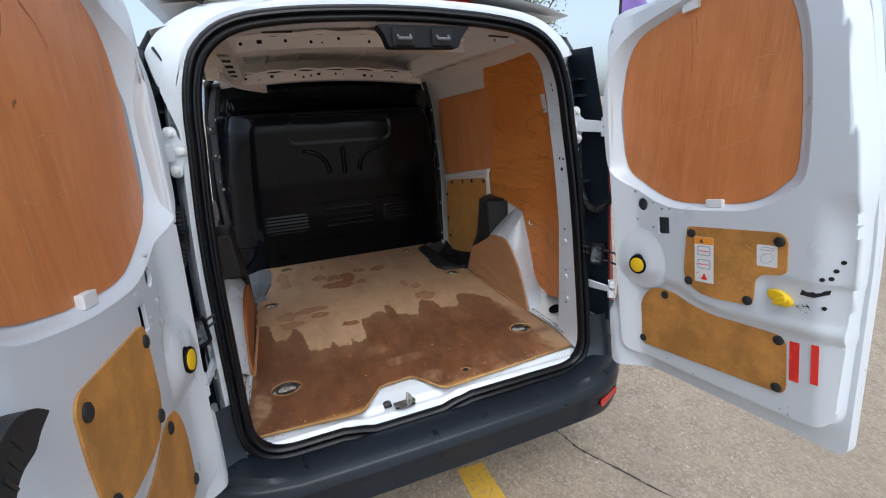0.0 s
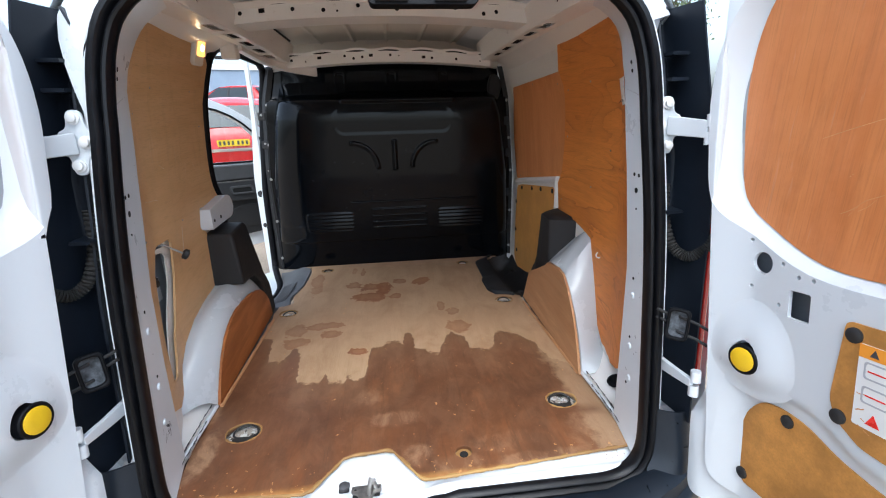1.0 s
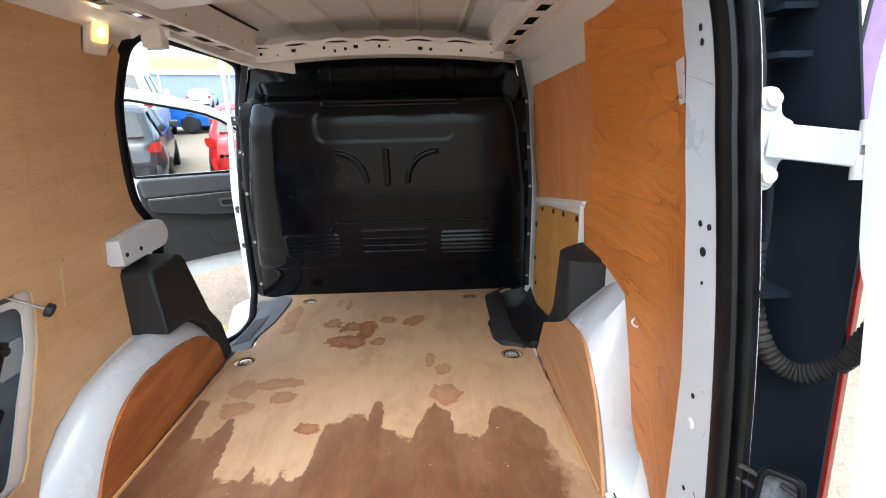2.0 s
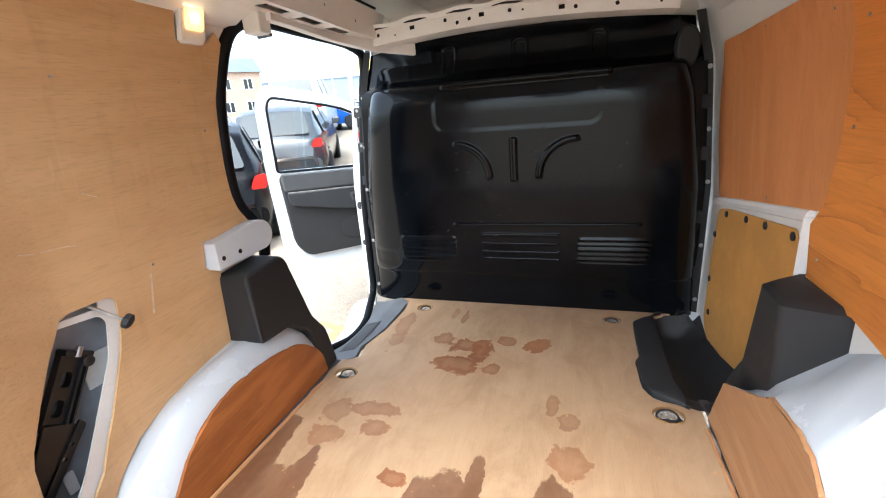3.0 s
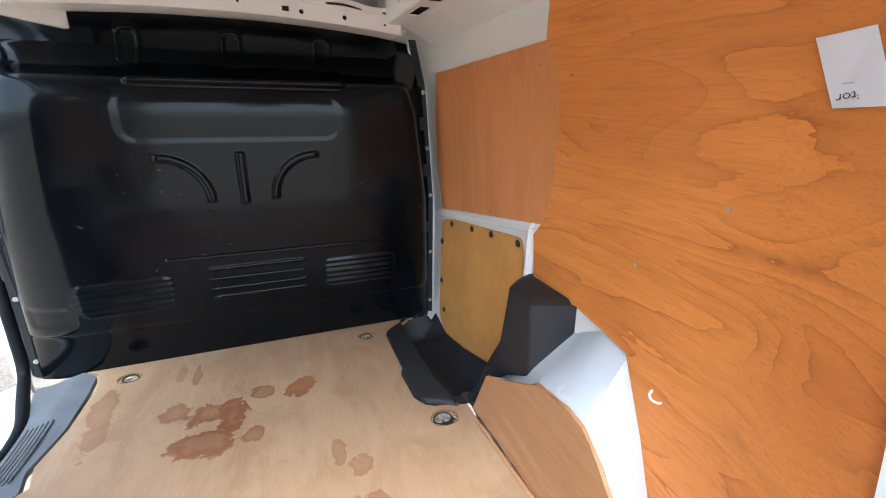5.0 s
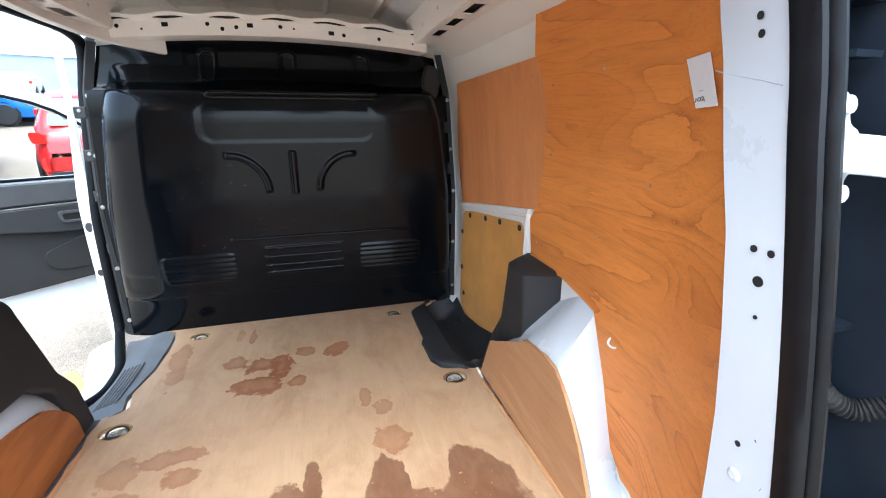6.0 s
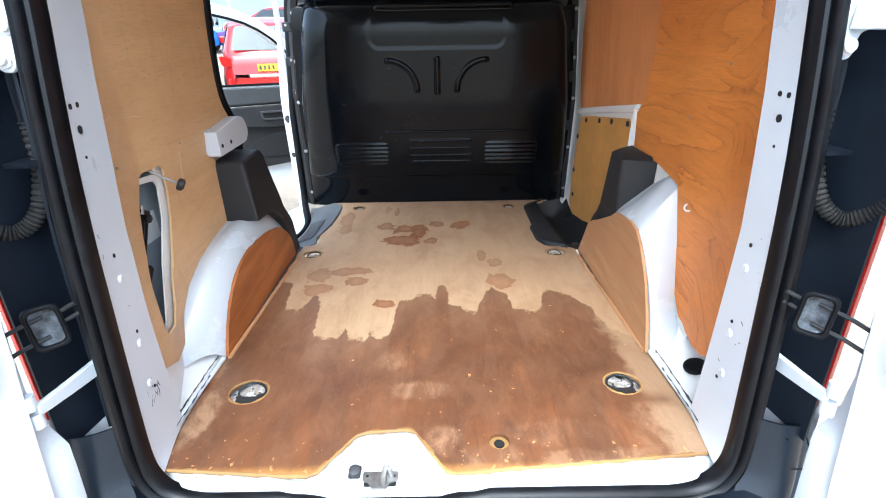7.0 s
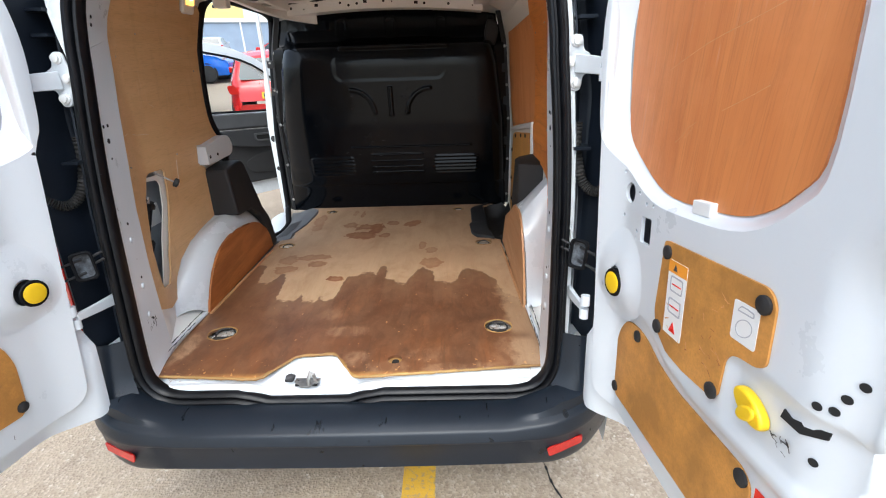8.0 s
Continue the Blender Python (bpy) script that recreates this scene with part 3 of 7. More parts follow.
OPEN_HALF = [(0.0, 0.571), (0.25, 0.571), (0.44, 0.571), (0.53, 0.572), (0.580, 0.584), (0.607, 0.614), (0.618, 0.665), (0.621, 0.80), (0.622, 1.0), (0.622, 1.13), (0.618, 1.27), (0.610, 1.40),
             (0.602, 1.50), (0.597, 1.58), (0.583, 1.67), (0.55, 1.745), (0.47, 1.798), (0.32, 1.824), (0.12, 1.836), (0.0, 1.838)]
SHIFT = 0.008
right_half = [(x + SHIFT, z) for x, z in smooth_line(OPEN_HALF, 4)]
left_half = [(-x + SHIFT, z) for x, z in smooth_line(OPEN_HALF, 4)]
OPENING = right_half[:-1] + left_half[::-1][:-1]
OPENING = [(x, z - (0.024 * max(0.0, min(1.0, (0.20 - abs(x + 0.12)) / 0.06)) if z < 0.59 else 0.0)) for x, z in OPENING]
K = len(OPENING)


def offset_loop(loop, d):
    out = []
    for i in range(len(loop)):
        a, b = Vector(loop[i - 1]), Vector(loop[(i + 1) % len(loop)])
        t = (b - a).normalized()
        out.append((loop[i][0] + t.y * d, loop[i][1] - t.x * d))
    return out


# rubber seal round the rear opening, a doubled bulb
seal = bmesh.new()
LIPS = [(0.0095, 0.014), (0.007, 0.002), (0.0075, -0.010), (0.011, -0.019), (0.016, -0.022), (0.0195, -0.020), (0.022, -0.009), (0.027, -0.009), (0.0295, -0.020), (0.035, -0.026), (0.041, -0.025), (0.0445, -0.015), (0.048, -0.016), (0.054, -0.014), (0.056, 0.012)]
rings = [offset_loop(OPENING, d) for d, _ in LIPS]
grid(lambda s, t: (lambda i, j: (rings[j][i][0], rear_y(rings[j][i][1]) + LIPS[j][1], rings[j][i][1]))(round(s * K) % K, round(t * (len(LIPS) - 1))), K, len(LIPS), seal, loop_u=True)
part("door_seal", seal, seal_rubber, van, "worn black rubber door seal")

# rear face: white flange, body corners
BODY_HALF = [(0.0, 0.50), (0.30, 0.50), (0.52, 0.505), (0.70, 0.52), (0.795, 0.58), (0.815, 0.63), (0.820, 0.69), (0.825, 0.80), (0.833, 1.0), (0.833, 1.13), (0.823, 1.27), (0.808, 1.40), (0.795, 1.50), (0.778, 1.60),
             (0.745, 1.70), (0.68, 1.81), (0.56, 1.885), (0.40, 1.915), (0.25, 1.925), (0.12, 1.93), (0.0, 1.93)]
bh = smooth_line(BODY_HALF, 4)
BODY = ([(x, z) for x, z in bh])[:-1] + [(-x, z) for x, z in bh][::-1][:-1]
flange_a, flange_b = offset_loop(OPENING, 0.054), offset_loop(OPENING, 0.070)


def rear_ring(s, t):
    i, j = round(s * K) % K, round(t * 5)
    if j == 0:
        x, z = flange_a[i]
        return (x, rear_y(z) + 0.008, z)
    if j == 1:
        x, z = flange_b[i]
        return (x, rear_y(z) + 0.006, z)
    (x0, z0), (x1, z1) = flange_b[i], BODY[i]
    k = (j - 1) / 4
    deep = 0.11 * math.sin(min(1, k * 1.25) * math.pi * 0.8) if 0.66 < z1 < 1.74 and abs(x1) > 0.6 else 0.0
    return (x0 + (x1 - x0) * k, rear_y(z0 + (z1 - z0) * k) + 0.006 + deep + 0.05 * k ** 3, z0 + (z1 - z0) * k)


part("rear_frame", grid(rear_ring, K, 6, loop_u=True), white_paint, van, "white painted rear door frame")


def side_outer(sgn):
    """Outer body side, with the sliding door opening left free on the passenger side."""
    def x_at(z, y):
        x = bend([(0.25, 0.86), (0.58, 0.875), (1.05, 0.885), (1.30, 0.865), (1.52, 0.83), (1.70, 0.785), (1.81, 0.72), (1.885, 0.60), (1.93, 0.0)], z)
        return x - 0.045 * max(0, (0.35 - y) / 0.45) ** 2

    bm = bmesh.new()
    y1 = 3.0 if sgn > 0 else 0.98
    grid(lambda s, t: (sgn * x_at(0.30 + 1.6 * t, 0.10 + s * (y1 - 0.10)), max(rear_y(0.30 + 1.6 * t) + 0.05, 0) + s * (y1 - max(rear_y(0.30 + 1.6 * t) + 0.05, 0)), 0.30 + 1.6 * t), 12, 20, bm)
    return bm


part("body_side", side_outer(1), white_paint, van)
part("body_side", side_outer(-1), white_paint, van)
part("roof_skin", grid(lambda s, t: (-0.70 + 1.40 * s, 0.24 + t * 2.3, 1.950 - 0.06 * (2 * s - 1) ** 4), 14, 10), white_paint, van)

# pillars and header: from the seal inwards to the lining
INNER = []
for x, z in OPENING:
    zi = z + max(0, z - 1.6) * 0.13
    yi = edge_y(z, x)
    lean = max(0.0, min(1.0, (1.80 - z) / 0.15))
    xi = (1 if x > 0 else -1) * (abs(x) * (1 - lean) * 1.08 + lean * (wall_x(yi, z) - 0.011)) if abs(x) > 0.3 else x * 1.08
    INNER.append((xi, yi, zi))


START = offset_loop(OPENING, 0.011)


def pillar_strip(s, t):
    idx = [i for i in range(K) if OPENING[i][1] > 0.60]
    i = idx[min(len(idx) - 1, round(s * (len(idx) - 1)))]
    (x, z), (xi, yi, zi) = START[i], INNER[i]
    y0 = rear_y(z) - 0.003
    k = t
    return (x + (xi - x) * k ** 0.9, y0 + (yi - y0) * k, z + (zi - z) * k)


NP = len([i for i in range(K) if OPENING[i][1] > 0.60])
part("rear_pillar_frame", grid(pillar_strip, NP, 7, thick=0.002), white_paint, van, "white painted rear pillars and header")

# floor pan and sill under the boards
pan = grid(lambda s, t: ((2 * s - 1) * (0.62 + 0.14 * min(1, t * 8) if t < 0.6 else 0.43), 0.14 + t * 1.64, 0.572), 12, 14, thick=0.004)
part("floor_pan", pan, inner_white, van)
sill = grid(lambda s, t: (lambda x: (x, -0.020 + 0.15 * t, bend([(0, 0.556), (0.05, 0.566), (0.09, 0.5745), (0.14, 0.576), (0.17, 0.5735), (0.22, 0.574), (0.34, 0.585), (1, 0.585)], t) - 0.022 * max(0.0, min(1.0, (0.20 - abs(x + 0.12)) / 0.06)) * max(0, 1 - t * 1.5)))((2 * s - 1) * 0.640 + 0.008), 60, 36)
part("load_sill", sill, white_paint, van, "white painted load sill, scuffed at the corners")
for sgn in (1, -1):
    ledge = grid(lambda s, t: (sgn * (0.648 - 0.004 * s + t * 0.12), 0.035 + s * 0.40, bend([(0, 0.592), (0.12, 0.604), (0.3, 0.616), (0.6, 0.650), (1, 0.672)], t) - 0.035 * max(0, 1 - s * 4) * t), 12, 11)
    part("floor_ledge", ledge, inner_white, van)
    seam = tube([(sgn * 0.645, 0.03, 0.60), (sgn * 0.648, 0.12, 0.612), (sgn * 0.643, 0.25, 0.612), (sgn * 0.640, 0.38, 0.61)], 0.007, 8)
    part("sealed_seam", seam, white_paint, van)
    rg = random.Random(5 + sgn)
    for y0, y1, dx in ((0.05, 0.21, 0.009), (0.16, 0.385, 0.012), (0.08, 0.30, -0.005)):
        n_ = round((y1 - y0) / 0.008)
        grime = tube([(sgn * (0.644 + dx + rg.uniform(-0.0012, 0.0012)), y0 + (y1 - y0) * i / n_, 0.6125 + (0.0035 if dx > 0 else 0.0045) + rg.uniform(-0.0008, 0.0008)) for i in range(n_ + 1)], 0.0016, 5, ring=lambda i: 0.35 + ((i * 31 + 7) % 11) / 9)
        part("cracked_sealant", grime, scuff_dark, van, "dirt in the cracked sealant")


# ---- inner side walls ----
def wall_shell(sgn, y0, y1):
    return grid(lambda s, t: (sgn * (wall_x(y0 + s * (y1 - y0), 0.58 + t * 1.31) + 0.008), y0 + s * (y1 - y0), 0.58 + t * 1.31), 24, 24, thick=0.0)


part("inner_side_wall", wall_shell(1, 0.37, 1.90), inner_white, van, "white painted inner side wall")


def wall_plate(poly, sgn, off, th, holes=(), hug=True):
    """A board that lies on the side wall, given in y, z."""
    bm = slab(poly, holes, 0.0, th)
    cut_up(bm, 1, [0.7 + 0.08 * i for i in range(15)])
    cut_up(bm, 0, [0.3 + 0.1 * i for i in range(16)])
    return moved(bm, lambda y, z, w: (sgn * (wall_x(y, z) - off - w), y, z))


JACK_HOLE = [(0.388, 1.165), (0.41, 1.172), (0.496, 1.169), (0.509, 1.155), (0.507, 1.10), (0.487, 1.036), (0.423, 0.904), (0.364, 0.808), (0.325, 0.775), (0.245, 0.800), (0.238, 0.834), (0.248, 0.941), (0.259, 0.972), (0.304, 1.042), (0.368, 1.134)]
inner_left = wall_plate([(0.19, 0.58), (0.98, 0.58), (0.985, 1.15), (0.925, 1.30), (0.915, 1.45), (0.925, 1.60), (0.955, 1.72), (1.0, 1.80), (1.0, 1.86), (0.36, 1.86), (0.24, 1.42), (0.18, 1.0)], -1, -0.012, 0.004,
                        [fillet([(0.377, 1.147), (0.474, 1.133), (0.488, 1.112), (0.467, 1.032), (0.395, 0.909), (0.332, 0.824), (0.294, 0.795), (0.230, 0.81), (0.235, 0.94), (0.25, 0.98), (0.30, 1.05)], 0.014),
                         fillet([(0.392, 1.158), (0.398, 1.170), (0.480, 1.168), (0.476, 1.150)], 0.004)])
part("inner_side_wall", inner_left, inner_white, van, "white painted inner side wall with a jack recess")
part("jack_recess", grid(lambda s, t: (-0.812, 0.16 + 0.42 * s, 0.66 + 0.56 * t), 6, 6, thick=0.003), cavity_grey, van)

left_board = [(0.166, 0.757), (0.25, 0.715), (0.34, 0.70), (0.38, 0.75), (0.46, 0.815), (0.56, 0.852), (0.80, 0.882), (0.815, 1.0), (0.825, 1.10), (0.775, 1.13), (0.785, 1.205), (0.995, 1.195), (0.945, 1.25),
              (0.913, 1.33), (0.910, 1.45), (0.916, 1.58), (0.945, 1.72), (0.925, 1.745), (0.895, 1.715), (0.80, 1.715), (0.795, 1.815), (0.50, 1.805), (0.395, 1.75), (0.320, 1.60), (0.295, 1.50), (0.264, 1.42), (0.248, 1.325), (0.226, 1.20), (0.208, 1.07), (0.180, 0.93)]
left_panel = b = thing("plywood_side_panel", (-0.74, 0.6, 0.66), "scratched pale tan plywood wall panel with a jack cut-out", "panel", "plywood lining")
part("board", wall_plate(left_board, -1, 0.0, 0.007, [JACK_HOLE]), side_ply, b)
right_panel = b = thing("plywood_side_panel", (0.74, 0.6, 0.66), "large orange plywood panel with dark wavy grain on the van wall", "panel", "plywood lining")
right_board = [(0.160, 0.775), (0.20, 0.745), (0.28, 0.715), (0.36, 0.695), (0.43, 0.70), (0.485, 0.75), (0.545, 0.90), (0.62, 1.05), (0.80, 1.075), (0.98, 1.04), (0.985, 1.06), (0.990, 1.205), (0.94, 1.26), (0.905, 1.38), (0.89, 1.52), (0.90, 1.62), (0.93, 1.68),
               (0.895, 1.775), (0.55, 1.80), (0.42, 1.80), (0.34, 1.76), (0.290, 1.675), (0.243, 1.47), (0.218, 1.38), (0.195, 1.22), (0.174, 0.99)]
part("board", wall_plate(right_board, 1, 0.001, 0.004), orange_ply, b)
front_panel = b = thing("plywood_side_panel", (0.74, 1.3, 1.15), "brown plywood panel screwed to the van wall above a hardboard one", "panel", "plywood lining")
part("board", wall_plate(fillet([(0.87, 1.255), (1.665, 1.125), (1.69, 1.30), (1.68, 1.50), (1.64, 1.645), (0.87, 1.68)], [0, 0.02, 0.1, 0.1, 0.02, 0]), 1, -0.005, 0.005), brown_ply, b)
b = thing("hardboard_side_panel", (0.74, 1.4, 0.62), "yellow hardboard panel held by black studs in the van wall", "panel")
part("board", wall_plate(fillet([(1.06, 1.172), (1.58, 1.100), (1.665, 1.08), (1.685, 0.90), (1.69, 0.62), (1.63, 0.55), (1.50, 0.555), (1.30, 0.61), (1.16, 0.67), (1.03, 0.74), (1.04, 0.9)], 0.03), 1, -0.006, 0.004), hard_yellow, b)
for y, z in ((1.08, 1.150), (1.25, 1.130), (1.40, 1.108), (1.58, 1.080), (1.67, 0.98), (1.67, 0.80), (1.64, 0.67)):
    part("stud", lathe([(0.012, 0), (0.011, 0.004), (0.006, 0.006)], 12, towards((wall_x(y, z) + 0.002, y, z), (-1, 0, 0))), trim_black, b)

# swage between the two front panels
rib = tube([(wall_x(y, z) + 0.004, y, z) for y, z in ((1.00, 1.220), (1.3, 1.172), (1.62, 1.118), (1.70, 1.105))], 0.016, 8)
part("wall_swage", rib, inner_white, van)
rib = tube([(wall_x(y, z) + 0.004, y, z) for y, z in ((1.005, 1.22), (1.025, 1.0), (1.01, 0.8))], 0.016, 8)
part("wall_swage", rib, inner_white, van)

# ---- wheel arches ----
ARCH_IN_L = [(0.395, 0.605), (0.44, 0.684), (0.50, 0.753), (0.565, 0.797), (0.64, 0.820), (0.72, 0.826), (0.86, 0.812), (0.97, 0.780), (1.06, 0.698), (1.085, 0.605)]
ARCH_OUT_L = [(0.22, 0.62), (0.28, 0.68), (0.36, 0.745), (0.46, 0.815), (0.56, 0.855), (0.70, 0.878), (0.84, 0.888), (0.98, 0.87), (1.08, 0.75), (1.10, 0.60)]
ARCH_IN_R = [(0.378, 0.605), (0.42, 0.70), (0.47, 0.785), (0.54, 0.868), (0.60, 0.912), (0.655, 0.919), (0.765, 0.905), (0.795, 0.880), (1.005, 0.768), (1.075, 0.605)]
ARCH_OUT_R = [(0.33, 0.625), (0.46, 0.655), (0.487, 0.73), (0.545, 0.90), (0.621, 1.064), (0.70, 1.064), (0.80, 1.000), (0.98, 0.965), (1.05, 0.80), (1.10, 0.60)]
for sgn, inn, out, board_mat, word in ((-1, ARCH_IN_L, ARCH_OUT_L, arch_ply, "dark orange"), (1, ARCH_IN_R, ARCH_OUT_R, arch_ply_pale, "pale")):
    a, o = smooth_line(inn, 4), smooth_line(out, 4)
    if sgn > 0:
        a, o = ([(bend([(i, p[0]) for i, p in enumerate(row)], k / 4), bend([(i, p[1]) for i, p in enumerate(row)], k / 4)) for k in range(4 * (len(row) - 1) + 1)] for row in (inn, out))
    n = len(a)

    def arch(s, t, a=a, o=o, n=n, sgn=sgn):
        i = round(s * (n - 1))
        (y0, z0), (y1, z1) = a[i], o[i]
        if t == 0:
            return (sgn * 0.640, y0, z0 - 0.03)
        k = (t - 0.1) / 0.9
        hump = 0.036 * math.sin(math.pi * min(1, max(k, 0) ** 0.75 * 1.15)) if sgn < 0 else 0.006 * math.sin(math.pi * k) - bend([(0.72, 0.0), (0.86, 0.045), (1.1, 0.055)], y0) * math.sin(math.pi * k)
        return (sgn * (0.642 + 0.125 * k), y0 + (y1 - y0) * k, z0 + (z1 - z0) * k + hump)

    part("wheel_arch", grid(arch, n, 11), arch_white_dimmed, van, "white painted wheel arch, scuffed")
    b = thing("plywood_arch_panel", (sgn * 0.63, 0.7, FLOOR), f"{word} plywood panel, rough-edged, on the wheel arch", "panel", "plywood lining")
    bm = slab(a[::-1], (), 0, 0.009)
    rnd = random.Random(5 + sgn)
    for v in bm.verts:
        if v.co.y > 0.63:
            v.co.y += rnd.uniform(-0.003, 0.003)
    moved(bm, lambda y, z, w: (sgn * (0.641 - w - 0.02 * (0.9 - z) * (sgn > 0)), y, z))
    part("board", bm, board_mat, b)
    batten = tube([(sgn * 0.628, 0.39, 0.603), (sgn * 0.612, 1.02, 0.603)], 0.006, 6)
    part("edge_strip", batten, arch_ply_pale, b, "rough raw ply edge")
    dirt = grid(lambda s, t: (sgn * (0.650 - 0.004 * math.sin(s * 40) - 0.026 * t), 0.40 + 0.76 * s, FLOOR + 0.0012), 30, 2)
    part("dirt_line", dirt, scuff_dark, van, "dark dirt packed along the arch")

# ---- plywood floor ----
FLOOR_LINE = [(-0.625, 0.020), (-0.29, -0.004), (-0.268, 0.006), (-0.195, 0.104), (-0.17, 0.113), (-0.07, 0.119), (-0.05, 0.110), (0.024, 0.004), (0.046, -0.002), (0.638, 0.040),
              (0.646, 0.25), (0.643, 0.41), (0.618, 0.99), (0.62, 1.11), (0.495, 1.137), (0.465, 1.195), (0.463, 1.30), (0.49, 1.34), (0.49, 1.63), (0.51, 1.66), (0.60, 1.722), (0.64, 1.745), (-0.62, 1.765), (-0.552, 1.722), (-0.533, 1.62),
              (-0.545, 1.42), (-0.575, 1.28), (-0.556, 1.20), (-0.63, 1.16), (-0.632, 0.98), (-0.646, 0.41), (-0.643, 0.2)]
RINGS = [(-0.514, 0.251, 0.052), (0.514, 0.261, 0.050), (-0.557, 1.083, 0.042), (0.524, 1.068, 0.042), (-0.444, 1.654, 0.036), (0.402, 1.652, 0.036)]
holes = [oval(x, y, r, r * 0.82, 18) for x, y, r in RINGS] + [oval(0.15, 0.078, 0.024, 0.022, 14)]
b = thing("plywood_floor_board", (0, 0.85, 0.588), "pale plywood floor board, soaked dark brown and oil-stained", "floor board")
part("board", slab(FLOOR_LINE, holes, 0.588, FLOOR), floor_ply, b, bevel=0.0015)
rw = random.Random(77)
front_line = []
for (xa, ya), (xb, yb) in zip(FLOOR_LINE[:9], FLOOR_LINE[1:10]):
    steps = max(1, round(math.hypot(xb - xa, yb - ya) / 0.012))
    front_line += [(xa + (xb - xa) * i / steps, ya + (yb - ya) * i / steps, 0.5955 + rw.uniform(-0.001, 0.001)) for i in range(steps)]
part("worn_edge", tube(front_line, 0.0052, 6, ring=lambda i: 0.75 + 0.5 * ((i * 7919) % 13) / 13), floor_edge, b, "raw orange ply edge")
part("pit", lathe([(0.03, 0), (0.03, 0.001), (0.01, 0.001)], 16, Matrix.Translation((0.15, 0.078, 0.5862))), floor_edge, b)
part("pit_core", lathe([(0.013, 0), (0.012, 0.0012), (0.004, 0.0012)], 12, Matrix.Translation((0.151, 0.080, 0.5875))), void_shade, b)
for x, y, r in RINGS:
    ring = thing("lashing_ring", (x, y, 0.586), "steel lashing ring in a round cut-out of the floor board", "lashing ring", "lashing rings")
    pts = [(x + r * 0.72 * math.cos(a), y + r * 0.30 + r * 0.45 * math.sin(a), 0.584 + 0.012 * max(0, math.sin(a))) for a in [math.pi * 2 * i / 20 for i in range(20)]]
    part("hoop", tube(pts + pts[:1], 0.0032, 8, cap=False), trim_black, ring)
    part("cup", lathe([(r * 1.05, 0.0), (r * 1.05, 0.002), (r * 0.75, 0.0012), (r * 0.5, 0.0008)], 20, Matrix.Translation((x, y, 0.5755))), cup_dirty, ring)
    rim_pts = [(x + r * 1.02 * math.cos(a), y + r * 0.84 * math.sin(a), FLOOR - 0.001 + 0.001 * math.sin(5 * a)) for a in [math.pi * 2 * i / 26 for i in range(27)]]
    part("rusty_rim", tube(rim_pts, 0.0030, 6, cap=False, ring=lambda i: 0.6 + ((i * 17) % 7) / 8), floor_edge, ring, "chipped orange rim of the cut-out")
    part("hinge_plate", box(x - r * 0.6, y - r * 0.75, 0.578, x + r * 0.6, y - r * 0.15, 0.592), trim_black, ring, bevel=0.002)

# ---- bulkhead ----
BULK_LINE = [(z, y) for z, y in smooth_line([(0.57, 1.752), (0.66, 1.733), (0.76, 1.710), (0.785, 1.685), (0.90, 1.657), (1.05, 1.638), (1.2, 1.617), (1.45, 1.607), (1.56, 1.615), (1.60, 1.645), (1.625, 1.745), (1.68, 1.802), (1.72, 1.815), (1.84, 1.82)], 8)]


def bulk_y(x, z):
    prof = bend(BULK_LINE, z)
    full = 1.80 if z < 1.6 else 1.815
    w = bend([(0.6, 0.625), (0.8, 0.61), (1.2, 0.59), (1.5, 0.565), (1.6, 0.54), (1.85, 0.54)], z)
    w -= 0.075 if x < 0 else -0.020
    k = max(0.0, min(1.0, (abs(x) - w) / (0.20 if x < 0 else 0.09)))
    k = 1 - math.sqrt(1 - min(k, 0.99) ** 2)
    y = prof * (1 - k) + full * k

    def pad(x0, x1, z0, z1, soft, rmax=0.03):
        r = min(rmax, (x1 - x0) * 0.35, (z1 - z0) * 0.35)
        qx = abs(x - (x0 + x1) / 2) - (x1 - x0) / 2 + r
        qz = abs(z - (z0 + z1) / 2) - (z1 - z0) / 2 + r
        d = math.hypot(max(qx, 0), max(qz, 0)) + min(max(qx, qz), 0) - r
        k = max(0.0, min(1.0, -d / soft))
        return k * k * (3 - 2 * k)

    y += 0.0022 * pad(-0.320, 0.345, 1.405, 1.575, 0.026, 0.06)
    y -= 0.034 * pad(-0.285, 0.375, 1.575, 1.650, 0.026)
    for cx in (-0.28, 0.017, 0.317):
        y -= 0.009 * (pad(cx - 0.036, cx + 0.036, 1.64, 1.765, 0.006) - 0.9 * pad(cx - 0.024, cx + 0.024, 1.60, 1.750, 0.006))
    y -= 0.0055 * pad(-0.004, 0.026, 1.205, 1.385, 0.010)
    for c in (-1, 1):
        # curved ribs that taper like fins
        ex, ez = (x - 0.010) * c - 0.236, z - 1.228
        d = math.hypot(ex, ez) - 0.138
        if ex < 0.010 and ez > -0.010:
            y -= 0.0065 * ease((d + 0.014) / 0.010) * ease((0.014 - d) / 0.009) * min(1, (0.012 - ex) / 0.012) * min(1, (ez + 0.012) / 0.012)
    y -= 0.008 * pad(-0.264, 0.490, 1.016, 1.032, 0.006)
    for k in range(4):
        z0 = 0.975 - k * 0.040
        y -= 0.006 * pad(-0.146, 0.186, z0 - 0.007, z0 + 0.009, 0.006)
    y += 0.005 * pad(-0.70, -0.545, 0.80, 0.90, 0.03)
    for x0, x1 in ((-0.535, -0.25), (0.25, 0.535)):
        inside = pad(x0, x1, 0.835, 0.972, 0.01)
        if inside > 0:
            f = ((z - 0.835) / 0.0228) % 1.0
            y -= 0.008 * inside * (1 - f) * min(1, f * 4)
    return y


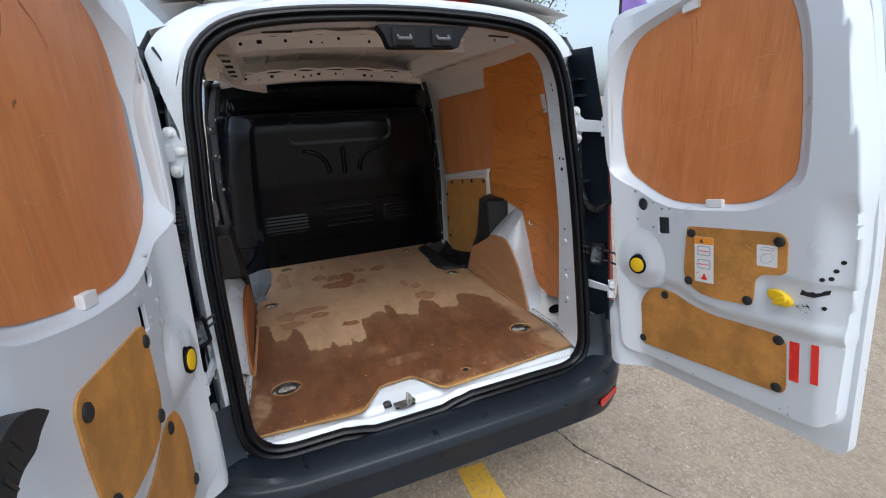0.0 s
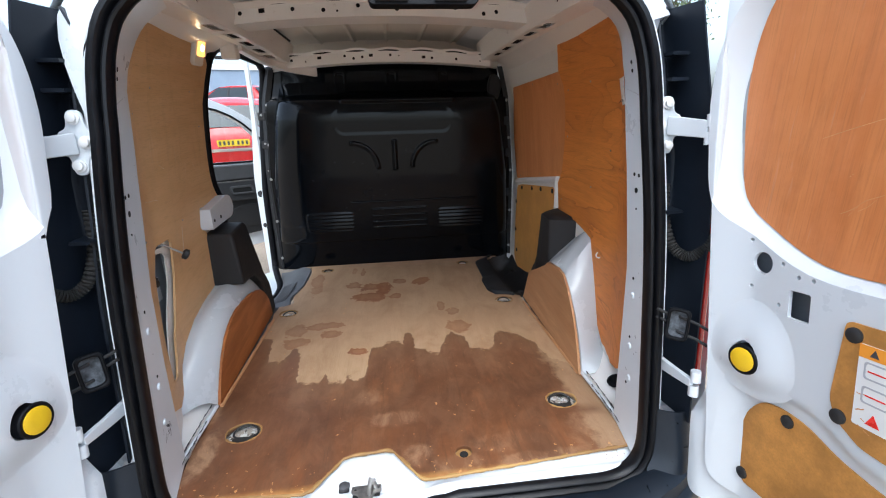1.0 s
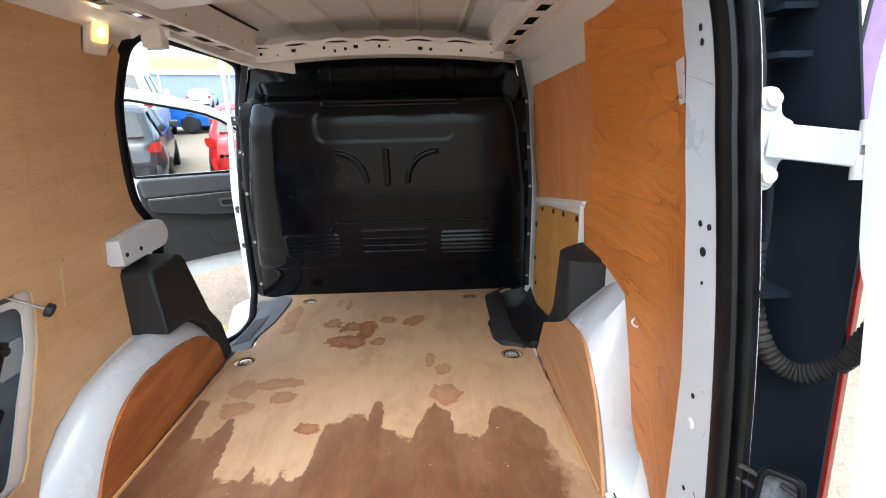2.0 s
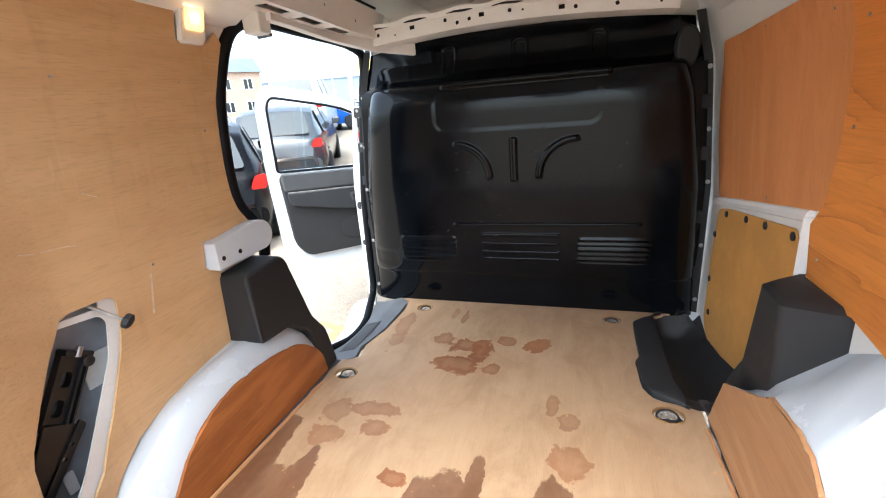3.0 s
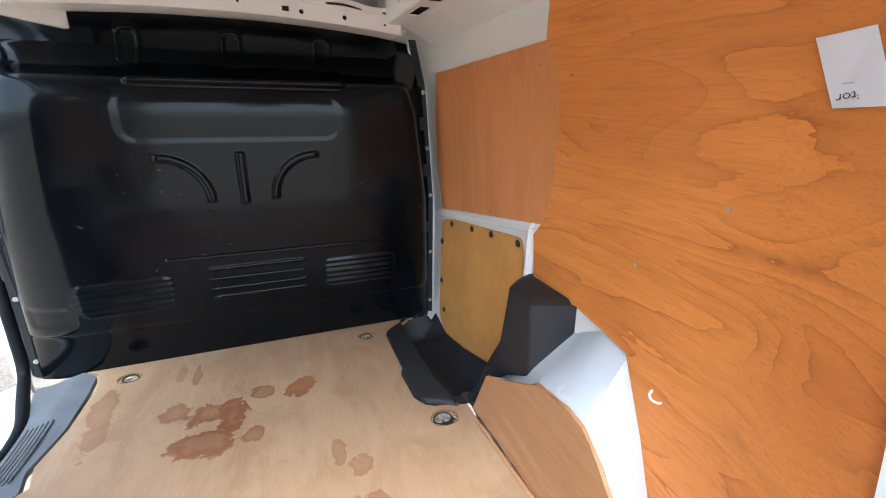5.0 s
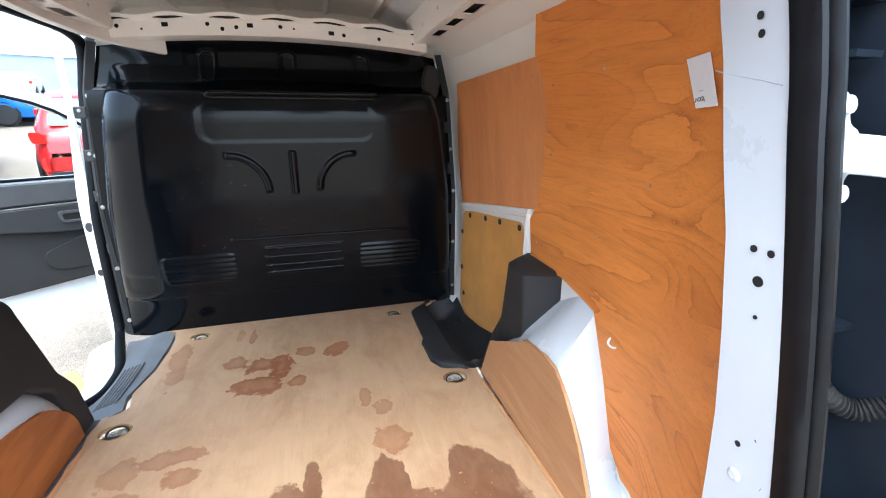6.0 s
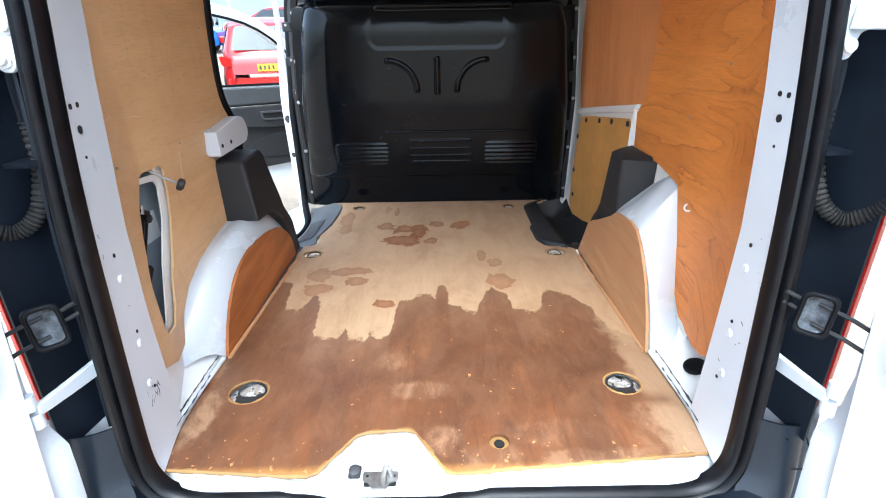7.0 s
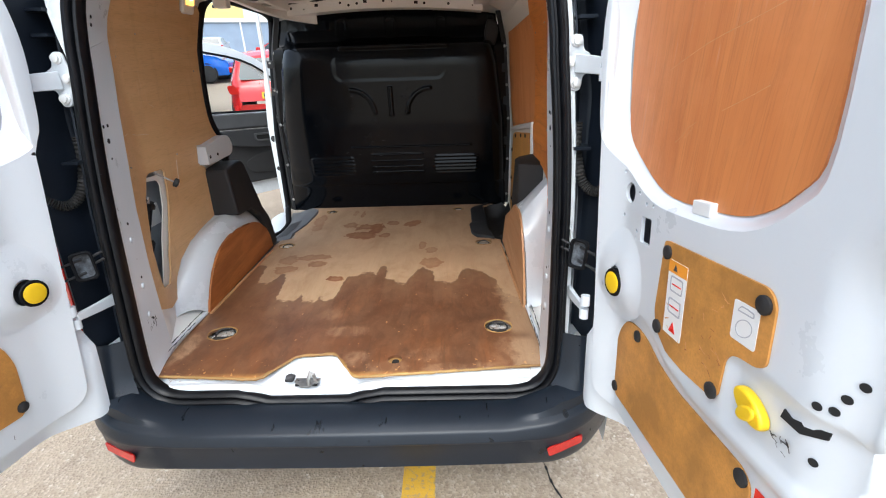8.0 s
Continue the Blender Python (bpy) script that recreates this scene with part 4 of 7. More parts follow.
def squeeze(x, z):
    """Keeps the edges of the bulkhead inside the leaning walls."""
    if abs(x) < 0.5:
        return x
    return math.copysign(0.5 + (abs(x) - 0.5) * (min(0.735, wall_x(1.75, z) - 0.008) - 0.5) / 0.235, x)


xs = [-0.735 + 1.462 * i / 300 for i in range(301)]
zs = [0.585 + (1.80 - 0.585) * i / 400 for i in range(401)]
bulk = bmesh.new()
grid(lambda s, t: (lambda x, z: (squeeze(x, z), bulk_y(x, z), z - (0.10 * max(0, abs(x) - 0.3) if z > 1.7 else 0)))(xs[round(s * 300)], zs[round(t * 400)]), 301, 401, bulk)
part("bulkhead", bulk, bulk_black, van, "glossy black moulded plastic bulkhead with vents and ribs", sharp=50)
for sgn in (-1, 1):
    strip = grid(lambda s, t: (sgn * (min(0.722, wall_x(1.75, 0.60 + 1.17 * t) - 0.022) + 0.026 * s), 1.790 - 0.012 * s + (0.03 * max(0, t - 0.5) if sgn < 0 else 0), 0.60 + 1.17 * t), 4, 16, thick=0.006)
    part("bulkhead_edge", strip, trim_black, van)
    for z in (0.66, 0.90, 1.16, 1.36, 1.58):
        part("rivet", lathe([(0.009, 0), (0.008, 0.003), (0.004, 0.004)], 10, towards((sgn * (min(0.722, wall_x(1.75, z) - 0.022) + 0.014), 1.776 + (0.03 * max(0, (z - 0.6) / 1.17 - 0.5) if sgn < 0 else 0), z), (0, -1, 0))), steel, van)

bracket = moved(slab(fillet([(0.0, 0.0), (0.055, 0.01), (0.075, 0.09), (0.050, 0.145), (0.005, 0.150), (-0.012, 0.08)], 0.02), (), 0, 0.05), lambda u, v, w: (0.585 + u, 1.775 - w + 0.25 * (v - 0.07) ** 2, 1.575 + v))
part("corner_bracket", bracket, trim_black, van, "black moulded corner of the bulkhead", bevel=0.012, segments=3)
for z in (0.78, 1.02, 1.27, 1.46):
    x = min(0.722, wall_x(1.75, z) - 0.022)
    part("edge_clip", box(x - 0.012, 1.768, z - 0.026, x + 0.020, 1.785, z + 0.026), trim_black, van, bevel=0.006)

# pale scratches and chips on the bulkhead
rs = random.Random(12)
marks = bmesh.new()
for i in range(26):
    x, z = rs.uniform(-0.5, 0.5), rs.uniform(0.85, 1.36)
    if rs.random() < 0.35:
        x, z = rs.uniform(-0.25, 0.2), rs.uniform(1.03, 1.12)
    ln, wd, an = rs.uniform(0.002, 0.009), rs.uniform(0.0005, 0.0012), rs.uniform(-0.5, 0.9)
    vs = []
    for a, b_ in ((-1, -0.6), (0, -1), (1, -0.4), (1, 0.5), (0, 0.8), (-1, 0.6)):
        px, pz = x + a * ln * math.cos(an) - b_ * wd * math.sin(an), z + a * ln * math.sin(an) + b_ * wd * math.cos(an)
        vs.append(marks.verts.new((px, bulk_y(px, pz) - 0.0012, pz)))
    marks.faces.new(vs)
tagged(part("scratch_marks", marks, scratch_grey, van), "pale scratches on the black bulkhead", kind="stuff")

# ---- roof inside ----
def crown(x):
    return -0.10 * x * x


def swage(x):
    d = ((x + 0.09) / 0.185) % 1.0 - 0.5
    return 0.010 * math.exp(-(d * 0.185 / 0.009) ** 2)


part("roof_lining", grid(lambda s, t: ((2 * s - 1) * 0.66, 0.25 + 1.6 * t, 1.925 + crown((2 * s - 1) * 0.66) - swage((2 * s - 1) * 0.66)), 400, 6), roof_cream, van, "cream primed roof panel with shallow swages")
# solid dark tubes stand in for the shade in the roof panel gaps
for path in ([(-0.50 + 0.02 * i, 1.556, 1.838 + crown(-0.50 + 0.02 * i) + 0.0015 * math.sin(i * 1.35) + 0.002 * (i % 9 == 4)) for i in range(51)], [(-0.47 + 0.02 * i, 0.772, 1.903 + crown(-0.47 + 0.02 * i) + 0.002 * math.sin(i * 1.7)) for i in range(48)],
             [(0.484, 0.80 + 0.05 * i, 1.893 - 0.02 * max(0, 0.05 * i - 0.2)) for i in range(16)], [(-0.484, 0.80 + 0.05 * i, 1.893 - 0.02 * max(0, 0.05 * i - 0.2)) for i in range(16)]):
    part("panel_gap", tube(path, 0.0045, 6), void_shade, van)


def cross_member(y, z0, z1, half, depth, mat_, lip):
    """A folded roof bow with punched holes."""
    rnd = random.Random(int(y * 100))
    hs = []
    x = -half + 0.06
    while x < half - 0.05:
        kind = rnd.random()
        zc = (z0 + z1) / 2 + rnd.uniform(-0.008, 0.008)
        hs.append(oval(x, zc, 0.007 if kind < 0.6 else 0.004, None, 10) if kind < 0.85 else rect(x - 0.010, zc - 0.007, x + 0.010, zc + 0.007))
        x += rnd.choice((0.045, 0.07, 0.10, 0.13))
    bm = slab(rect(-half, z0, half, z1), hs, 0, 0.003)
    cut_up(bm, 0, [-half + half * 2 * i / 12 for i in range(1, 12)])
    moved(bm, lambda u, v, w: (u, y + w, v + crown(u)))
    low = grid(lambda s, t: ((2 * s - 1) * half, y + depth * t, z0 + crown((2 * s - 1) * half) + 0.0), 13, 4, thick=0.003)
    joined(bm, low)
    top = grid(lambda s, t: ((2 * s - 1) * half, y - lip * t, z1 + 0.012 * t + crown((2 * s - 1) * half) + 0.004 * math.sin(s * 40)), 60, 3, thick=0.003)
    joined(bm, top)
    # dark sheet behind the punched holes, painted shade for the hollow bow
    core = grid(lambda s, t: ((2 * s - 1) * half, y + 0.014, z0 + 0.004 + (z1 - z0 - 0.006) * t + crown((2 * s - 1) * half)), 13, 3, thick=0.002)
    part("bow_inner_shade", core, void_shade, van)
    return part("roof_bow", bm, mat_, van, "white pressed-steel roof bow with punched holes")


cross_member(0.74, 1.850, 1.895, 0.58, 0.14, inner_white, 0.03)
cross_member(1.565, 1.785, 1.835, 0.55, 0.12, inner_white, 0.03)
for sgn in (1, -1):
    hs = [rect(0.62 + 0.17 * i, 0.02, 0.73 + 0.17 * i, 0.055) for i in range(5)]
    under = slab(rect(0.30, 0.0, 1.62, 0.085), hs, 0, 0.003)
    cut_up(under, 0, [0.5, 0.8, 1.1, 1.4])
    moved(under, lambda u, v, w: (sgn * (0.505 + v), u, 1.805 - w - 0.03 * max(0, u - 0.9)))
    wall_h = [oval(0.45, 0.03, 0.008, None, 8), oval(0.8, 0.045, 0.012, 0.012, 10), oval(1.0, 0.03, 0.005, None, 8), oval(1.2, 0.04, 0.005, None, 8), oval(1.4, 0.03, 0.006, None, 8)]
    inner = slab(rect(0.30, 0.0, 1.62, 0.085), wall_h, 0, 0.003)
    cut_up(inner, 0, [0.5, 0.8, 1.1, 1.4])
    moved(inner, lambda u, v, w: (sgn * (0.505 - v * 0.25 - w), u, 1.805 + v - 0.03 * max(0, u - 0.9)))
    joined(under, inner)
    part("roof_rail", under, inner_white, van, "white pressed-steel roof rail with slots")
    run = 1.35 if sgn > 0 else 0.70
    fillin = grid(lambda s, t: (sgn * (0.59 + 0.10 * t), 0.30 + run * s, 1.812 - 0.05 * t - 0.03 * max(0, 0.3 + run * s - 0.9)), 12, 5)
    # dark sheets behind slots and holes, painted shade for the hollow rail
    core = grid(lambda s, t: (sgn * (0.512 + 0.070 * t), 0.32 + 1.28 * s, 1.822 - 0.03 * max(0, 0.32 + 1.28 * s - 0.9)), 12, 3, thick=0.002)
    part("rail_inner_shade", core, void_shade, van)
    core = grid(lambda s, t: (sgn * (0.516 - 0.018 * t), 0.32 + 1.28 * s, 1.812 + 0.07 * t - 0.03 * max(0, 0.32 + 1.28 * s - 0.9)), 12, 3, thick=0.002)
    part("rail_inner_shade", core, void_shade, van)
    part("roof_edge", fillin, inner_white, van)

part("front_roof_panel", box(-0.66, 1.845, 1.74, 0.66, 1.855, 1.945), roof_cream, van)

# rear header parts: lock plate and cut-outs
bm = slab(fillet([(-0.035, 1.765), (0.205, 1.765), (0.222, 1.800), (0.255, 1.835), (-0.068, 1.835), (-0.045, 1.800)], 0.010), (), 0, 0.05)
moved(bm, lambda u, v, w: (u, 0.225 - w + (v - 1.8) * 0.2, v))
lockplate = part("lock_plate", bm, rubber, van, "black moulded door lock plate on the header", bevel=0.004)
for cx in (0.014, 0.146):
    bm = box(cx - 0.036, 0.162, 1.772, cx + 0.036, 0.172, 1.822)
    part("striker_pocket", bm, void_shade, lockplate)
    part("striker", tube([(cx - 0.02, 0.170, 1.805), (cx - 0.02, 0.150, 1.790), (cx + 0.02, 0.150, 1.790), (cx + 0.02, 0.170, 1.805)], 0.005, 8), mat_grey, lockplate, "steel striker loop")
for cx, w in ((-0.36, 0.045), (0.40, 0.04)):
    bm = slab(fillet(rect(cx - w, 0.0, cx + w, 0.022), 0.004), (), 0, 0.002)
    moved(bm, lambda u, v, k: (u, 0.235 + v, 1.826 - 0.06 * u * u - k))
    part("header_slot", bm, void_shade, van)

# pillar holes and plugs
def pillar_point(sgn, y, z):
    x0 = bend([(zz, xx) for xx, zz in OPEN_HALF if 0.6 < zz < 1.78], z) + SHIFT * sgn
    x0 += 0.011
    k = max(0.02, (y - rear_y(z)) / (edge_y(z, sgn) - rear_y(z)))
    return Vector((sgn * (x0 + (wall_x(edge_y(z, sgn), z) - 0.011 - x0) * k ** 0.9), y, z))


def pillar_normal(sgn, y, z):
    a, b_ = pillar_point(sgn, y + 0.01, z) - pillar_point(sgn, y - 0.01, z), pillar_point(sgn, y, z + 0.01) - pillar_point(sgn, y, z - 0.01)
    nn = a.cross(b_).normalized()
    return nn if nn.x * sgn < 0 else -nn


for sgn in (1, -1):
    for y, z, r in ((0.172, 1.366, 0.0050), (0.148, 1.366, 0.0050), (0.158, 1.325, 0.0075), (0.152, 1.276, 0.003), (0.138, 1.080, 0.0045), (0.118, 0.908, 0.004), (0.106, 0.765, 0.004), (0.216, 1.645, 0.005), (0.212, 1.625, 0.005)):
        part("punched_hole", lathe([(r, 0), (r, 0.001), (r * 0.5, 0.0008)], 10, towards(pillar_point(sgn, y, z) + 0.0022 * pillar_normal(sgn, y, z), pillar_normal(sgn, y, z))), void_shade, van)
    for y, z in ((0.132, 1.030), (0.114, 0.880), (0.096, 0.785)):
        part("plug", lathe([(0.0105, 0), (0.0095, 0.003), (0.006, 0.005), (0.003, 0.0045)], 12, towards(pillar_point(sgn, y, z) + 0.001 * pillar_normal(sgn, y, z), pillar_normal(sgn, y, z))), white_paint, van)
    for y, z in ((0.138, 1.080),):
        part("dimple", lathe([(0.016, 0), (0.0145, 0.001), (0.010, 0.0004), (0.004, 0.0004)], 16, towards(pillar_point(sgn, y, z) + 0.0006 * pillar_normal(sgn, y, z), pillar_normal(sgn, y, z))), white_paint, van)
    weld = [pillar_point(sgn, y, 1.565 + 0.006 * k) + 0.0012 * pillar_normal(sgn, y, 1.565) for k, y in enumerate((0.175, 0.20, 0.23, 0.26, 0.285))]
    part("pillar_joint", tube(weld, 0.0009, 6), grey_print, van)
part("ledge_plug", lathe([(0.030, 0), (0.030, 0.004), (0.024, 0.006), (0.020, 0.003), (0.010, 0.003)], 20, towards((0.708, 0.268, 0.6475), (-0.42, 0, 1))), rubber, van, "round black rubber plug")

# latch on the sill
latch = slab(fillet([(-0.166, 0.020), (-0.166, -0.002), (-0.150, -0.008), (-0.144, -0.022), (-0.110, -0.022), (-0.104, -0.008), (-0.086, -0.002), (-0.086, 0.020)], 0.005), [oval(-0.156, 0.009, 0.004, 0.004, 8), oval(-0.095, 0.009, 0.004, 0.004, 8)], 0.574, 0.578)
part("sill_latch", latch, steel, van, "bare steel door latch plate", bevel=0.001)
# dark sheet painted in for the shade under the latch plate
part("latch_shadow", slab(fillet(rect(-0.162, -0.014, -0.090, 0.016), 0.004), (), 0.5725, 0.5742), void_shade, van)
part("latch_stop", slab(fillet(rect(-0.200, 0.004, -0.172, 0.034), 0.005), (), 0.574, 0.582), trim_black, van, "black rubber stop", bevel=0.002)
part("latch_loop", tube([(-0.118, -0.010, 0.574), (-0.118, -0.006, 0.592), (-0.112, 0.008, 0.612), (-0.106, 0.012, 0.60), (-0.100, 0.010, 0.574)], 0.006, 8), steel, van)
part("latch_bolt", lathe([(0.014, 0), (0.014, 0.006), (0.008, 0.010)], 12, Matrix.Translation((-0.186, 0.019, 0.580))), scuff_dark, van)

# ---- bumper ----
BUMP_TOP = [(0.0, 0.496), (-0.02, 0.516), (-0.05, 0.531), (-0.09, 0.534), (-0.130, 0.527), (-0.156, 0.517)]
BUMP_FACE = [(-0.160, 0.514), (-0.162, 0.510), (-0.171, 0.491), (-0.1725, 0.486), (-0.1715, 0.482), (-0.169, 0.477), (-0.167, 0.44), (-0.164, 0.400), (-0.155, 0.378), (-0.12, 0.355), (-0.03, 0.32)]
BUMP_LINE = smooth_line(BUMP_TOP, 4) + BUMP_FACE


def bumper(s, t):
    y, z = BUMP_LINE[round(t * (len(BUMP_LINE) - 1))]
    a = 2 * s - 1
    x = 0.85 * a
    bow = 0.015 * a * a + 0.16 * (max(0, abs(a) - 0.70) / 0.30) ** 2.2
    inset = 0.013 * max(0, min(1, (0.56 - abs(x)) / 0.03)) if 0.385 < z < 0.480 and y < -0.14 else 0.0
    rise = 0.055 * max(0, min(1, (abs(x) - 0.50) / 0.16)) ** 1.5 * max(0, min(1, (z - 0.48) / 0.04)) if y > -0.13 else 0.03 * max(0, min(1, (abs(x) - 0.50) / 0.2)) * max(0, min(1, (z - 0.46) / 0.04))
    return (x, y + bow + inset, z + rise)


bump = part("rear_bumper", grid(bumper, 81, len(BUMP_LINE)), bumper_black, van, "black textured plastic rear bumper, wet and dusty", sharp=30)
for sgn in (1, -1):
    bm = slab(fillet([(0.008, 0.002), (0.115, 0.016), (0.115, 0.046), (0.0, 0.034)], 0.008), (), 0, 0.006)
    moved(bm, lambda u, v, w: (sgn * (0.612 + u), -0.154 + 0.015 * (0.72 + u) ** 2 + 0.16 * (max(0, (0.612 + u) / 0.85 - 0.70) / 0.30) ** 2.2 - 0.017 - w, 0.424 + v))
    part("reflector", bm, red_lens, bump, "red bumper reflector", bevel=0.002)
    def bumper_side(s, t):
        z = 0.525 + 0.220 * t
        x_in = bend([(0.50, 0.58), (0.56, 0.635), (0.62, 0.660), (0.745, 0.664)], z)
        x = x_in + (0.812 + 0.012 * t - x_in) * s
        out = 0.020 + 0.050 * math.sin(math.pi * min(1, s * 1.15)) * (1 - 0.45 * t) + 0.050 * (1 - t) ** 3 * (1 - s)
        return (sgn * x, rear_y(z) + 0.012 - out + 0.16 * max(0, s - 0.55) ** 2 * 2.2, z)

    part("bumper_end", grid(bumper_side, 14, 14, thick=0.006), bumper_black, van)
    seam = tube([(sgn * (0.69 + 0.15 * k / 6), bumper_side((0.69 + 0.15 * k / 6 - 0.684) / 0.161, 0.62)[1] - 0.004, 0.652) for k in range(7)], 0.0016, 6)
    part("panel_gap", seam, void_shade, van)
    part("trim_screw", lathe([(0.007, 0), (0.006, 0.003), (0.003, 0.003)], 12, towards((sgn * 0.70, bumper_side(0.12, 0.35)[1] - 0.006, 0.585), (0, -1, 0.2))), trim_black, van)
    # dark trim behind the lamp
    inner_at = lambda z: bend([(0.72, 0.700), (1.15, 0.704), (1.3, 0.694), (1.6, 0.686), (1.72, 0.664), (1.78, 0.690)], z)
    trim = grid(lambda s, t: (lambda z: (sgn * (inner_at(z) + (bend([(0.72, 0.752), (0.88, 0.760), (1.4, 0.790), (1.78, 0.735)], z) - inner_at(z)) * s), rear_y(z) + bend([(0, 0.022), (0.25, 0.075), (0.65, 0.075), (1, -0.045)], s), z))(0.72 + 1.05 * t), 13, 24, thick=0.005)
    part("lamp_trim", trim, light_trim, van, "black plastic trim beside the tail lamp")
    for z in (1.275, 1.60, 1.66):
        fin = box(sgn * 0.690, rear_y(z) - 0.004, z - 0.004, sgn * 0.735, rear_y(z) + 0.05, z + 0.004)
        part("trim_clip", fin, light_trim, van)
    lamp = grid(lambda s, t: (lambda z: (sgn * (bend([(0.72, 0.754), (0.88, 0.764), (1.4, 0.794)], z) + 0.07 * s), rear_y(z) - 0.046 + 0.15 * s * s, z))(0.80 + 0.66 * t), 8, 14, thick=0.012)
    part("tail_lamp", lamp, red_lens, van, "red tail lamp")
    # rubber cup with two wires
    rim_ = slab(fillet(rect(-0.027, -0.043, 0.027, 0.043), 0.016), [fillet(rect(-0.019, -0.034, 0.019, 0.034), 0.012)], 0.0, 0.014)
    u_ax = Vector((-sgn * 0.72, 0.69, 0.0))
    v_ax = Vector((0, 0.22, 0.97))
    v_ax = (v_ax - u_ax * v_ax.dot(u_ax)).normalized()
    w_ax = u_ax.cross(v_ax) * (1 if u_ax.cross(v_ax).y < 0 else -1)
    place = axes_matrix((sgn * 0.705, 0.012, 1.0), u_ax, v_ax, w_ax)
    holder = part("check_strap_boot", moved(rim_, place), rubber, van, "black rubber door check boot, chalky", bevel=0.004, segments=3)
    part("boot_face", moved(grid(lambda s, t: (lambda a, b_: (a * 0.022, b_ * 0.037, 0.006 - 0.010 * (1 - max(abs(a), abs(b_)) ** 2)))(2 * s - 1, 2 * t - 1), 9, 9), place), chalky_rubber, holder, "rubber whitened with dried grease")
    for dv in (-0.020, 0.020):
        a, c = place @ Vector((0.0, dv, 0.0)), Vector((sgn * 0.752, -0.075, 0.985 + dv))
        part("check_rod", tube([tuple(a), tuple(a.lerp(c, 0.5) + Vector((0, 0, 0.004))), tuple(c)], 0.004, 8), trim_black, holder)
    for dz in (0.0, 0.022):
        part("boot_bracket", tube([(sgn * 0.660, 0.040, 1.012 + dz), (sgn * 0.685, 0.030, 1.000 + dz)], 0.004, 8), trim_black, holder)
    # ribbed cable conduit
    cable = smooth_line([(sgn * 0.706, 0.150, 1.34), (sgn * 0.708, 0.138, 1.26), (sgn * 0.722, 0.110, 1.185), (sgn * 0.752, 0.082, 1.158), (sgn * 0.780, 0.055, 1.185), (sgn * 0.790, 0.035, 1.235), (sgn * 0.792, 0.02, 1.29)], 22)
    part("cable_conduit", tube(cable, 0.0145, 12, ring=lambda i: 1.0 if i % 3 < 2 else 0.78), dusty_rubber, van, "ribbed dusty rubber cable conduit")

# ---- hinges ----
for sgn in (1, -1):
    for z, up in ((1.490, True), (0.862, False)):
        hx_, hy_ = (0.680, rear_y(z) + 0.012) if up else (0.692, rear_y(z) + 0.052)
        plate_m = axes_matrix((sgn * hx_, hy_, z), (sgn, 0, 0), (0, 0.163, 0.987), (0, -0.987, 0.163))
        if up:
            line = fillet([(-0.030, -0.014), (-0.014, -0.032), (-0.006, -0.070), (0.020, -0.070), (0.026, -0.030), (0.044, -0.024), (0.044, 0.024), (0.026, 0.030), (0.022, 0.070), (-0.008, 0.070), (-0.014, 0.032), (-0.030, 0.014)], 0.013)
            spots = ((0.007, 0.052), (-0.012, 0.0), (0.008, -0.050))
        else:
            line = fillet([(-0.022, -0.062), (0.018, -0.062), (0.026, -0.02), (0.026, 0.02), (0.018, 0.062), (-0.022, 0.062)], 0.014)
            spots = ((0.0, 0.045), (-0.002, -0.045))
        h = part("hinge", moved(slab(line, (), 0, 0.008), plate_m), white_paint, van, "white painted door hinge", bevel=0.002)
        for u, v in spots:
            part("hinge_bolt", lathe([(0.0145, 0), (0.0145, 0.003), (0.0105, 0.004), (0.0105, 0.010), (0.006, 0.012)], 12, plate_m @ Matrix.Translation((u, v, 0.008))), bolt_white, h)
        # tapered pressed arm out to the pin
        a0 = Vector((sgn * (hx_ + 0.012), hy_ - 0.010, z))
        a1 = Vector((sgn * (0.704 if not up else 0.728), -0.078 if not up else hy_ - 0.110, z + (0.022 if not up else -0.006)))
        tall = (0.036, 0.022) if not up else (0.046, 0.040)
        arm = grid(lambda s, t: tuple(a0.lerp(a1, s) + Vector((sgn * (0.004 if up else -0.002) * math.sin(s * math.pi), 0, (t - 0.5) * (tall[0] + (tall[1] - tall[0]) * s)))), 9, 5, thick=0.012)
        part("hinge_arm", arm, white_paint, h, bevel=0.003)
        for dz in (-0.020, 0.020):
            part("hinge_pin", tube([(a1.x, a1.y - 0.004, a1.z - 0.014 + dz), (a1.x, a1.y, a1.z + 0.014 + dz)], 0.012, 12), white_paint, h)

# ---- rear doors ----
TAU = radians(9)


def door_frame(sgn):
    """Door axes: u from the hinge outwards, v up the hinge line, w into the opening."""
    c, s = math.cos(TAU), math.sin(TAU)
    return axes_matrix((0.757 if sgn > 0 else -0.726, -0.03, 0.54), (0, -c, s), (0, s, c), (-sgn, 0, 0))


WINDOW = [(0.30, 1.228), (0.20, 1.200), (0.15, 1.13), (0.125, 1.02), (0.125, 0.90), (0.14, 0.79), (0.215, 0.727), (0.33, 0.670), (0.47, 0.660), (0.58, 0.668), (0.655, 0.710), (0.69, 0.775), (0.69, 1.02), (0.665, 1.15), (0.61, 1.215), (0.50, 1.24)]
MID = [(0.398, 0.588), (0.672, 0.588), (0.688, 0.570), (0.687, 0.484), (0.672, 0.474), (0.628, 0.470), (0.608, 0.455), (0.602, 0.385), (0.585, 0.374), (0.50, 0.370), (0.44, 0.376), (0.395, 0.405), (0.383, 0.44)]
LOW = [(0.235, 0.350), (0.285, 0.358), (0.335, 0.352), (0.40, 0.325), (0.47, 0.310), (0.66, 0.305), (0.682, 0.290), (0.684, 0.155), (0.672, 0.136), (0.20, 0.128), (0.186, 0.145), (0.184, 0.26), (0.20, 0.31)]
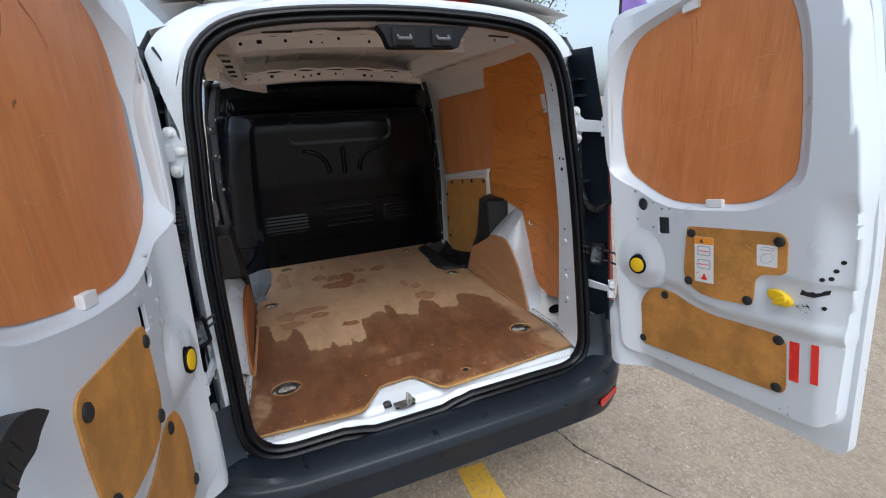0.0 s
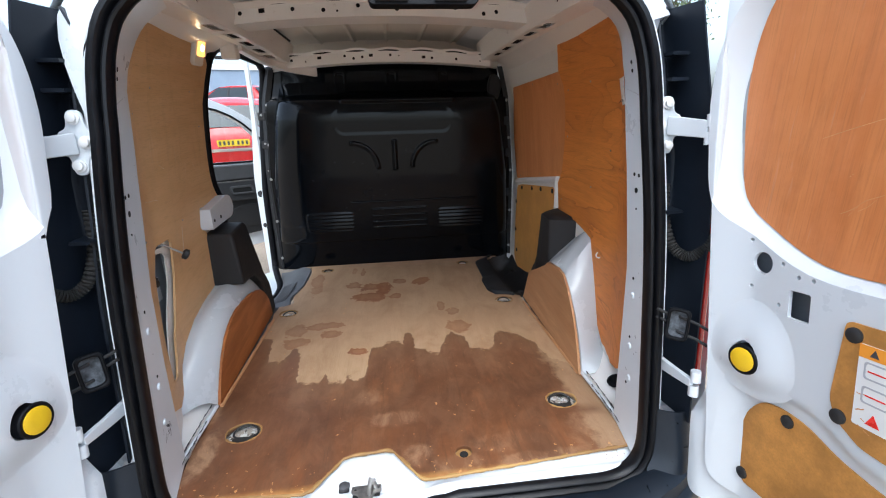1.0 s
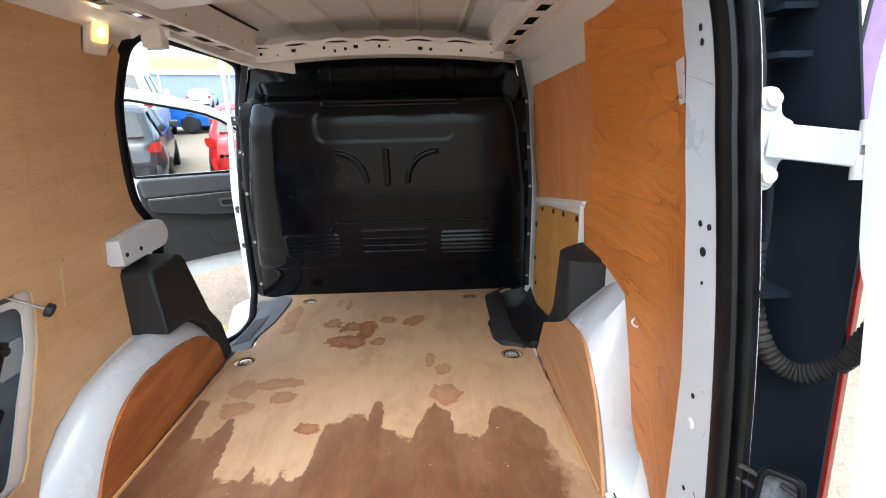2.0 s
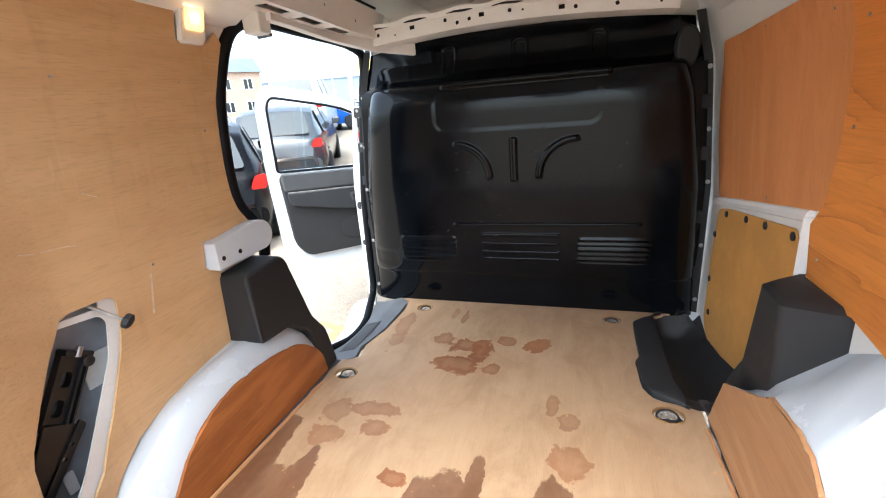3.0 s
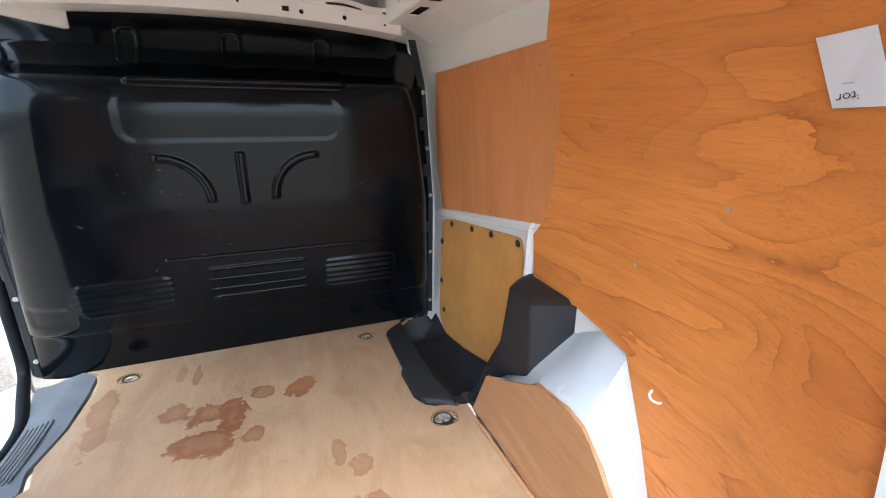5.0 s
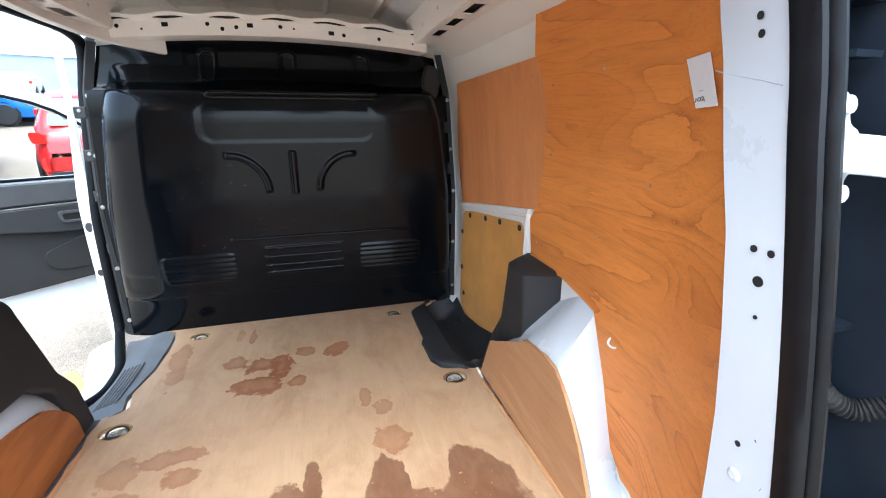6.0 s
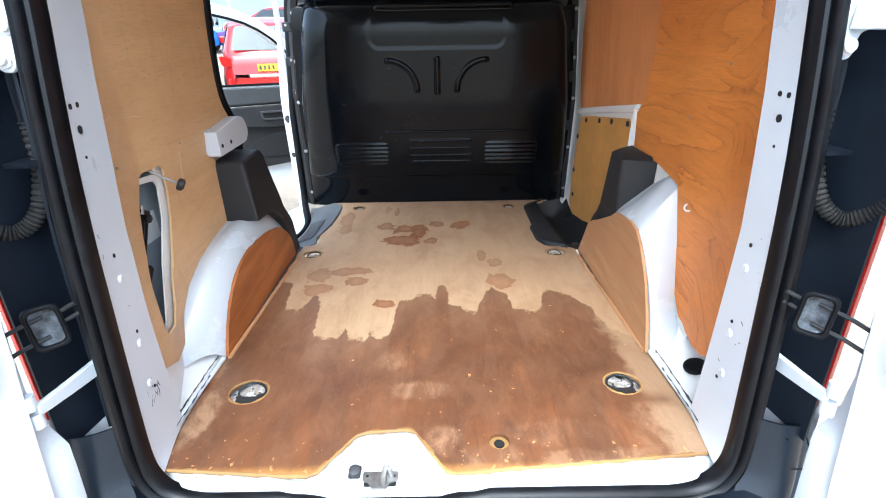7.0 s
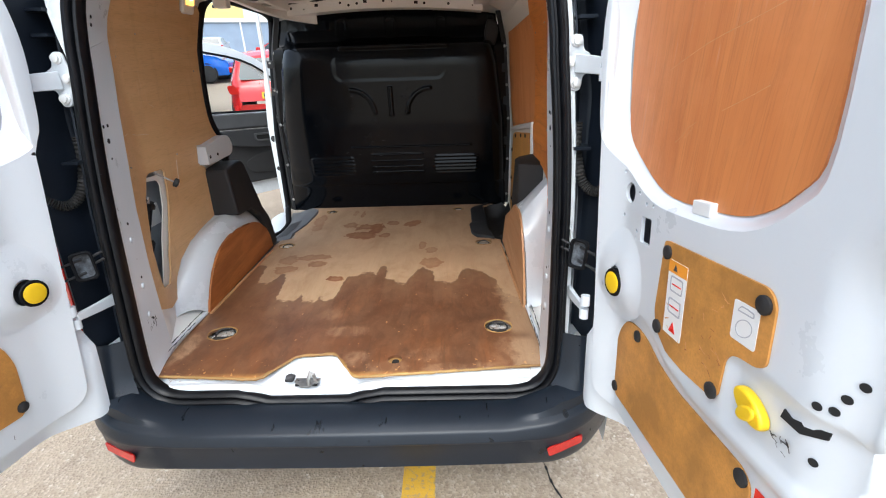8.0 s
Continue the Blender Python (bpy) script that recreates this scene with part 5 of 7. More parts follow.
MID_WIDE = [(0.405, 0.590), (0.425, 0.600), (0.715, 0.590), (0.735, 0.572), (0.732, 0.500), (0.722, 0.440), (0.702, 0.392), (0.62, 0.374), (0.52, 0.372), (0.46, 0.380), (0.418, 0.408), (0.398, 0.45)]
MID_WIDE_SCREWS = [(0.422, 0.566), (0.708, 0.560), (0.430, 0.413), (0.690, 0.410)]
MID_SCREWS = [(0.414, 0.567), (0.669, 0.564), (0.402, 0.412), (0.588, 0.387)]
LOW_SCREWS = [(0.298, 0.338), (0.197, 0.150), (0.664, 0.290), (0.661, 0.151)]
SHELL = fillet([(0.066, 0.015), (0.80, 0.0), (0.835, 0.55), (0.835, 0.75), (0.80, 1.15), (0.70, 1.30), (0.075, 1.33), (0.060, 0.9)], [0.03, 0.03, 0.3, 0.3, 0.1, 0.12, 0.08, 0.2], 6)
INSIDE = fillet([(0.125, 0.085), (0.785, 0.072), (0.820, 0.55), (0.820, 0.75), (0.785, 1.13), (0.685, 1.275), (0.12, 1.290), (0.100, 0.9)], [0.06, 0.06, 0.3, 0.3, 0.1, 0.12, 0.08, 0.2], 6)


def rear_door(sgn):
    m = door_frame(sgn)
    # the passenger door is longer, and its pressings sit further from the hinge
    far, du, dv = (0.0, 0.0, 0.0) if sgn > 0 else (0.15, 0.078, 0.020)

    def grown(line):
        return [(u + far * ease((u - 0.5) / 0.3), v + 2 * dv * ease((v - 0.95) / 0.2)) for u, v in line]

    def shifted(line):
        return [(u + du, v + dv) for u, v in line]

    shell, inside = grown(SHELL), grown(INSIDE)

    def lift(u, v):
        """The door bends inwards along its hinge side."""
        high = 0.040
        return high * ease((0.215 - u) / 0.14)

    def press(u, v):
        """Stamped relief of the inner sheet: a step under the waist crease, a leaning free edge, a sunk handle pocket."""
        a, b_ = u - du, v - dv
        top = bend([(0.10, 0.345), (0.19, 0.378), (0.27, 0.398), (0.34, 0.395), (0.385, 0.376), (0.43, 0.352), (0.52, 0.338), (0.70, 0.335), (0.80, 0.332)], a)
        h = (-0.012 if sgn > 0 else -0.004) * ease((top - b_) / 0.022) * ease((a - 0.13) / 0.06)
        h -= 0.018 * ease((a - 0.742) / 0.075) * ease((0.70 - b_) / 0.10)
        if sgn > 0:
            h -= 0.006 * ease((a - 0.612) / 0.014) * ease((b_ - 0.350) / 0.012) * ease((0.466 - b_) / 0.012)
        return h

    def pressed(bm):
        return moved(bm, lambda u, v, w: (u, v, w + press(u, v)))

    def shaped(bm, extra=0.0):
        cut_up(bm, 0, [0.08 + 0.02 * i for i in range(8)])
        for i in range(21):
            near = [f for f in bm.faces if max(v.co.x for v in f.verts) < 0.2205]
            geom = list({v for f in near for v in f.verts}) + list({e for f in near for e in f.edges}) + near
            bmesh.ops.bisect_plane(bm, geom=geom, plane_co=(0, 0.05 + 0.06 * i, 0), plane_no=(0, 1, 0))
        return moved(bm, lambda u, v, w: (u, v, w + lift(u, v) + extra * ease((0.32 - v) / 0.1) * ease((0.19 - u) / 0.1)))

    hinge_mat = white_paint
    # outer skin with its folded lip
    skin = shaped(slab(shell, (), -0.095, -0.060), 0.050)
    root = part("rear_door", moved(skin, m), hinge_mat, van, "white rear van door standing open, ply-lined inside", bevel=0.008, segments=3)
    pane = WINDOW if sgn > 0 else [(0.118 + (u - 0.125) * 1.24, v + 0.028) for u, v in WINDOW[:10]] + [(0.785, 0.715), (0.818, 0.765)] + [(0.118 + (u - 0.125) * 1.24, v + 0.035) for u, v in WINDOW[12:]]
    win = smooth_line(pane, 4, closed=True)
    cu, cv = (0.405, 0.945) if sgn > 0 else (0.465, 0.975)
    cuts = [win, oval(0.218 + du, 0.654 + dv, 0.023, 0.023, 18), fillet(rect(0.283 + du, 0.556 + dv, 0.328 + du, 0.612 + dv), 0.004)]
    cuts += [oval(u + du, v + dv, 0.0045, None, 8) for u, v in ((0.19, 0.70), (0.195, 0.60), (0.265, 0.66), (0.33, 0.64), (0.30, 0.64), (0.262, 0.56), (0.262, 0.575))]
    wide = [(cu + (u - cu) * 1.13, cv + (v - cv) * 1.075) for u, v in win]
    cuts[0] = wide
    inner = slab(inside, cuts, -0.008, 0.0)
    bowl = grid(lambda s, t: (lambda i: (wide[i][0] + (win[i][0] - wide[i][0]) * t, wide[i][1] + (win[i][1] - wide[i][1]) * t, -0.026 * math.sin(t * math.pi / 2) ** 1.4))(round(s * len(win)) % len(win)), len(win), 7, loop_u=True)
    lip = offset_loop(inside, 0.016)
    n = len(inside)
    rim = grid(lambda s, t: (lambda i: (inside[i][0] + (lip[i][0] - inside[i][0]) * t, inside[i][1] + (lip[i][1] - inside[i][1]) * t, -0.062 * t ** 0.6))(round(s * n) % n), n, 6, loop_u=True)
    joined(inner, rim)
    shaped(inner)
    cut_up(inner, 0, [0.23 + 0.011 * i for i in range(55 if sgn > 0 else 68)])
    for i in range(60):
        body = [f for f in inner.faces if min(v.co.x for v in f.verts) > 0.2195]
        geom = list({v for f in body for v in f.verts}) + list({e for f in body for e in f.edges}) + body
        bmesh.ops.bisect_plane(inner, geom=geom, plane_co=(0, 0.05 + 0.011 * i, 0), plane_no=(0, 1, 0))
    pressed(inner)
    moved(bowl, lambda u, v, w: (u, v, w + lift(u, v) * max(0.0, 1 + w / 0.026)))
    joined(inner, bowl)
    part("inner_frame", moved(inner, m), white_paint, root, "white pressed inner door frame", sharp=50)
    back = shaped(slab(inside, (), -0.058, -0.052))
    part("cavity_back", moved(back, m), cavity_grey, root)
    part("window_panel", moved(slab([(cu + (u - cu) * 1.01, cv + (v - cv) * 1.01) for u, v in win], (), -0.030, -0.022), m), door_ply, root, "scratched orange-brown plywood in place of the window")
    top_w = -0.0222
    if sgn > 0:
        lines = [[(0.345, 0.765), (0.365, 0.775), (0.385, 0.790), (0.412, 0.800)], [(0.375, 0.772), (0.390, 0.781), (0.402, 0.793)], [(0.360, 0.764), (0.378, 0.785)], [(0.48, 0.815), (0.53, 0.828), (0.58, 0.842)],
                 [(0.355, 0.830), (0.362, 0.836)], [(0.30, 0.900), (0.42, 0.925), (0.52, 0.935), (0.61, 0.945)], [(0.52, 1.02), (0.60, 1.04), (0.66, 1.03)]]
        smears = [[(0.400, 1.195), (0.402, 1.12), (0.398, 1.055)], [(0.416, 1.20), (0.418, 1.13)]]
    else:
        lines = [[(0.598, 0.995), (0.50, 1.030), (0.415, 1.049), (0.32, 1.066), (0.24, 1.075), (0.19, 1.068)], [(0.74, 0.864), (0.689, 0.861), (0.664, 0.845), (0.617, 0.842), (0.584, 0.851), (0.50, 0.865), (0.431, 0.874)],
                 [(0.60, 0.93), (0.52, 0.955), (0.45, 0.96)], [(0.36, 1.12), (0.30, 1.15), (0.25, 1.155)]]
        smears = [[(0.54, 1.14), (0.50, 1.12), (0.47, 1.09)], [(0.618, 0.980), (0.630, 0.972)], [(0.66, 1.02), (0.62, 1.06), (0.60, 1.10)]]
    rw = random.Random(40 + sgn)
    for run, wide_, mat_ in [(q, 0.0008, scratch_wood) for q in lines] + [(q, 0.0045, old_stain) for q in smears]:
        pts = smooth_line(run, 5)
        bm = bmesh.new()
        side = [(wide_ * rw.uniform(0.3, 1.2), wide_ * rw.uniform(0.3, 1.2)) for _ in pts]
        row = [(bm.verts.new((u, v - a, top_w + 0.0006)), bm.verts.new((u + a * 0.6, v + b_, top_w + 0.0006))) for (u, v), (a, b_) in zip(pts, side)]
        for (a, b_), (c, d) in zip(row, row[1:]):
            bm.faces.new((a, c, d, b_))
        part("scratch" if mat_ is scratch_wood else "stain", moved(bm, m), mat_, root)
    raised = 0.004
    part("upper_panel", moved(slab(fillet(MID if sgn > 0 else MID_WIDE, 0.012, 3), (), 0.0005, raised), m), hard_brown, root, "brown hardboard access panel, damp at the edge")
    part("lower_panel", moved(pressed(slab(fillet(shifted(LOW), 0.02, 3), (), 0.0005, raised)), m), hard_brown, root, "brown hardboard access panel, damp at the edge")
    for u, v in (MID_SCREWS if sgn > 0 else MID_WIDE_SCREWS) + shifted(LOW_SCREWS):
        part("stud", lathe([(0.0135, 0), (0.0135, 0.004), (0.009, 0.0065), (0.003, 0.007)], 16, m @ Matrix.Translation((u, v, raised + press(u, v)))), trim_black, root, "black plastic stud")
    ring = part("buffer", lathe([(0.034, 0), (0.034, 0.018), (0.032, 0.0205), (0.026, 0.020)], 24, m @ Matrix.Translation((0.206 if sgn > 0 else 0.188, 0.438, 0.006)) @ Matrix.Rotation(radians(11), 4, "Y")), rubber, root, "black and yellow round door buffer")
    part("buffer_cap", lathe([(0.0262, 0.018), (0.0262, 0.0215), (0.0245, 0.0225), (0.012, 0.0228), (0.004, 0.0228)], 24, m @ Matrix.Translation((0.206 if sgn > 0 else 0.188, 0.438, 0.006)) @ Matrix.Rotation(radians(11), 4, "Y")), yellow_plastic, root, "yellow cap")
    # pressed swell round the buffer
    swell = grid(lambda s, t: (lambda a, r: (lambda u, v: (u, v, lift(u, v) - 0.001 + (0.019 - lift(0.206, v)) * (math.cos(t * math.pi) + 1) / 2))(0.206 + r * math.cos(a) * (1.0 if math.cos(a) > 0 else 0.8), 0.438 + r * math.sin(a) * (0.75 if math.sin(a) < 0 else 1.25)))(s * 2 * math.pi, 0.033 + 0.085 * t), 36, 11, loop_u=True)
    part("buffer_swell", moved(swell, m), white_paint, root)
    for u, v in ((0.476 + du * 1.2, 0.658 + dv * 1.5), (0.405 + du, 1.236 + dv)):
        part("retainer", moved(slab(fillet(rect(u - 0.026, v - 0.011, u + 0.026, v + 0.013), 0.003), (), -0.035, -0.010), m), sticker_white, root, "white plastic panel retainer", bevel=0.002)
    if sgn > 0:
        knob = slab(oval(0.672, 0.414, 0.033, 0.018, 24, -0.45), (), -0.006, 0.010)
        part("release_handle", moved(knob, m), yellow_plastic, root, "yellow inside release handle", bevel=0.005, segments=3)
        part("release_grip", moved(slab(oval(0.676, 0.408, 0.019, 0.011, 18, 0.6), (), 0.008, 0.016), m), yellow_plastic, root, bevel=0.004)
        slot = slab([(0.714, 0.430), (0.718, 0.444), (0.730, 0.439), (0.776, 0.452), (0.774, 0.441), (0.745, 0.428)], (), 0.0, 0.002)
        part("lock_slot", moved(pressed(slot), m), void_shade, root)
        for u0, u1, v0, v1 in ((0.690, 0.713, 0.185, 0.296), (0.740, 0.756, 0.195, 0.302)):
            part("reflector_strip", moved(pressed(slab(rect(u0, v0, u1, v1), (), 0.001, 0.0025)), m), red_film, root, "red reflective strip")
        for u, v in ((0.778, 0.482), (0.762, 0.478), (0.786, 0.502), (0.798, 0.524), (0.765, 0.404)):
            part("punched_hole", moved(pressed(slab(oval(u, v, 0.0052, None, 12), (), 0.0006, 0.0018)), m), void_shade, root)
        # warning stickers
        st = part("warning_sticker", moved(slab(fillet(rect(0.424, 0.415, 0.486, 0.558), 0.004), (), raised, raised + 0.0008), m), sticker_white, root, "white warning sticker with an orange band")
        part("orange_band", moved(slab(rect(0.424, 0.535, 0.486, 0.5575), (), raised + 0.0008, raised + 0.0012), m), orange_print, root)
        tri = [(0.445, 0.424), (0.467, 0.424), (0.456, 0.444)]
        part("red_triangle", moved(slab(tri, (), raised + 0.0008, raised + 0.0014), m), red_film, root)
        for v in (0.458, 0.500):
            part("print", moved(slab(fillet(rect(0.434, v, 0.477, v + 0.030), 0.006), [fillet(rect(0.437, v + 0.003, 0.474, v + 0.027), 0.005)], raised + 0.0008, raised + 0.0012), m), grey_print, root)
            part("print", moved(slab(rect(0.440, v + 0.013, 0.471, v + 0.0155), (), raised + 0.0008, raised + 0.0012), m), red_film, root)
        part("print", moved(slab([(0.441, 0.540), (0.455, 0.540), (0.448, 0.553)], (), raised + 0.0012, raised + 0.0016), m), ink, root)
        part("info_sticker", moved(slab(fillet(rect(0.612, 0.493, 0.664, 0.552), 0.005), (), raised, raised + 0.0008), m), sticker_white, root, "small white printed sticker")
        part("print", moved(slab(fillet([(0.620, 0.537), (0.655, 0.537), (0.655, 0.545), (0.640, 0.547), (0.628, 0.547)], 0.003), [fillet([(0.622, 0.539), (0.653, 0.539), (0.653, 0.543), (0.640, 0.545), (0.629, 0.545)], 0.002)], raised + 0.0008, raised + 0.0012), m), grey_print, root)
        part("print", moved(slab(oval(0.638, 0.516, 0.018, 0.013, 20, 0.5), [oval(0.638, 0.516, 0.0165, 0.0115, 20, 0.5)], raised + 0.0008, raised + 0.0012), m), grey_print, root)
    else:
        # pull with a curled tip, stepped ribs on its face
        grab = slab(fillet([(0.828, 0.618), (0.850, 0.632), (0.884, 0.640), (0.928, 0.626), (0.968, 0.569), (0.968, 0.484), (0.936, 0.484), (0.930, 0.554), (0.902, 0.588), (0.868, 0.594), (0.854, 0.606)], [0.004, 0.01, 0.02, 0.03, 0.03, 0.01, 0.01, 0.02, 0.015, 0.008, 0.006]), (), 0.0, 0.024)
        pull = part("grab_handle", moved(grab, m), trim_black, root, "black plastic grab handle with stepped ribs", bevel=0.006, segments=3)
        for k in range(5):
            a = (0.884 + 0.012 * k, 0.612 - 0.013 * k)
            part("grip_rib", moved(tube([(a[0] + 0.002, a[1] - 0.006, 0.023), (a[0] + 0.016, a[1] + 0.013, 0.024)], 0.0028, 6), m), jack_black, pull)
    return root


rear_door(1)
rear_door(-1)

# high brake lamp on the roof edge
lens = grid(lambda s, t: (-0.14 + 0.46 * s, 0.255 + 0.035 * t + 0.02 * abs(2 * s - 1) ** 3, 1.925 + 0.035 * t - 0.012 * (2 * s - 1) ** 2), 16, 4, thick=0.012)
part("high_brake_lamp", lens, red_lens, van, "red high brake lamp on the roof edge")

# scuffs, chips and rubbed marks on the paint
def scuffs(name, place, seed, count, spread_a, spread_b, length, material, parent):
    """Short uneven dashes laid on a surface; place(a, b) gives a point and a normal."""
    r = random.Random(seed)
    bm = bmesh.new()
    for _ in range(count):
        a, b_ = r.uniform(*spread_a), r.uniform(*spread_b)
        p, nrm = place(a, b_)
        t1 = nrm.orthogonal().normalized()
        t2 = nrm.cross(t1)
        ang = r.gauss(0.5, 0.5)
        d = t1 * math.cos(ang) + t2 * math.sin(ang)
        e = nrm.cross(d)
        ln, wd = r.uniform(0.3, 1.0) * length, r.uniform(0.0006, 0.0017)
        pts = [p + nrm * 0.0008 + d * (k - 1.5) / 3 * ln + e * r.uniform(-1, 1) * wd for k in range(4)]
        lo = [bm.verts.new(q - e * wd * r.uniform(0.3, 1.0)) for q in pts]
        hi = [bm.verts.new(q + e * wd * r.uniform(0.3, 1.0)) for q in pts]
        for k in range(3):
            bm.faces.new((lo[k], lo[k + 1], hi[k + 1], hi[k]))
    return part(name, bm, material, parent)


def on_pillar(sgn):
    return lambda y, z: (pillar_point(sgn, y, z) + 0.0014 * pillar_normal(sgn, y, z), pillar_normal(sgn, y, z))


scuffs("scuff_marks", on_pillar(-1), 4, 16, (0.075, 0.125), (0.735, 0.775), 0.020, scuff_dark, van)
scuffs("scuff_marks", on_pillar(-1), 5, 6, (0.06, 0.14), (0.66, 1.30), 0.012, scuff_dark, van)
scuffs("scuff_marks", on_pillar(1), 6, 8, (0.06, 0.13), (0.66, 1.20), 0.012, scuff_dark, van)
scuffs("rust_marks", lambda x, y: (Vector((x, y, 0.5845)), Vector((0, 0, 1))), 7, 14, (0.52, 0.61), (0.005, 0.03), 0.010, rust, van)
scuffs("rust_marks", lambda x, y: (Vector((x, y, 0.5845)), Vector((0, 0, 1))), 8, 12, (-0.61, -0.52), (0.000, 0.022), 0.010, rust, van)
for sgn in (1, -1):
    dm_ = door_frame(sgn)
    face = (dm_.to_3x3() @ Vector((0, 0, 1))).normalized()
    scuffs("scuff_marks", lambda u, v: (dm_ @ Vector((u, v, -0.004)), face), 20 + sgn, 12, (0.70, 0.735), (0.385, 0.405), 0.014, scuff_dark, van)
    tagged(scuffs("pale_marks", lambda u, v: (dm_ @ Vector((u, v, 0.0042)), face), 50 + sgn, 16, (0.43, 0.60), (0.40, 0.57), 0.022, scratch_wood, van), "pale rub marks on the brown hardboard", kind="stuff")
    tagged(scuffs("worn_marks", lambda u, v: (dm_ @ Vector((u, v, 0.0042)), face), 60 + sgn, 12, (0.50, 0.60), (0.41, 0.50), 0.012, old_stain, van), "small worn dents in the brown hardboard", kind="stuff")
    scuffs("scuff_marks", lambda u, v: (dm_ @ Vector((u, v, 0.0005)), face), 30 + sgn, 6, (0.30, 0.70), (0.08, 0.12), 0.012, scuff_dark, van)

# ---- passenger side: sliding door opening ----
edge_back = [(1.03, 1.08), (1.035, 1.16), (0.985, 1.225), (0.945, 1.28), (0.928, 1.35), (0.925, 1.46), (0.934, 1.58), (0.965, 1.71), (1.01, 1.77), (1.10, 1.80)]
top_line = [(1.3, 1.80), (1.6, 1.795), (1.83, 1.785), (1.885, 1.735)]
edge_front = [(1.895, 1.62), (1.885, 1.50), (1.865, 1.28), (1.852, 1.08), (1.846, 0.90), (1.842, 0.72), (1.84, 0.63)]
line3 = [(-bend([(0.6, 0.768), (1.1, 0.760), (1.3, 0.742), (1.6, 0.716), (1.8, 0.675)], z) - 0.038 * ease((y - 1.6) / 0.25), y, z) for y, z in smooth_line(edge_back + top_line + edge_front, 4)]
line3 += smooth_line([(-0.800, 1.815, 0.588), (-0.755, 1.68, 0.576), (-0.704, 1.53, 0.568), (-0.692, 1.42, 0.566), (-0.700, 1.35, 0.567), (-0.730, 1.28, 0.572), (-0.77, 1.20, 0.58)], 4)
side_sill = grid(lambda s, t: (lambda y: (bend([(1.05, -0.78), (1.28, -0.73), (1.35, -0.70), (1.42, -0.692), (1.53, -0.704), (1.64, -0.745), (1.80, -0.795)], y) - 0.13 * t, y, 0.562 - 0.05 * t ** 2))(1.05 + 0.76 * s), 30, 6, thick=0.003)
part("side_sill", side_sill, white_paint, van, "white painted sill of the side door")
part("sliding_door_seal", tube(line3, 0.019, 10), rubber, van, "black rubber seal round the side door opening")
# white B-pillar outside the seal
pill = grid(lambda s, t: (-0.800 - bend([(0, 0.05), (0.5, 0.06), (0.75, 0.03), (1, 0.03)], t) * s, bend([(0.5, 1.845), (0.72, 1.845), (0.9, 1.85), (1.08, 1.856), (1.28, 1.868), (1.5, 1.888), (1.62, 1.90), (1.82, 1.905)], 0.50 + 1.32 * t) + 0.004 + 0.03 * s, 0.50 + 1.32 * t), 5, 20, thick=0.01)
part("door_pillar", pill, white_paint, van, "white painted door pillar")
for z, r in ((1.06, 0.022), (0.86, 0.015)):
    part("pillar_grommet", lathe([(r, 0), (r, 0.003), (r * 0.7, 0.004)], 16, towards((-0.832, bend([(0.72, 1.845), (0.9, 1.85), (1.08, 1.856)], z) + 0.012, z), (-0.3, -1, 0))), trim_black, van)
# black jamb between the bulkhead and the seal, with its clips
jamb = grid(lambda s, t: (lambda z: (-min(0.726, wall_x(1.75, z) - 0.014) - 0.066 * s, 1.806 + bend([(0.55, 0.040), (1.28, 0.060), (1.62, 0.085), (1.80, 0.085)], z) * s - 0.010 * math.sin(math.pi * s), z))(0.57 + 1.22 * t), 5, 20, thick=0.004)
part("jamb_trim", jamb, trim_black, van, "black plastic jamb trim")
for z in (0.74, 0.98, 1.20, 1.36, 1.52):
    clip = box(-0.765, 1.797, z - 0.022, -0.722, 1.812, z + 0.022)
    part("jamb_clip", clip, trim_black, van, bevel=0.005)
    part("clip_screw", lathe([(0.007, 0), (0.006, 0.003), (0.003, 0.003)], 10, towards((-0.744, 1.796, z + 0.008), (0, -1, 0))), steel, van)
# upper track
trackline = [(-0.60, 1.03, 1.80), (-0.61, 1.15, 1.80), (-0.60, 1.38, 1.785), (-0.54, 1.58, 1.765), (-0.403, 1.705, 1.745)]
tr = smooth_line(trackline, 5)
bm = grid(lambda s, t: (lambda p: (p[0], p[1], p[2] - 0.022 + 0.048 * t))(tr[round(s * (len(tr) - 1))]), len(tr), 4, thick=0.03)
part("door_track", bm, inner_white, van, "white steel sliding door track", bevel=0.003)
part("track_stop", box(-0.645, 1.0, 1.745, -0.585, 1.05, 1.835), inner_white, van, bevel=0.008)
part("track_roller_arm", tube([(-0.64, 1.05, 1.765), (-0.66, 1.14, 1.765), (-0.72, 1.16, 1.768)], 0.007, 8), trim_black, van)
# cover on the middle track
cover = slab(fillet([(0.785, 1.118), (1.0, 1.125), (1.03, 1.16), (1.01, 1.212), (0.955, 1.222), (0.785, 1.198)], [0.004, 0.02, 0.03, 0.03, 0.02, 0.004], 5), (), 0, 0.07)
moved(cover, lambda y, z, w: (-0.775 + w, y, z))
part("track_cover", cover, white_paint, van, "white steel track end cover, chipped", bevel=0.014, segments=4)
for y in (0.805, 0.87):
    part("cover_hole", lathe([(0.007, 0), (0.007, 0.001), (0.003, 0.001)], 10, towards((-0.704, y, 1.150), (1, 0, 0))), void_shade, van)

# black plastic covers over the belt reels
def reel_cover(name, prof, x_in, x_out, sgn, lab):
    bm = slab(fillet(prof, 0.02, 4), (), 0, 1)
    moved(bm, lambda y, z, w: (sgn * (x_out + (x_in - x_out) * w + (0.02 if z > 1.0 else 0) * w), y + (0.02 * (0.9 - y)) * w, z))
    return part(name, bm, trim_black, van, lab, bevel=0.012, segments=3)


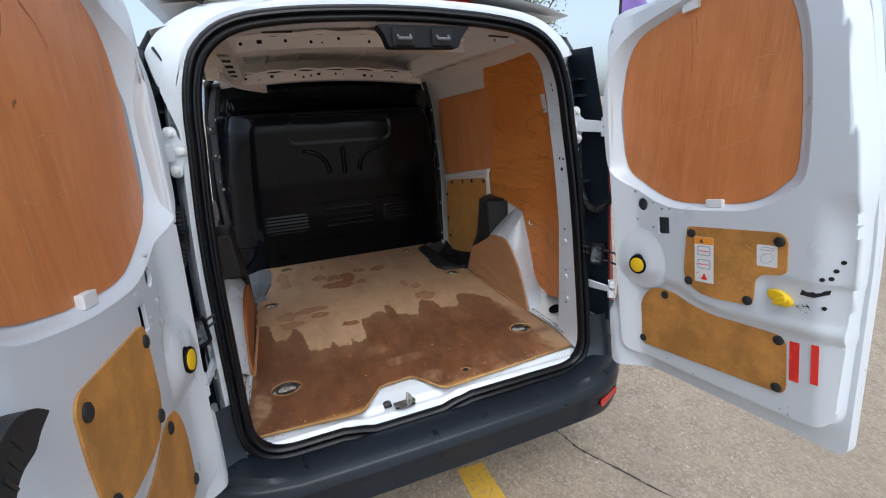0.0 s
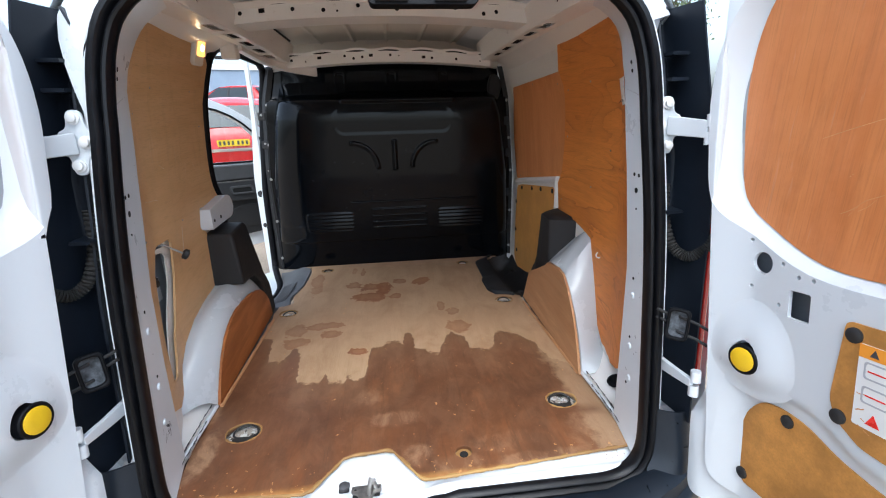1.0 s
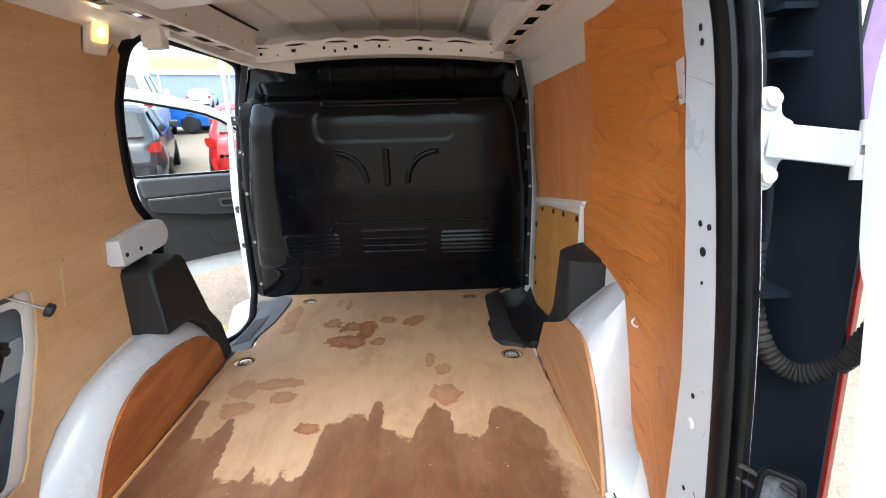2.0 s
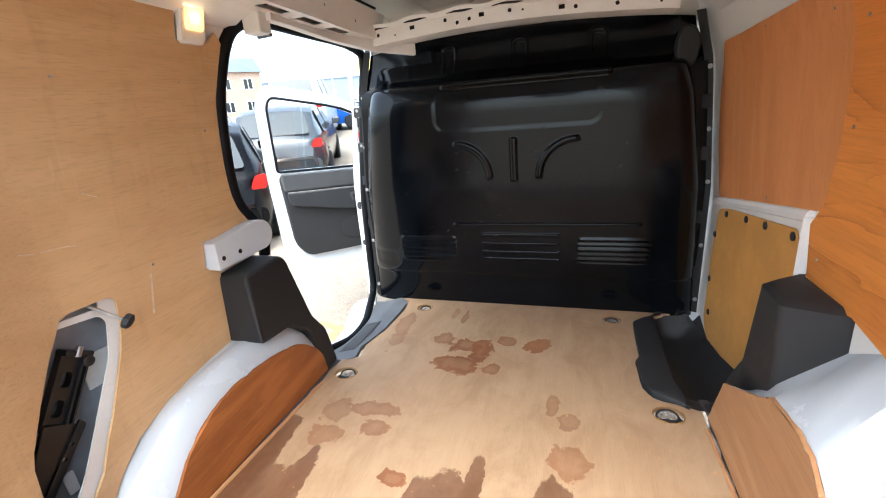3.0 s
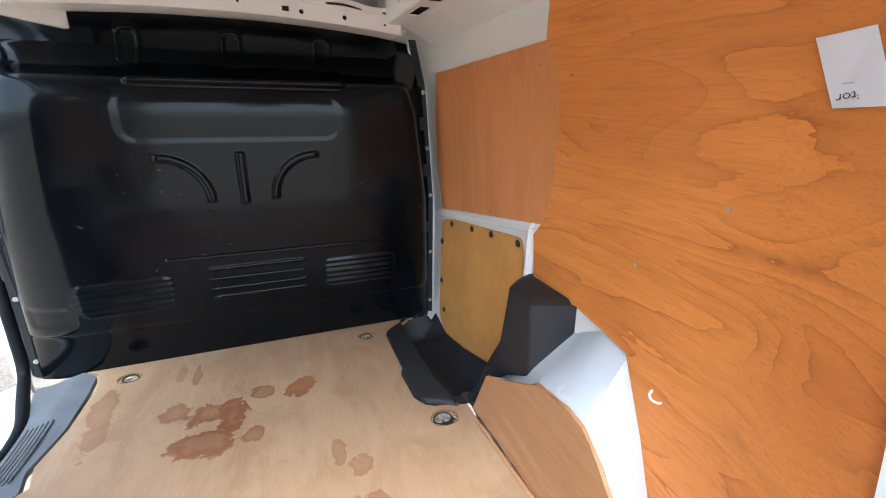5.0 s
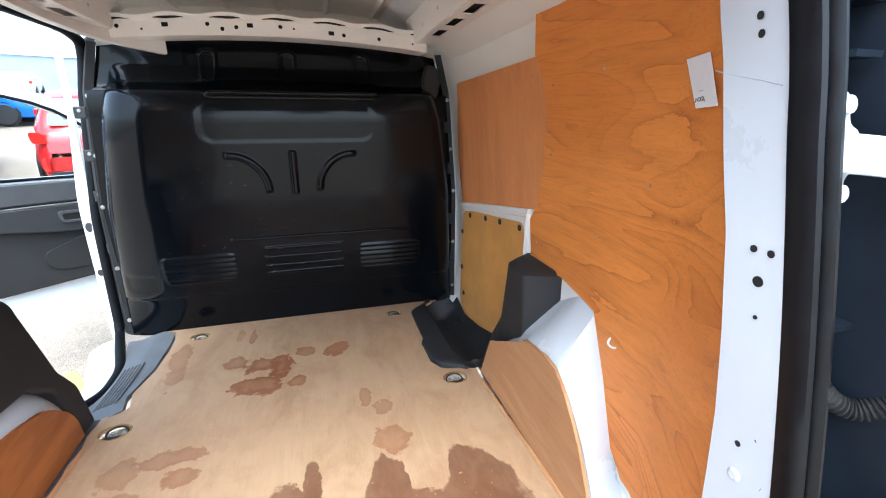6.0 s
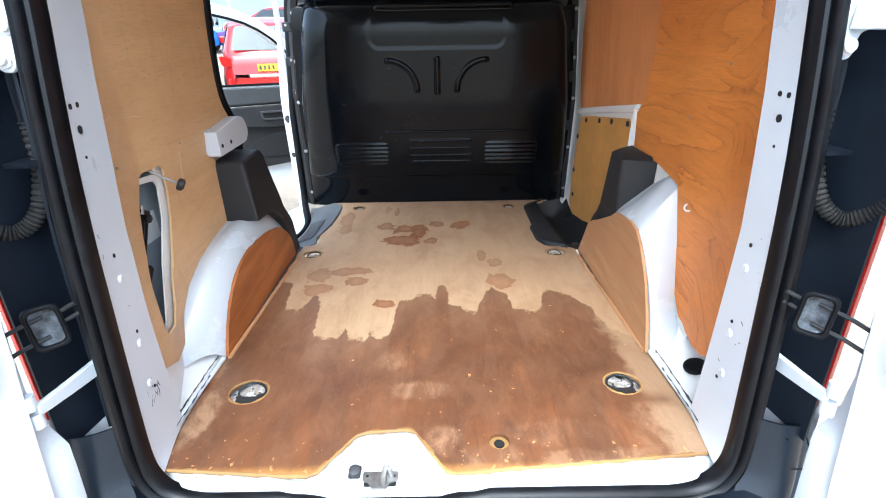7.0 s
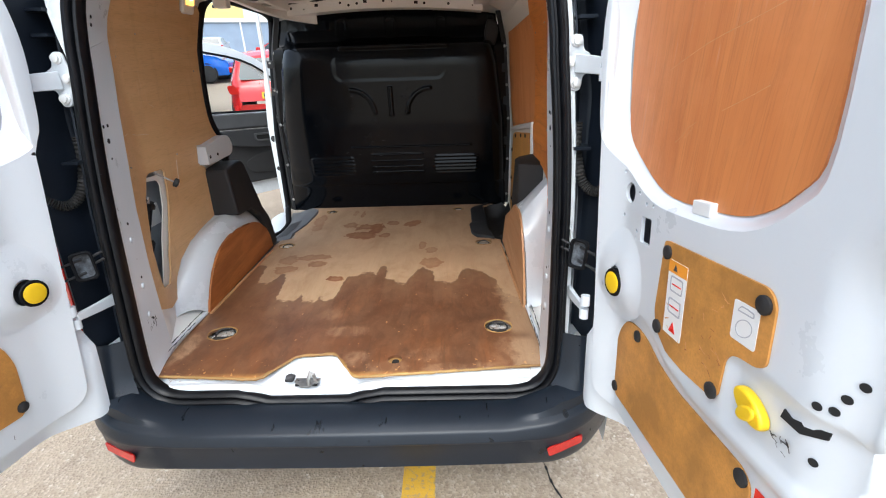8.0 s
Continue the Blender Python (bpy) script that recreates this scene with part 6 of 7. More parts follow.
reel_cover("belt_cover", [(0.80, 0.875), (0.815, 1.09), (0.98, 1.102), (1.01, 1.07), (1.06, 0.85), (1.13, 0.76), (1.17, 0.60), (1.09, 0.60), (1.03, 0.80), (0.94, 0.865)], 0.635, 0.765, -1, "black moulded plastic belt reel cover")
layers = [(1.083, [(0.775, 0.860), (0.752, 0.826), (0.672, 0.866), (0.676, 0.950), (0.722, 0.985), (0.775, 1.02)]), (1.070, [(0.790, 0.840), (0.764, 0.806), (0.656, 0.848), (0.660, 0.962), (0.710, 1.002), (0.775, 1.04)]),
          (0.86, [(0.790, 0.836), (0.768, 0.800), (0.664, 0.842), (0.655, 0.985), (0.70, 1.05), (0.775, 1.08)]), (0.76, [(0.775, 0.96), (0.745, 0.955), (0.72, 0.98), (0.672, 1.03), (0.658, 1.075), (0.775, 1.11)]), (0.60, [(0.775, 1.03), (0.75, 1.04), (0.72, 1.05), (0.652, 1.07), (0.640, 1.13), (0.775, 1.15)])]
rounded = [(z, fillet(loop, [0, 0.008, 0.012, 0.012, 0.02, 0], 3)) for z, loop in layers]
nl = len(rounded[0][1])
bm = grid(lambda s, t: (lambda i, j: (rounded[j][1][i][0], rounded[j][1][i][1], rounded[j][0]))(round(s * nl) % nl, round(t * 4)), nl, 5, loop_u=True)
bm.faces.new([v for v in bm.verts if abs(v.co.z - 1.083) < 1e-6])
part("belt_cover", bm, trim_black, van, "black moulded plastic belt reel cover", sharp=45)

# side step and its grooves
STEP = fillet([(-0.55, 1.70), (-0.545, 1.60), (-0.55, 1.42), (-0.585, 1.26), (-0.57, 1.185), (-0.65, 1.14), (-0.75, 1.14), (-0.725, 1.27), (-0.690, 1.35), (-0.680, 1.43), (-0.692, 1.53), (-0.725, 1.65), (-0.745, 1.745), (-0.60, 1.745)], 0.012)
bm = slab(STEP, (), 0.585, 0.604)
cut_up(bm, 0, [-0.62, -0.64, -0.66, -0.70, -0.74])
step_drop = lambda x: bend([(-0.80, 0.034), (-0.70, 0.030), (-0.64, 0.012), (-0.60, 0.0)], x)
moved(bm, lambda x, y, z: (x, y, z - step_drop(x)))
step = part("side_step", bm, mat_grey, van, "grey grooved plastic side step", bevel=0.004)
for i in range(6):
    run = [(-0.612 - 0.013 * i + 0.012 * math.sin((y - 1.24) * 8), y) for y in (1.24, 1.29, 1.34, 1.39, 1.44, 1.48)]
    part("step_rib", tube([(x, y, 0.604 - step_drop(x) + 0.0012) for x, y in run], 0.0036, 6), mat_grey, step)
# tray in the other front corner
def tray(s_, t):
    """Flat rim, a deep well and a far side that sweeps up to the hardboard."""
    y = 1.105 + 0.625 * s_
    rim_x = bend([(1.105, 0.585), (1.135, 0.535), (1.16, 0.492), (1.20, 0.470), (1.335, 0.459), (1.37, 0.476), (1.50, 0.477), (1.63, 0.480), (1.66, 0.505), (1.73, 0.60)], y)
    deep = ease((y - 1.14) / 0.12) * ease((1.735 - y) / 0.05)
    edge = bend([(1.105, 0.70), (1.20, 0.650), (1.42, 0.590), (1.60, 0.560), (1.73, 0.60)], y)
    row = [(rim_x, 0.590), (rim_x + 0.002, 0.610), (rim_x + 0.010, 0.614), (0.562 + 0.02 * (1 - deep), 0.614), (0.574, 0.606 - 0.02 * deep), (0.586, 0.606 - 0.075 * deep), (0.612, 0.600 - 0.092 * deep), (0.672, 0.604 - 0.092 * deep), (0.700, 0.615 - 0.070 * deep), (0.726, edge - 0.02), (0.748, edge + 0.012)]
    x, z = row[round(t * 10)]
    return (x, y, z)


part("corner_tray", grid(tray, 48, 11), trim_black, van, "black moulded plastic corner tray", sharp=50)

# ---- small things on the walls ----
lampbody = slab(fillet(rect(0.805, 1.708, 0.882, 1.810), 0.014), (), 0, 0.016)
moved(lampbody, lambda y, z, w: (-(wall_x(y, z) - 0.004 - w), y, z))
lamp = tagged(part("load_lamp", lampbody, inner_white, None, "", bevel=0.004), "lit interior lamp in a pale housing on the wall", "lamp")
glow = slab(fillet(rect(0.818, 1.738, 0.870, 1.790), 0.008), (), 0, 0.008)
moved(glow, lambda y, z, w: (-(wall_x(y, z) - 0.0201 - w), y, z))
part("lens", glow, lamp_glow, lamp, "glowing amber lens", bevel=0.002)
hot = slab(oval(0.842, 1.764, 0.010, None, 12), (), 0, 0.003)
moved(hot, lambda y, z, w: (-(wall_x(y, z) - 0.0282 - w), y, z))
part("bulb", hot, lamp_hot, lamp)

def on_card(a, b_, w):
    """Card axes, laid on the wall: a across, b up."""
    y, z = 0.340 - a * 0.96 + b_ * 0.44, 1.540 + b_ * 0.90 + a * 0.05
    return (wall_x(y, z) - 0.0105 - w, y, z)


card = tagged(part("visitor_card", moved(slab(rect(0, 0, 0.066, 0.082), (), 0, 0.0008), on_card), paper_white), "white printed visitor card stuck on the plywood", "card")
for i in range(6):
    part("print_line", moved(slab(rect(0.006, 0.026 + 0.0066 * i, 0.060 - 0.009 * (i % 3), 0.0275 + 0.0066 * i), (), 0.0009, 0.0012), on_card), grey_print, card)
fc = bpy.data.curves.new("word", "FONT")
fc.body, fc.size, fc.extrude = "Visitor", 0.0135, 0.0002
fc.align_x = "CENTER"
word = new("word", fc)
word.data.materials.append(ink)
wx, wy, wz = on_card(0.033, 0.018, 0.0014)
word.matrix_world = axes_matrix((wx, wy, wz), (0.0, 0.96, -0.05), (0, -0.44, -0.90), (-1, 0, 0))
word.parent = card

wire = tube(smooth_line([(-0.640, 0.588, 1.842), (-0.640, 0.583, 1.806), (-0.645, 0.622, 1.790), (-0.645, 0.690, 1.804), (-0.640, 0.727, 1.832)], 6), 0.0018, 6)
part("loose_wire", wire, grey_print, van, "thin grey wire hanging in a loop")
rl = random.Random(9)
for run in ([(0.27, 1.322), (0.31, 1.323), (0.353, 1.316), (0.385, 1.308)], [(0.395, 1.307), (0.433, 1.305), (0.461, 1.300)], [(0.50, 1.40), (0.53, 1.385)], [(0.36, 1.42), (0.365, 1.405)], [(0.77, 1.37), (0.785, 1.355)]):
    bm = bmesh.new()
    row = [(bm.verts.new((-(wall_x(y, z) - 0.0075), y, z - rl.uniform(0.0004, 0.0013))), bm.verts.new((-(wall_x(y, z) - 0.0075), y, z + rl.uniform(0.0004, 0.0013)))) for y, z in smooth_line(run, 5)]
    for (a, b_), (c, d) in zip(row, row[1:]):
        bm.faces.new((a, c, d, b_))
    part("scratch", bm, chalk, left_panel)

hook = tube(smooth_line([(0.744, 0.536, 1.022), (0.734, 0.539, 1.014), (0.730, 0.535, 1.006), (0.732, 0.527, 1.002), (0.735, 0.519, 1.003), (0.737, 0.513, 1.008)], 5), 0.0026, 8)
tagged(part("wall_hook", hook, sticker_white), "small white hook on the orange plywood", "hook")

# scissor jack in its recess
jack = thing("scissor_jack", (-0.79, 0.38, 0.72), "black steel scissor jack stowed upright in the wall recess", "jack")
AXIS = Vector((0.0, 0.53, 0.85)).normalized()
jm = axes_matrix((-0.795, 0.346, 0.930), (0, AXIS.z, -AXIS.y), tuple(AXIS), (1, 0, 0))
chan = slab(fillet([(-0.030, -0.005), (0.030, -0.005), (0.030, 0.155), (-0.030, 0.155)], 0.006), [fillet(rect(-0.020, 0.025, 0.0, 0.060), 0.009), fillet(rect(-0.018, 0.085, 0.002, 0.118), 0.009)], 0, 0.020)
part("arm", moved(chan, jm), jack_black, jack, bevel=0.003)
for u in (0.008, 0.020):
    part("arm_flange", moved(box(u, -0.01, 0.018, u + 0.004, 0.150, 0.030), jm), jack_black, jack, bevel=0.001)
part("arm", moved(slab(fillet([(-0.026, -0.175), (0.006, -0.175), (0.030, 0.012), (-0.034, 0.012)], 0.006), (), 0.018, 0.030), jm), jack_black, jack, bevel=0.003)
part("gear_arm", moved(slab(fillet([(0.002, -0.13), (0.020, -0.135), (0.046, 0.01), (0.030, 0.02)], 0.006), [oval(0.026, -0.03, 0.005, None, 8), oval(0.020, -0.06, 0.005, None, 8)], 0.030, 0.036), jm), jack_black, jack, bevel=0.001)
part("saddle", moved(box(-0.030, 0.150, -0.004, 0.028, 0.164, 0.032), jm), jack_black, jack, bevel=0.004)
part("screw", moved(tube([(-0.004, 0.150, 0.028), (-0.004, 0.172, 0.028)], 0.007, 12), jm), steel, jack)
part("pivot", moved(lathe([(0.012, 0.02), (0.012, 0.036), (0.008, 0.039)], 14, Matrix.Translation((0.018, 0.142, 0.0))), jm), jack_black, jack)
part("base", moved(box(-0.036, -0.195, -0.006, 0.020, -0.172, 0.030), jm), jack_black, jack, bevel=0.004)
part("cavity_plate", box(-0.806, 0.440, 0.955, -0.800, 0.520, 1.035), inner_white, van, "pale plate inside the recess", bevel=0.002)
part("cavity_tag", moved(slab(fillet(rect(0.330, 0.762, 0.352, 0.816), 0.006), (), 0, 0.003), lambda y, z, w: (-0.796 + w, y, z)), sticker_white, van)
part("chalk_mark", moved(slab([(0.588, 1.082), (0.5935, 1.081), (0.6105, 1.180), (0.6055, 1.181)], (), 0.0, 0.0004), lambda y, z, w: (-(wall_x(y, z) - 0.0072 - w), y, z)), chalk, left_panel, "faint white chalk mark")
bolt = thing("jack_bolt", (-0.70, 0.50, 1.10), "steel bolt with a black star knob at the jack recess", "bolt")
part("rod", tube([(-0.735, 0.455, 1.166), (-0.686, 0.490, 1.118)], 0.0035, 8), steel, bolt)
part("knob", lathe([(0.012, 0), (0.017, 0.003), (0.017, 0.014), (0.010, 0.018)], 8, towards((-0.690, 0.487, 1.121), (0.75, 0.36, -0.5))), trim_black, bolt)
for y, z in ((0.262, 1.225), (0.86, 1.50), (0.50, 1.62), (0.62, 1.20), (0.80, 1.62), (0.36, 1.55)):
    part("screw", lathe([(0.0036, 0), (0.003, 0.002)], 8, towards((-(wall_x(y, z) - 0.007), y, z), (1, 0, 0))), steel, left_panel)
for y, z in ((0.85, 1.60), (0.62, 1.62), (0.86, 1.42), (0.62, 1.25), (0.94, 1.14), (0.45, 1.40)):
    part("screw", lathe([(0.0036, 0), (0.003, 0.002)], 8, towards((wall_x(y, z) - 0.008, y, z), (-1, 0, 0))), steel, right_panel)
for y, z in ((0.97, 1.63), (1.30, 1.645), (1.60, 1.60), (1.65, 1.35), (1.60, 1.15), (1.25, 1.21)):
    part("screw", lathe([(0.0036, 0), (0.003, 0.002)], 8, towards((wall_x(y, z), y, z), (-1, 0, 0))), steel, front_panel)

# ---- front passenger door, standing open ----
hx, hy = Vector((-0.88, 2.97)), Vector((-1.66, 2.235))
along = (hy - hx).normalized()
dm = axes_matrix((hx.x, hx.y, 0.0), (along.x, along.y, 0), (0, 0, 1), (along.y * -1, along.x, 0))
DW = (hy - hx).length
door_line = fillet([(0.0, 0.52), (DW - 0.05, 0.50), (DW, 0.66), (DW + 0.02, 1.20), (DW + 0.01, 1.62), (DW - 0.04, 1.735), (0.45, 1.62), (-0.05, 1.15)], [0.03, 0.05, 0.1, 0.1, 0.1, 0.06, 0.3, 0.1])
glass_line = fillet([(0.10, 1.17), (DW - 0.045, 1.20), (DW - 0.05, 1.60), (DW - 0.08, 1.655), (0.46, 1.55)], [0.02, 0.02, 0.03, 0.03, 0.2])
fd = part("front_door", moved(slab(door_line, [glass_line], -0.05, 0.05), dm), white_paint, van, "white front passenger door standing open", bevel=0.012, segments=3)
gl = part("window_pane", moved(slab(glass_line, (), -0.002, 0.002), dm), pane_glass, fd, "clear door window")
gl.visible_shadow = False
ws = 1 if (dm @ Vector((0.5, 1, 1)) - dm @ Vector((0.5, 1, 0))).dot(Vector((1, -1, 0))) > 0 else -1
part("window_channel", moved(tube([(u, v, 0.05 * ws) for u, v in glass_line + glass_line[:1]], 0.008, 8), dm), rubber, fd)
trim_line = fillet([(0.04, 0.62), (DW - 0.14, 0.62), (DW - 0.07, 0.72), (DW - 0.04, 1.185), (0.05, 1.15)], 0.05)
bm = slab(trim_line, (), 0.05 * ws, 0.085 * ws)
part("door_trim", moved(bm, dm), trim_black, fd, "dark grey moulded door trim", bevel=0.012, segments=3)
bm = slab(fillet([(0.04, 1.045), (DW - 0.06, 1.075), (DW - 0.05, 1.19), (0.05, 1.155)], 0.02), (), 0.085 * ws, 0.110 * ws)
part("trim_ledge", moved(bm, dm), trim_grey, fd, "grey upper trim", bevel=0.016, segments=3)
bm = slab(fillet([(0.06, 0.93), (0.30, 0.89), (0.60, 0.905), (0.80, 0.945), (DW - 0.085, 0.985), (DW - 0.075, 1.062), (0.06, 1.030)], [0.02, 0.1, 0.1, 0.1, 0.03, 0.01, 0.01]), (), 0.085 * ws, 0.118 * ws)
part("trim_band", moved(bm, dm), trim_dark, fd, "dark grey middle trim", bevel=0.014, segments=3)
part("trim_line", moved(tube(smooth_line([(0.06, 1.037, 0.112 * ws), (0.55, 1.053, 0.113 * ws), (DW - 0.08, 1.068, 0.110 * ws)], 6), 0.004, 8), dm), steel, fd, "thin silver trim line")
pocket = slab(fillet([(0.30, 0.665), (0.66, 0.70), (0.70, 0.80), (0.52, 0.862), (0.28, 0.855)], 0.05), (), 0.085 * ws, 0.092 * ws)
part("door_pocket", moved(pocket, dm), trim_black, fd, "black door pocket", bevel=0.003)
hd = slab(fillet([(0.40, 0.945), (0.585, 0.955), (0.60, 1.018), (0.42, 1.010)], 0.022), [fillet([(0.425, 0.957), (0.575, 0.967), (0.583, 1.003), (0.437, 0.997)], 0.014)], 0.110 * ws, 0.130 * ws)
part("pull_handle", moved(hd, dm), trim_grey, fd, "silver-rimmed door pull", bevel=0.004)
part("pull_recess", moved(slab(fillet([(0.425, 0.957), (0.575, 0.967), (0.583, 1.003), (0.437, 0.997)], 0.014), (), 0.1185 * ws, 0.1195 * ws), dm), void_shade, fd)
mirror = slab(fillet(rect(0.02, 1.16, 0.22, 1.34), 0.04), (), -0.20 * ws, -0.08 * ws)
part("wing_mirror", moved(mirror, dm), trim_black, fd, "black wing mirror", bevel=0.02, segments=3)

# cab: plain closed front of the van, behind the bulkhead
cab = bmesh.new()
grid(lambda s, t: ((2 * s - 1) * bend([(0, 0.80), (0.45, 0.86), (0.6, 0.78), (1, 0.60)], t), bend([(0, 4.05), (0.25, 4.10), (0.45, 3.85), (0.6, 3.15), (1, 2.45)], t), bend([(0, 0.30), (0.25, 0.70), (0.45, 1.05), (0.6, 1.22), (1, 1.92)], t)), 12, 24, cab)
part("cab_front", cab, white_paint, van, "white van bonnet and windscreen surround")
screen = grid(lambda s, t: ((2 * s - 1) * (0.70 - 0.14 * t), bend([(0, 3.075), (1, 2.500)], t) + 0.012, bend([(0, 1.30), (1, 1.87)], t) + 0.012), 8, 6, thick=0.006)
part("windscreen", screen, dark_glass, van, "dark windscreen")
part("side_window", moved(slab(fillet([(1.98, 1.18), (2.82, 1.12), (2.45, 1.62), (2.02, 1.70)], 0.05), (), 0, 0.006), lambda y, z, w: (bend([(1.12, 0.888), (1.30, 0.872), (1.52, 0.838), (1.70, 0.795)], z) + w, y, z)), dark_glass, van, "dark cab window")

def wheel(parent, x, y, z, r, w, sgn):
    t = part("wheel", lathe([(r * 0.62, -w / 2), (r * 0.92, -w / 2), (r, -w * 0.3), (r, w * 0.3), (r * 0.92, w / 2), (r * 0.62, w / 2)], 28, towards((x, y, z), (sgn, 0, 0))), tyre_rubber, parent, "black tyre on an alloy rim")
    rim = lathe([(r * 0.63, w * 0.35), (r * 0.60, w * 0.50), (r * 0.54, w * 0.40), (r * 0.2, w * 0.30), (r * 0.15, w * 0.46), (r * 0.02, w * 0.47)], 24, towards((x, y, z), (sgn, 0, 0)))
    for k in range(5):
        a = 2 * math.pi * k / 5
        sp = box(-0.022, r * 0.12, w * 0.33, 0.022, r * 0.58, w * 0.46)
        moved(sp, towards((x, y, z), (sgn, 0, 0)) @ Matrix.Rotation(a, 4, "Z"))
        joined(rim, sp)
    part("rim", rim, alloy, t)


for sx in (1, -1):
    wheel(van, sx * 0.78, 0.72, 0.31, 0.31, 0.19, sx)
    wheel(van, sx * 0.78, 3.35, 0.31, 0.31, 0.19, sx)

# ---- outside ----
RISE = 0.074


def yard_z(y):
    """The yard climbs gently ahead of the van, then runs level."""
    return RISE * max(0.0, min(y, 34.0) - 2.9)


ROWS = [-200, -20, 2.9, 34, 60, 300]
ground = grid(lambda s, t: ((2 * s - 1) * 300, ROWS[round(t * 5)], yard_z(ROWS[round(t * 5)])), 5, 6)
tagged(part("ground", ground, concrete), "exposed aggregate concrete yard, damp in places", "ground", kind="structure")
tagged(part("painted_line", slab([(0.135, -0.6), (0.265, -0.6), (0.262, 0.175), (0.135, 0.185)], (), 0.0, 0.003), yellow_line), "worn yellow painted bay line on the concrete", "road marking", "yellow markings")
crack_pts = [(0.66, 0.30), (0.70, 0.17), (0.72, 0.05), (0.80, -0.12), (0.87, -0.28), (0.97, -0.45), (1.10, -0.75), (1.2, -1.1)]
bm = bmesh.new()
rnd = random.Random(3)
cp = smooth_line(crack_pts, 6)
for (a, b_) in zip(cp, cp[1:]):
    w = rnd.uniform(0.0012, 0.0055)
    vs = [bm.verts.new((a[0] - w, a[1], 0.002)), bm.verts.new((a[0] + w, a[1], 0.002)), bm.verts.new((b_[0] + w, b_[1], 0.002)), bm.verts.new((b_[0] - w, b_[1], 0.002))]
    bm.faces.new(vs)
tagged(part("slab_joint", bm, void_shade), "dark cracked joint in the concrete", "joint", kind="structure")


def painted_word(txt, x, y, size, turn, material):
    c = bpy.data.curves.new("painted_letters", "FONT")
    c.body, c.size, c.extrude = txt, size, 0.002
    c.materials.append(material)
    ob = new("painted_letters", c)
    ob.matrix_world = pose(x, y, 0.003, 0, 0, turn)
    return tagged(ob, "worn yellow letters painted on the concrete", "road marking", "yellow markings")


painted_word("R", -1.39, 2.63, 0.55, 215, white_line)


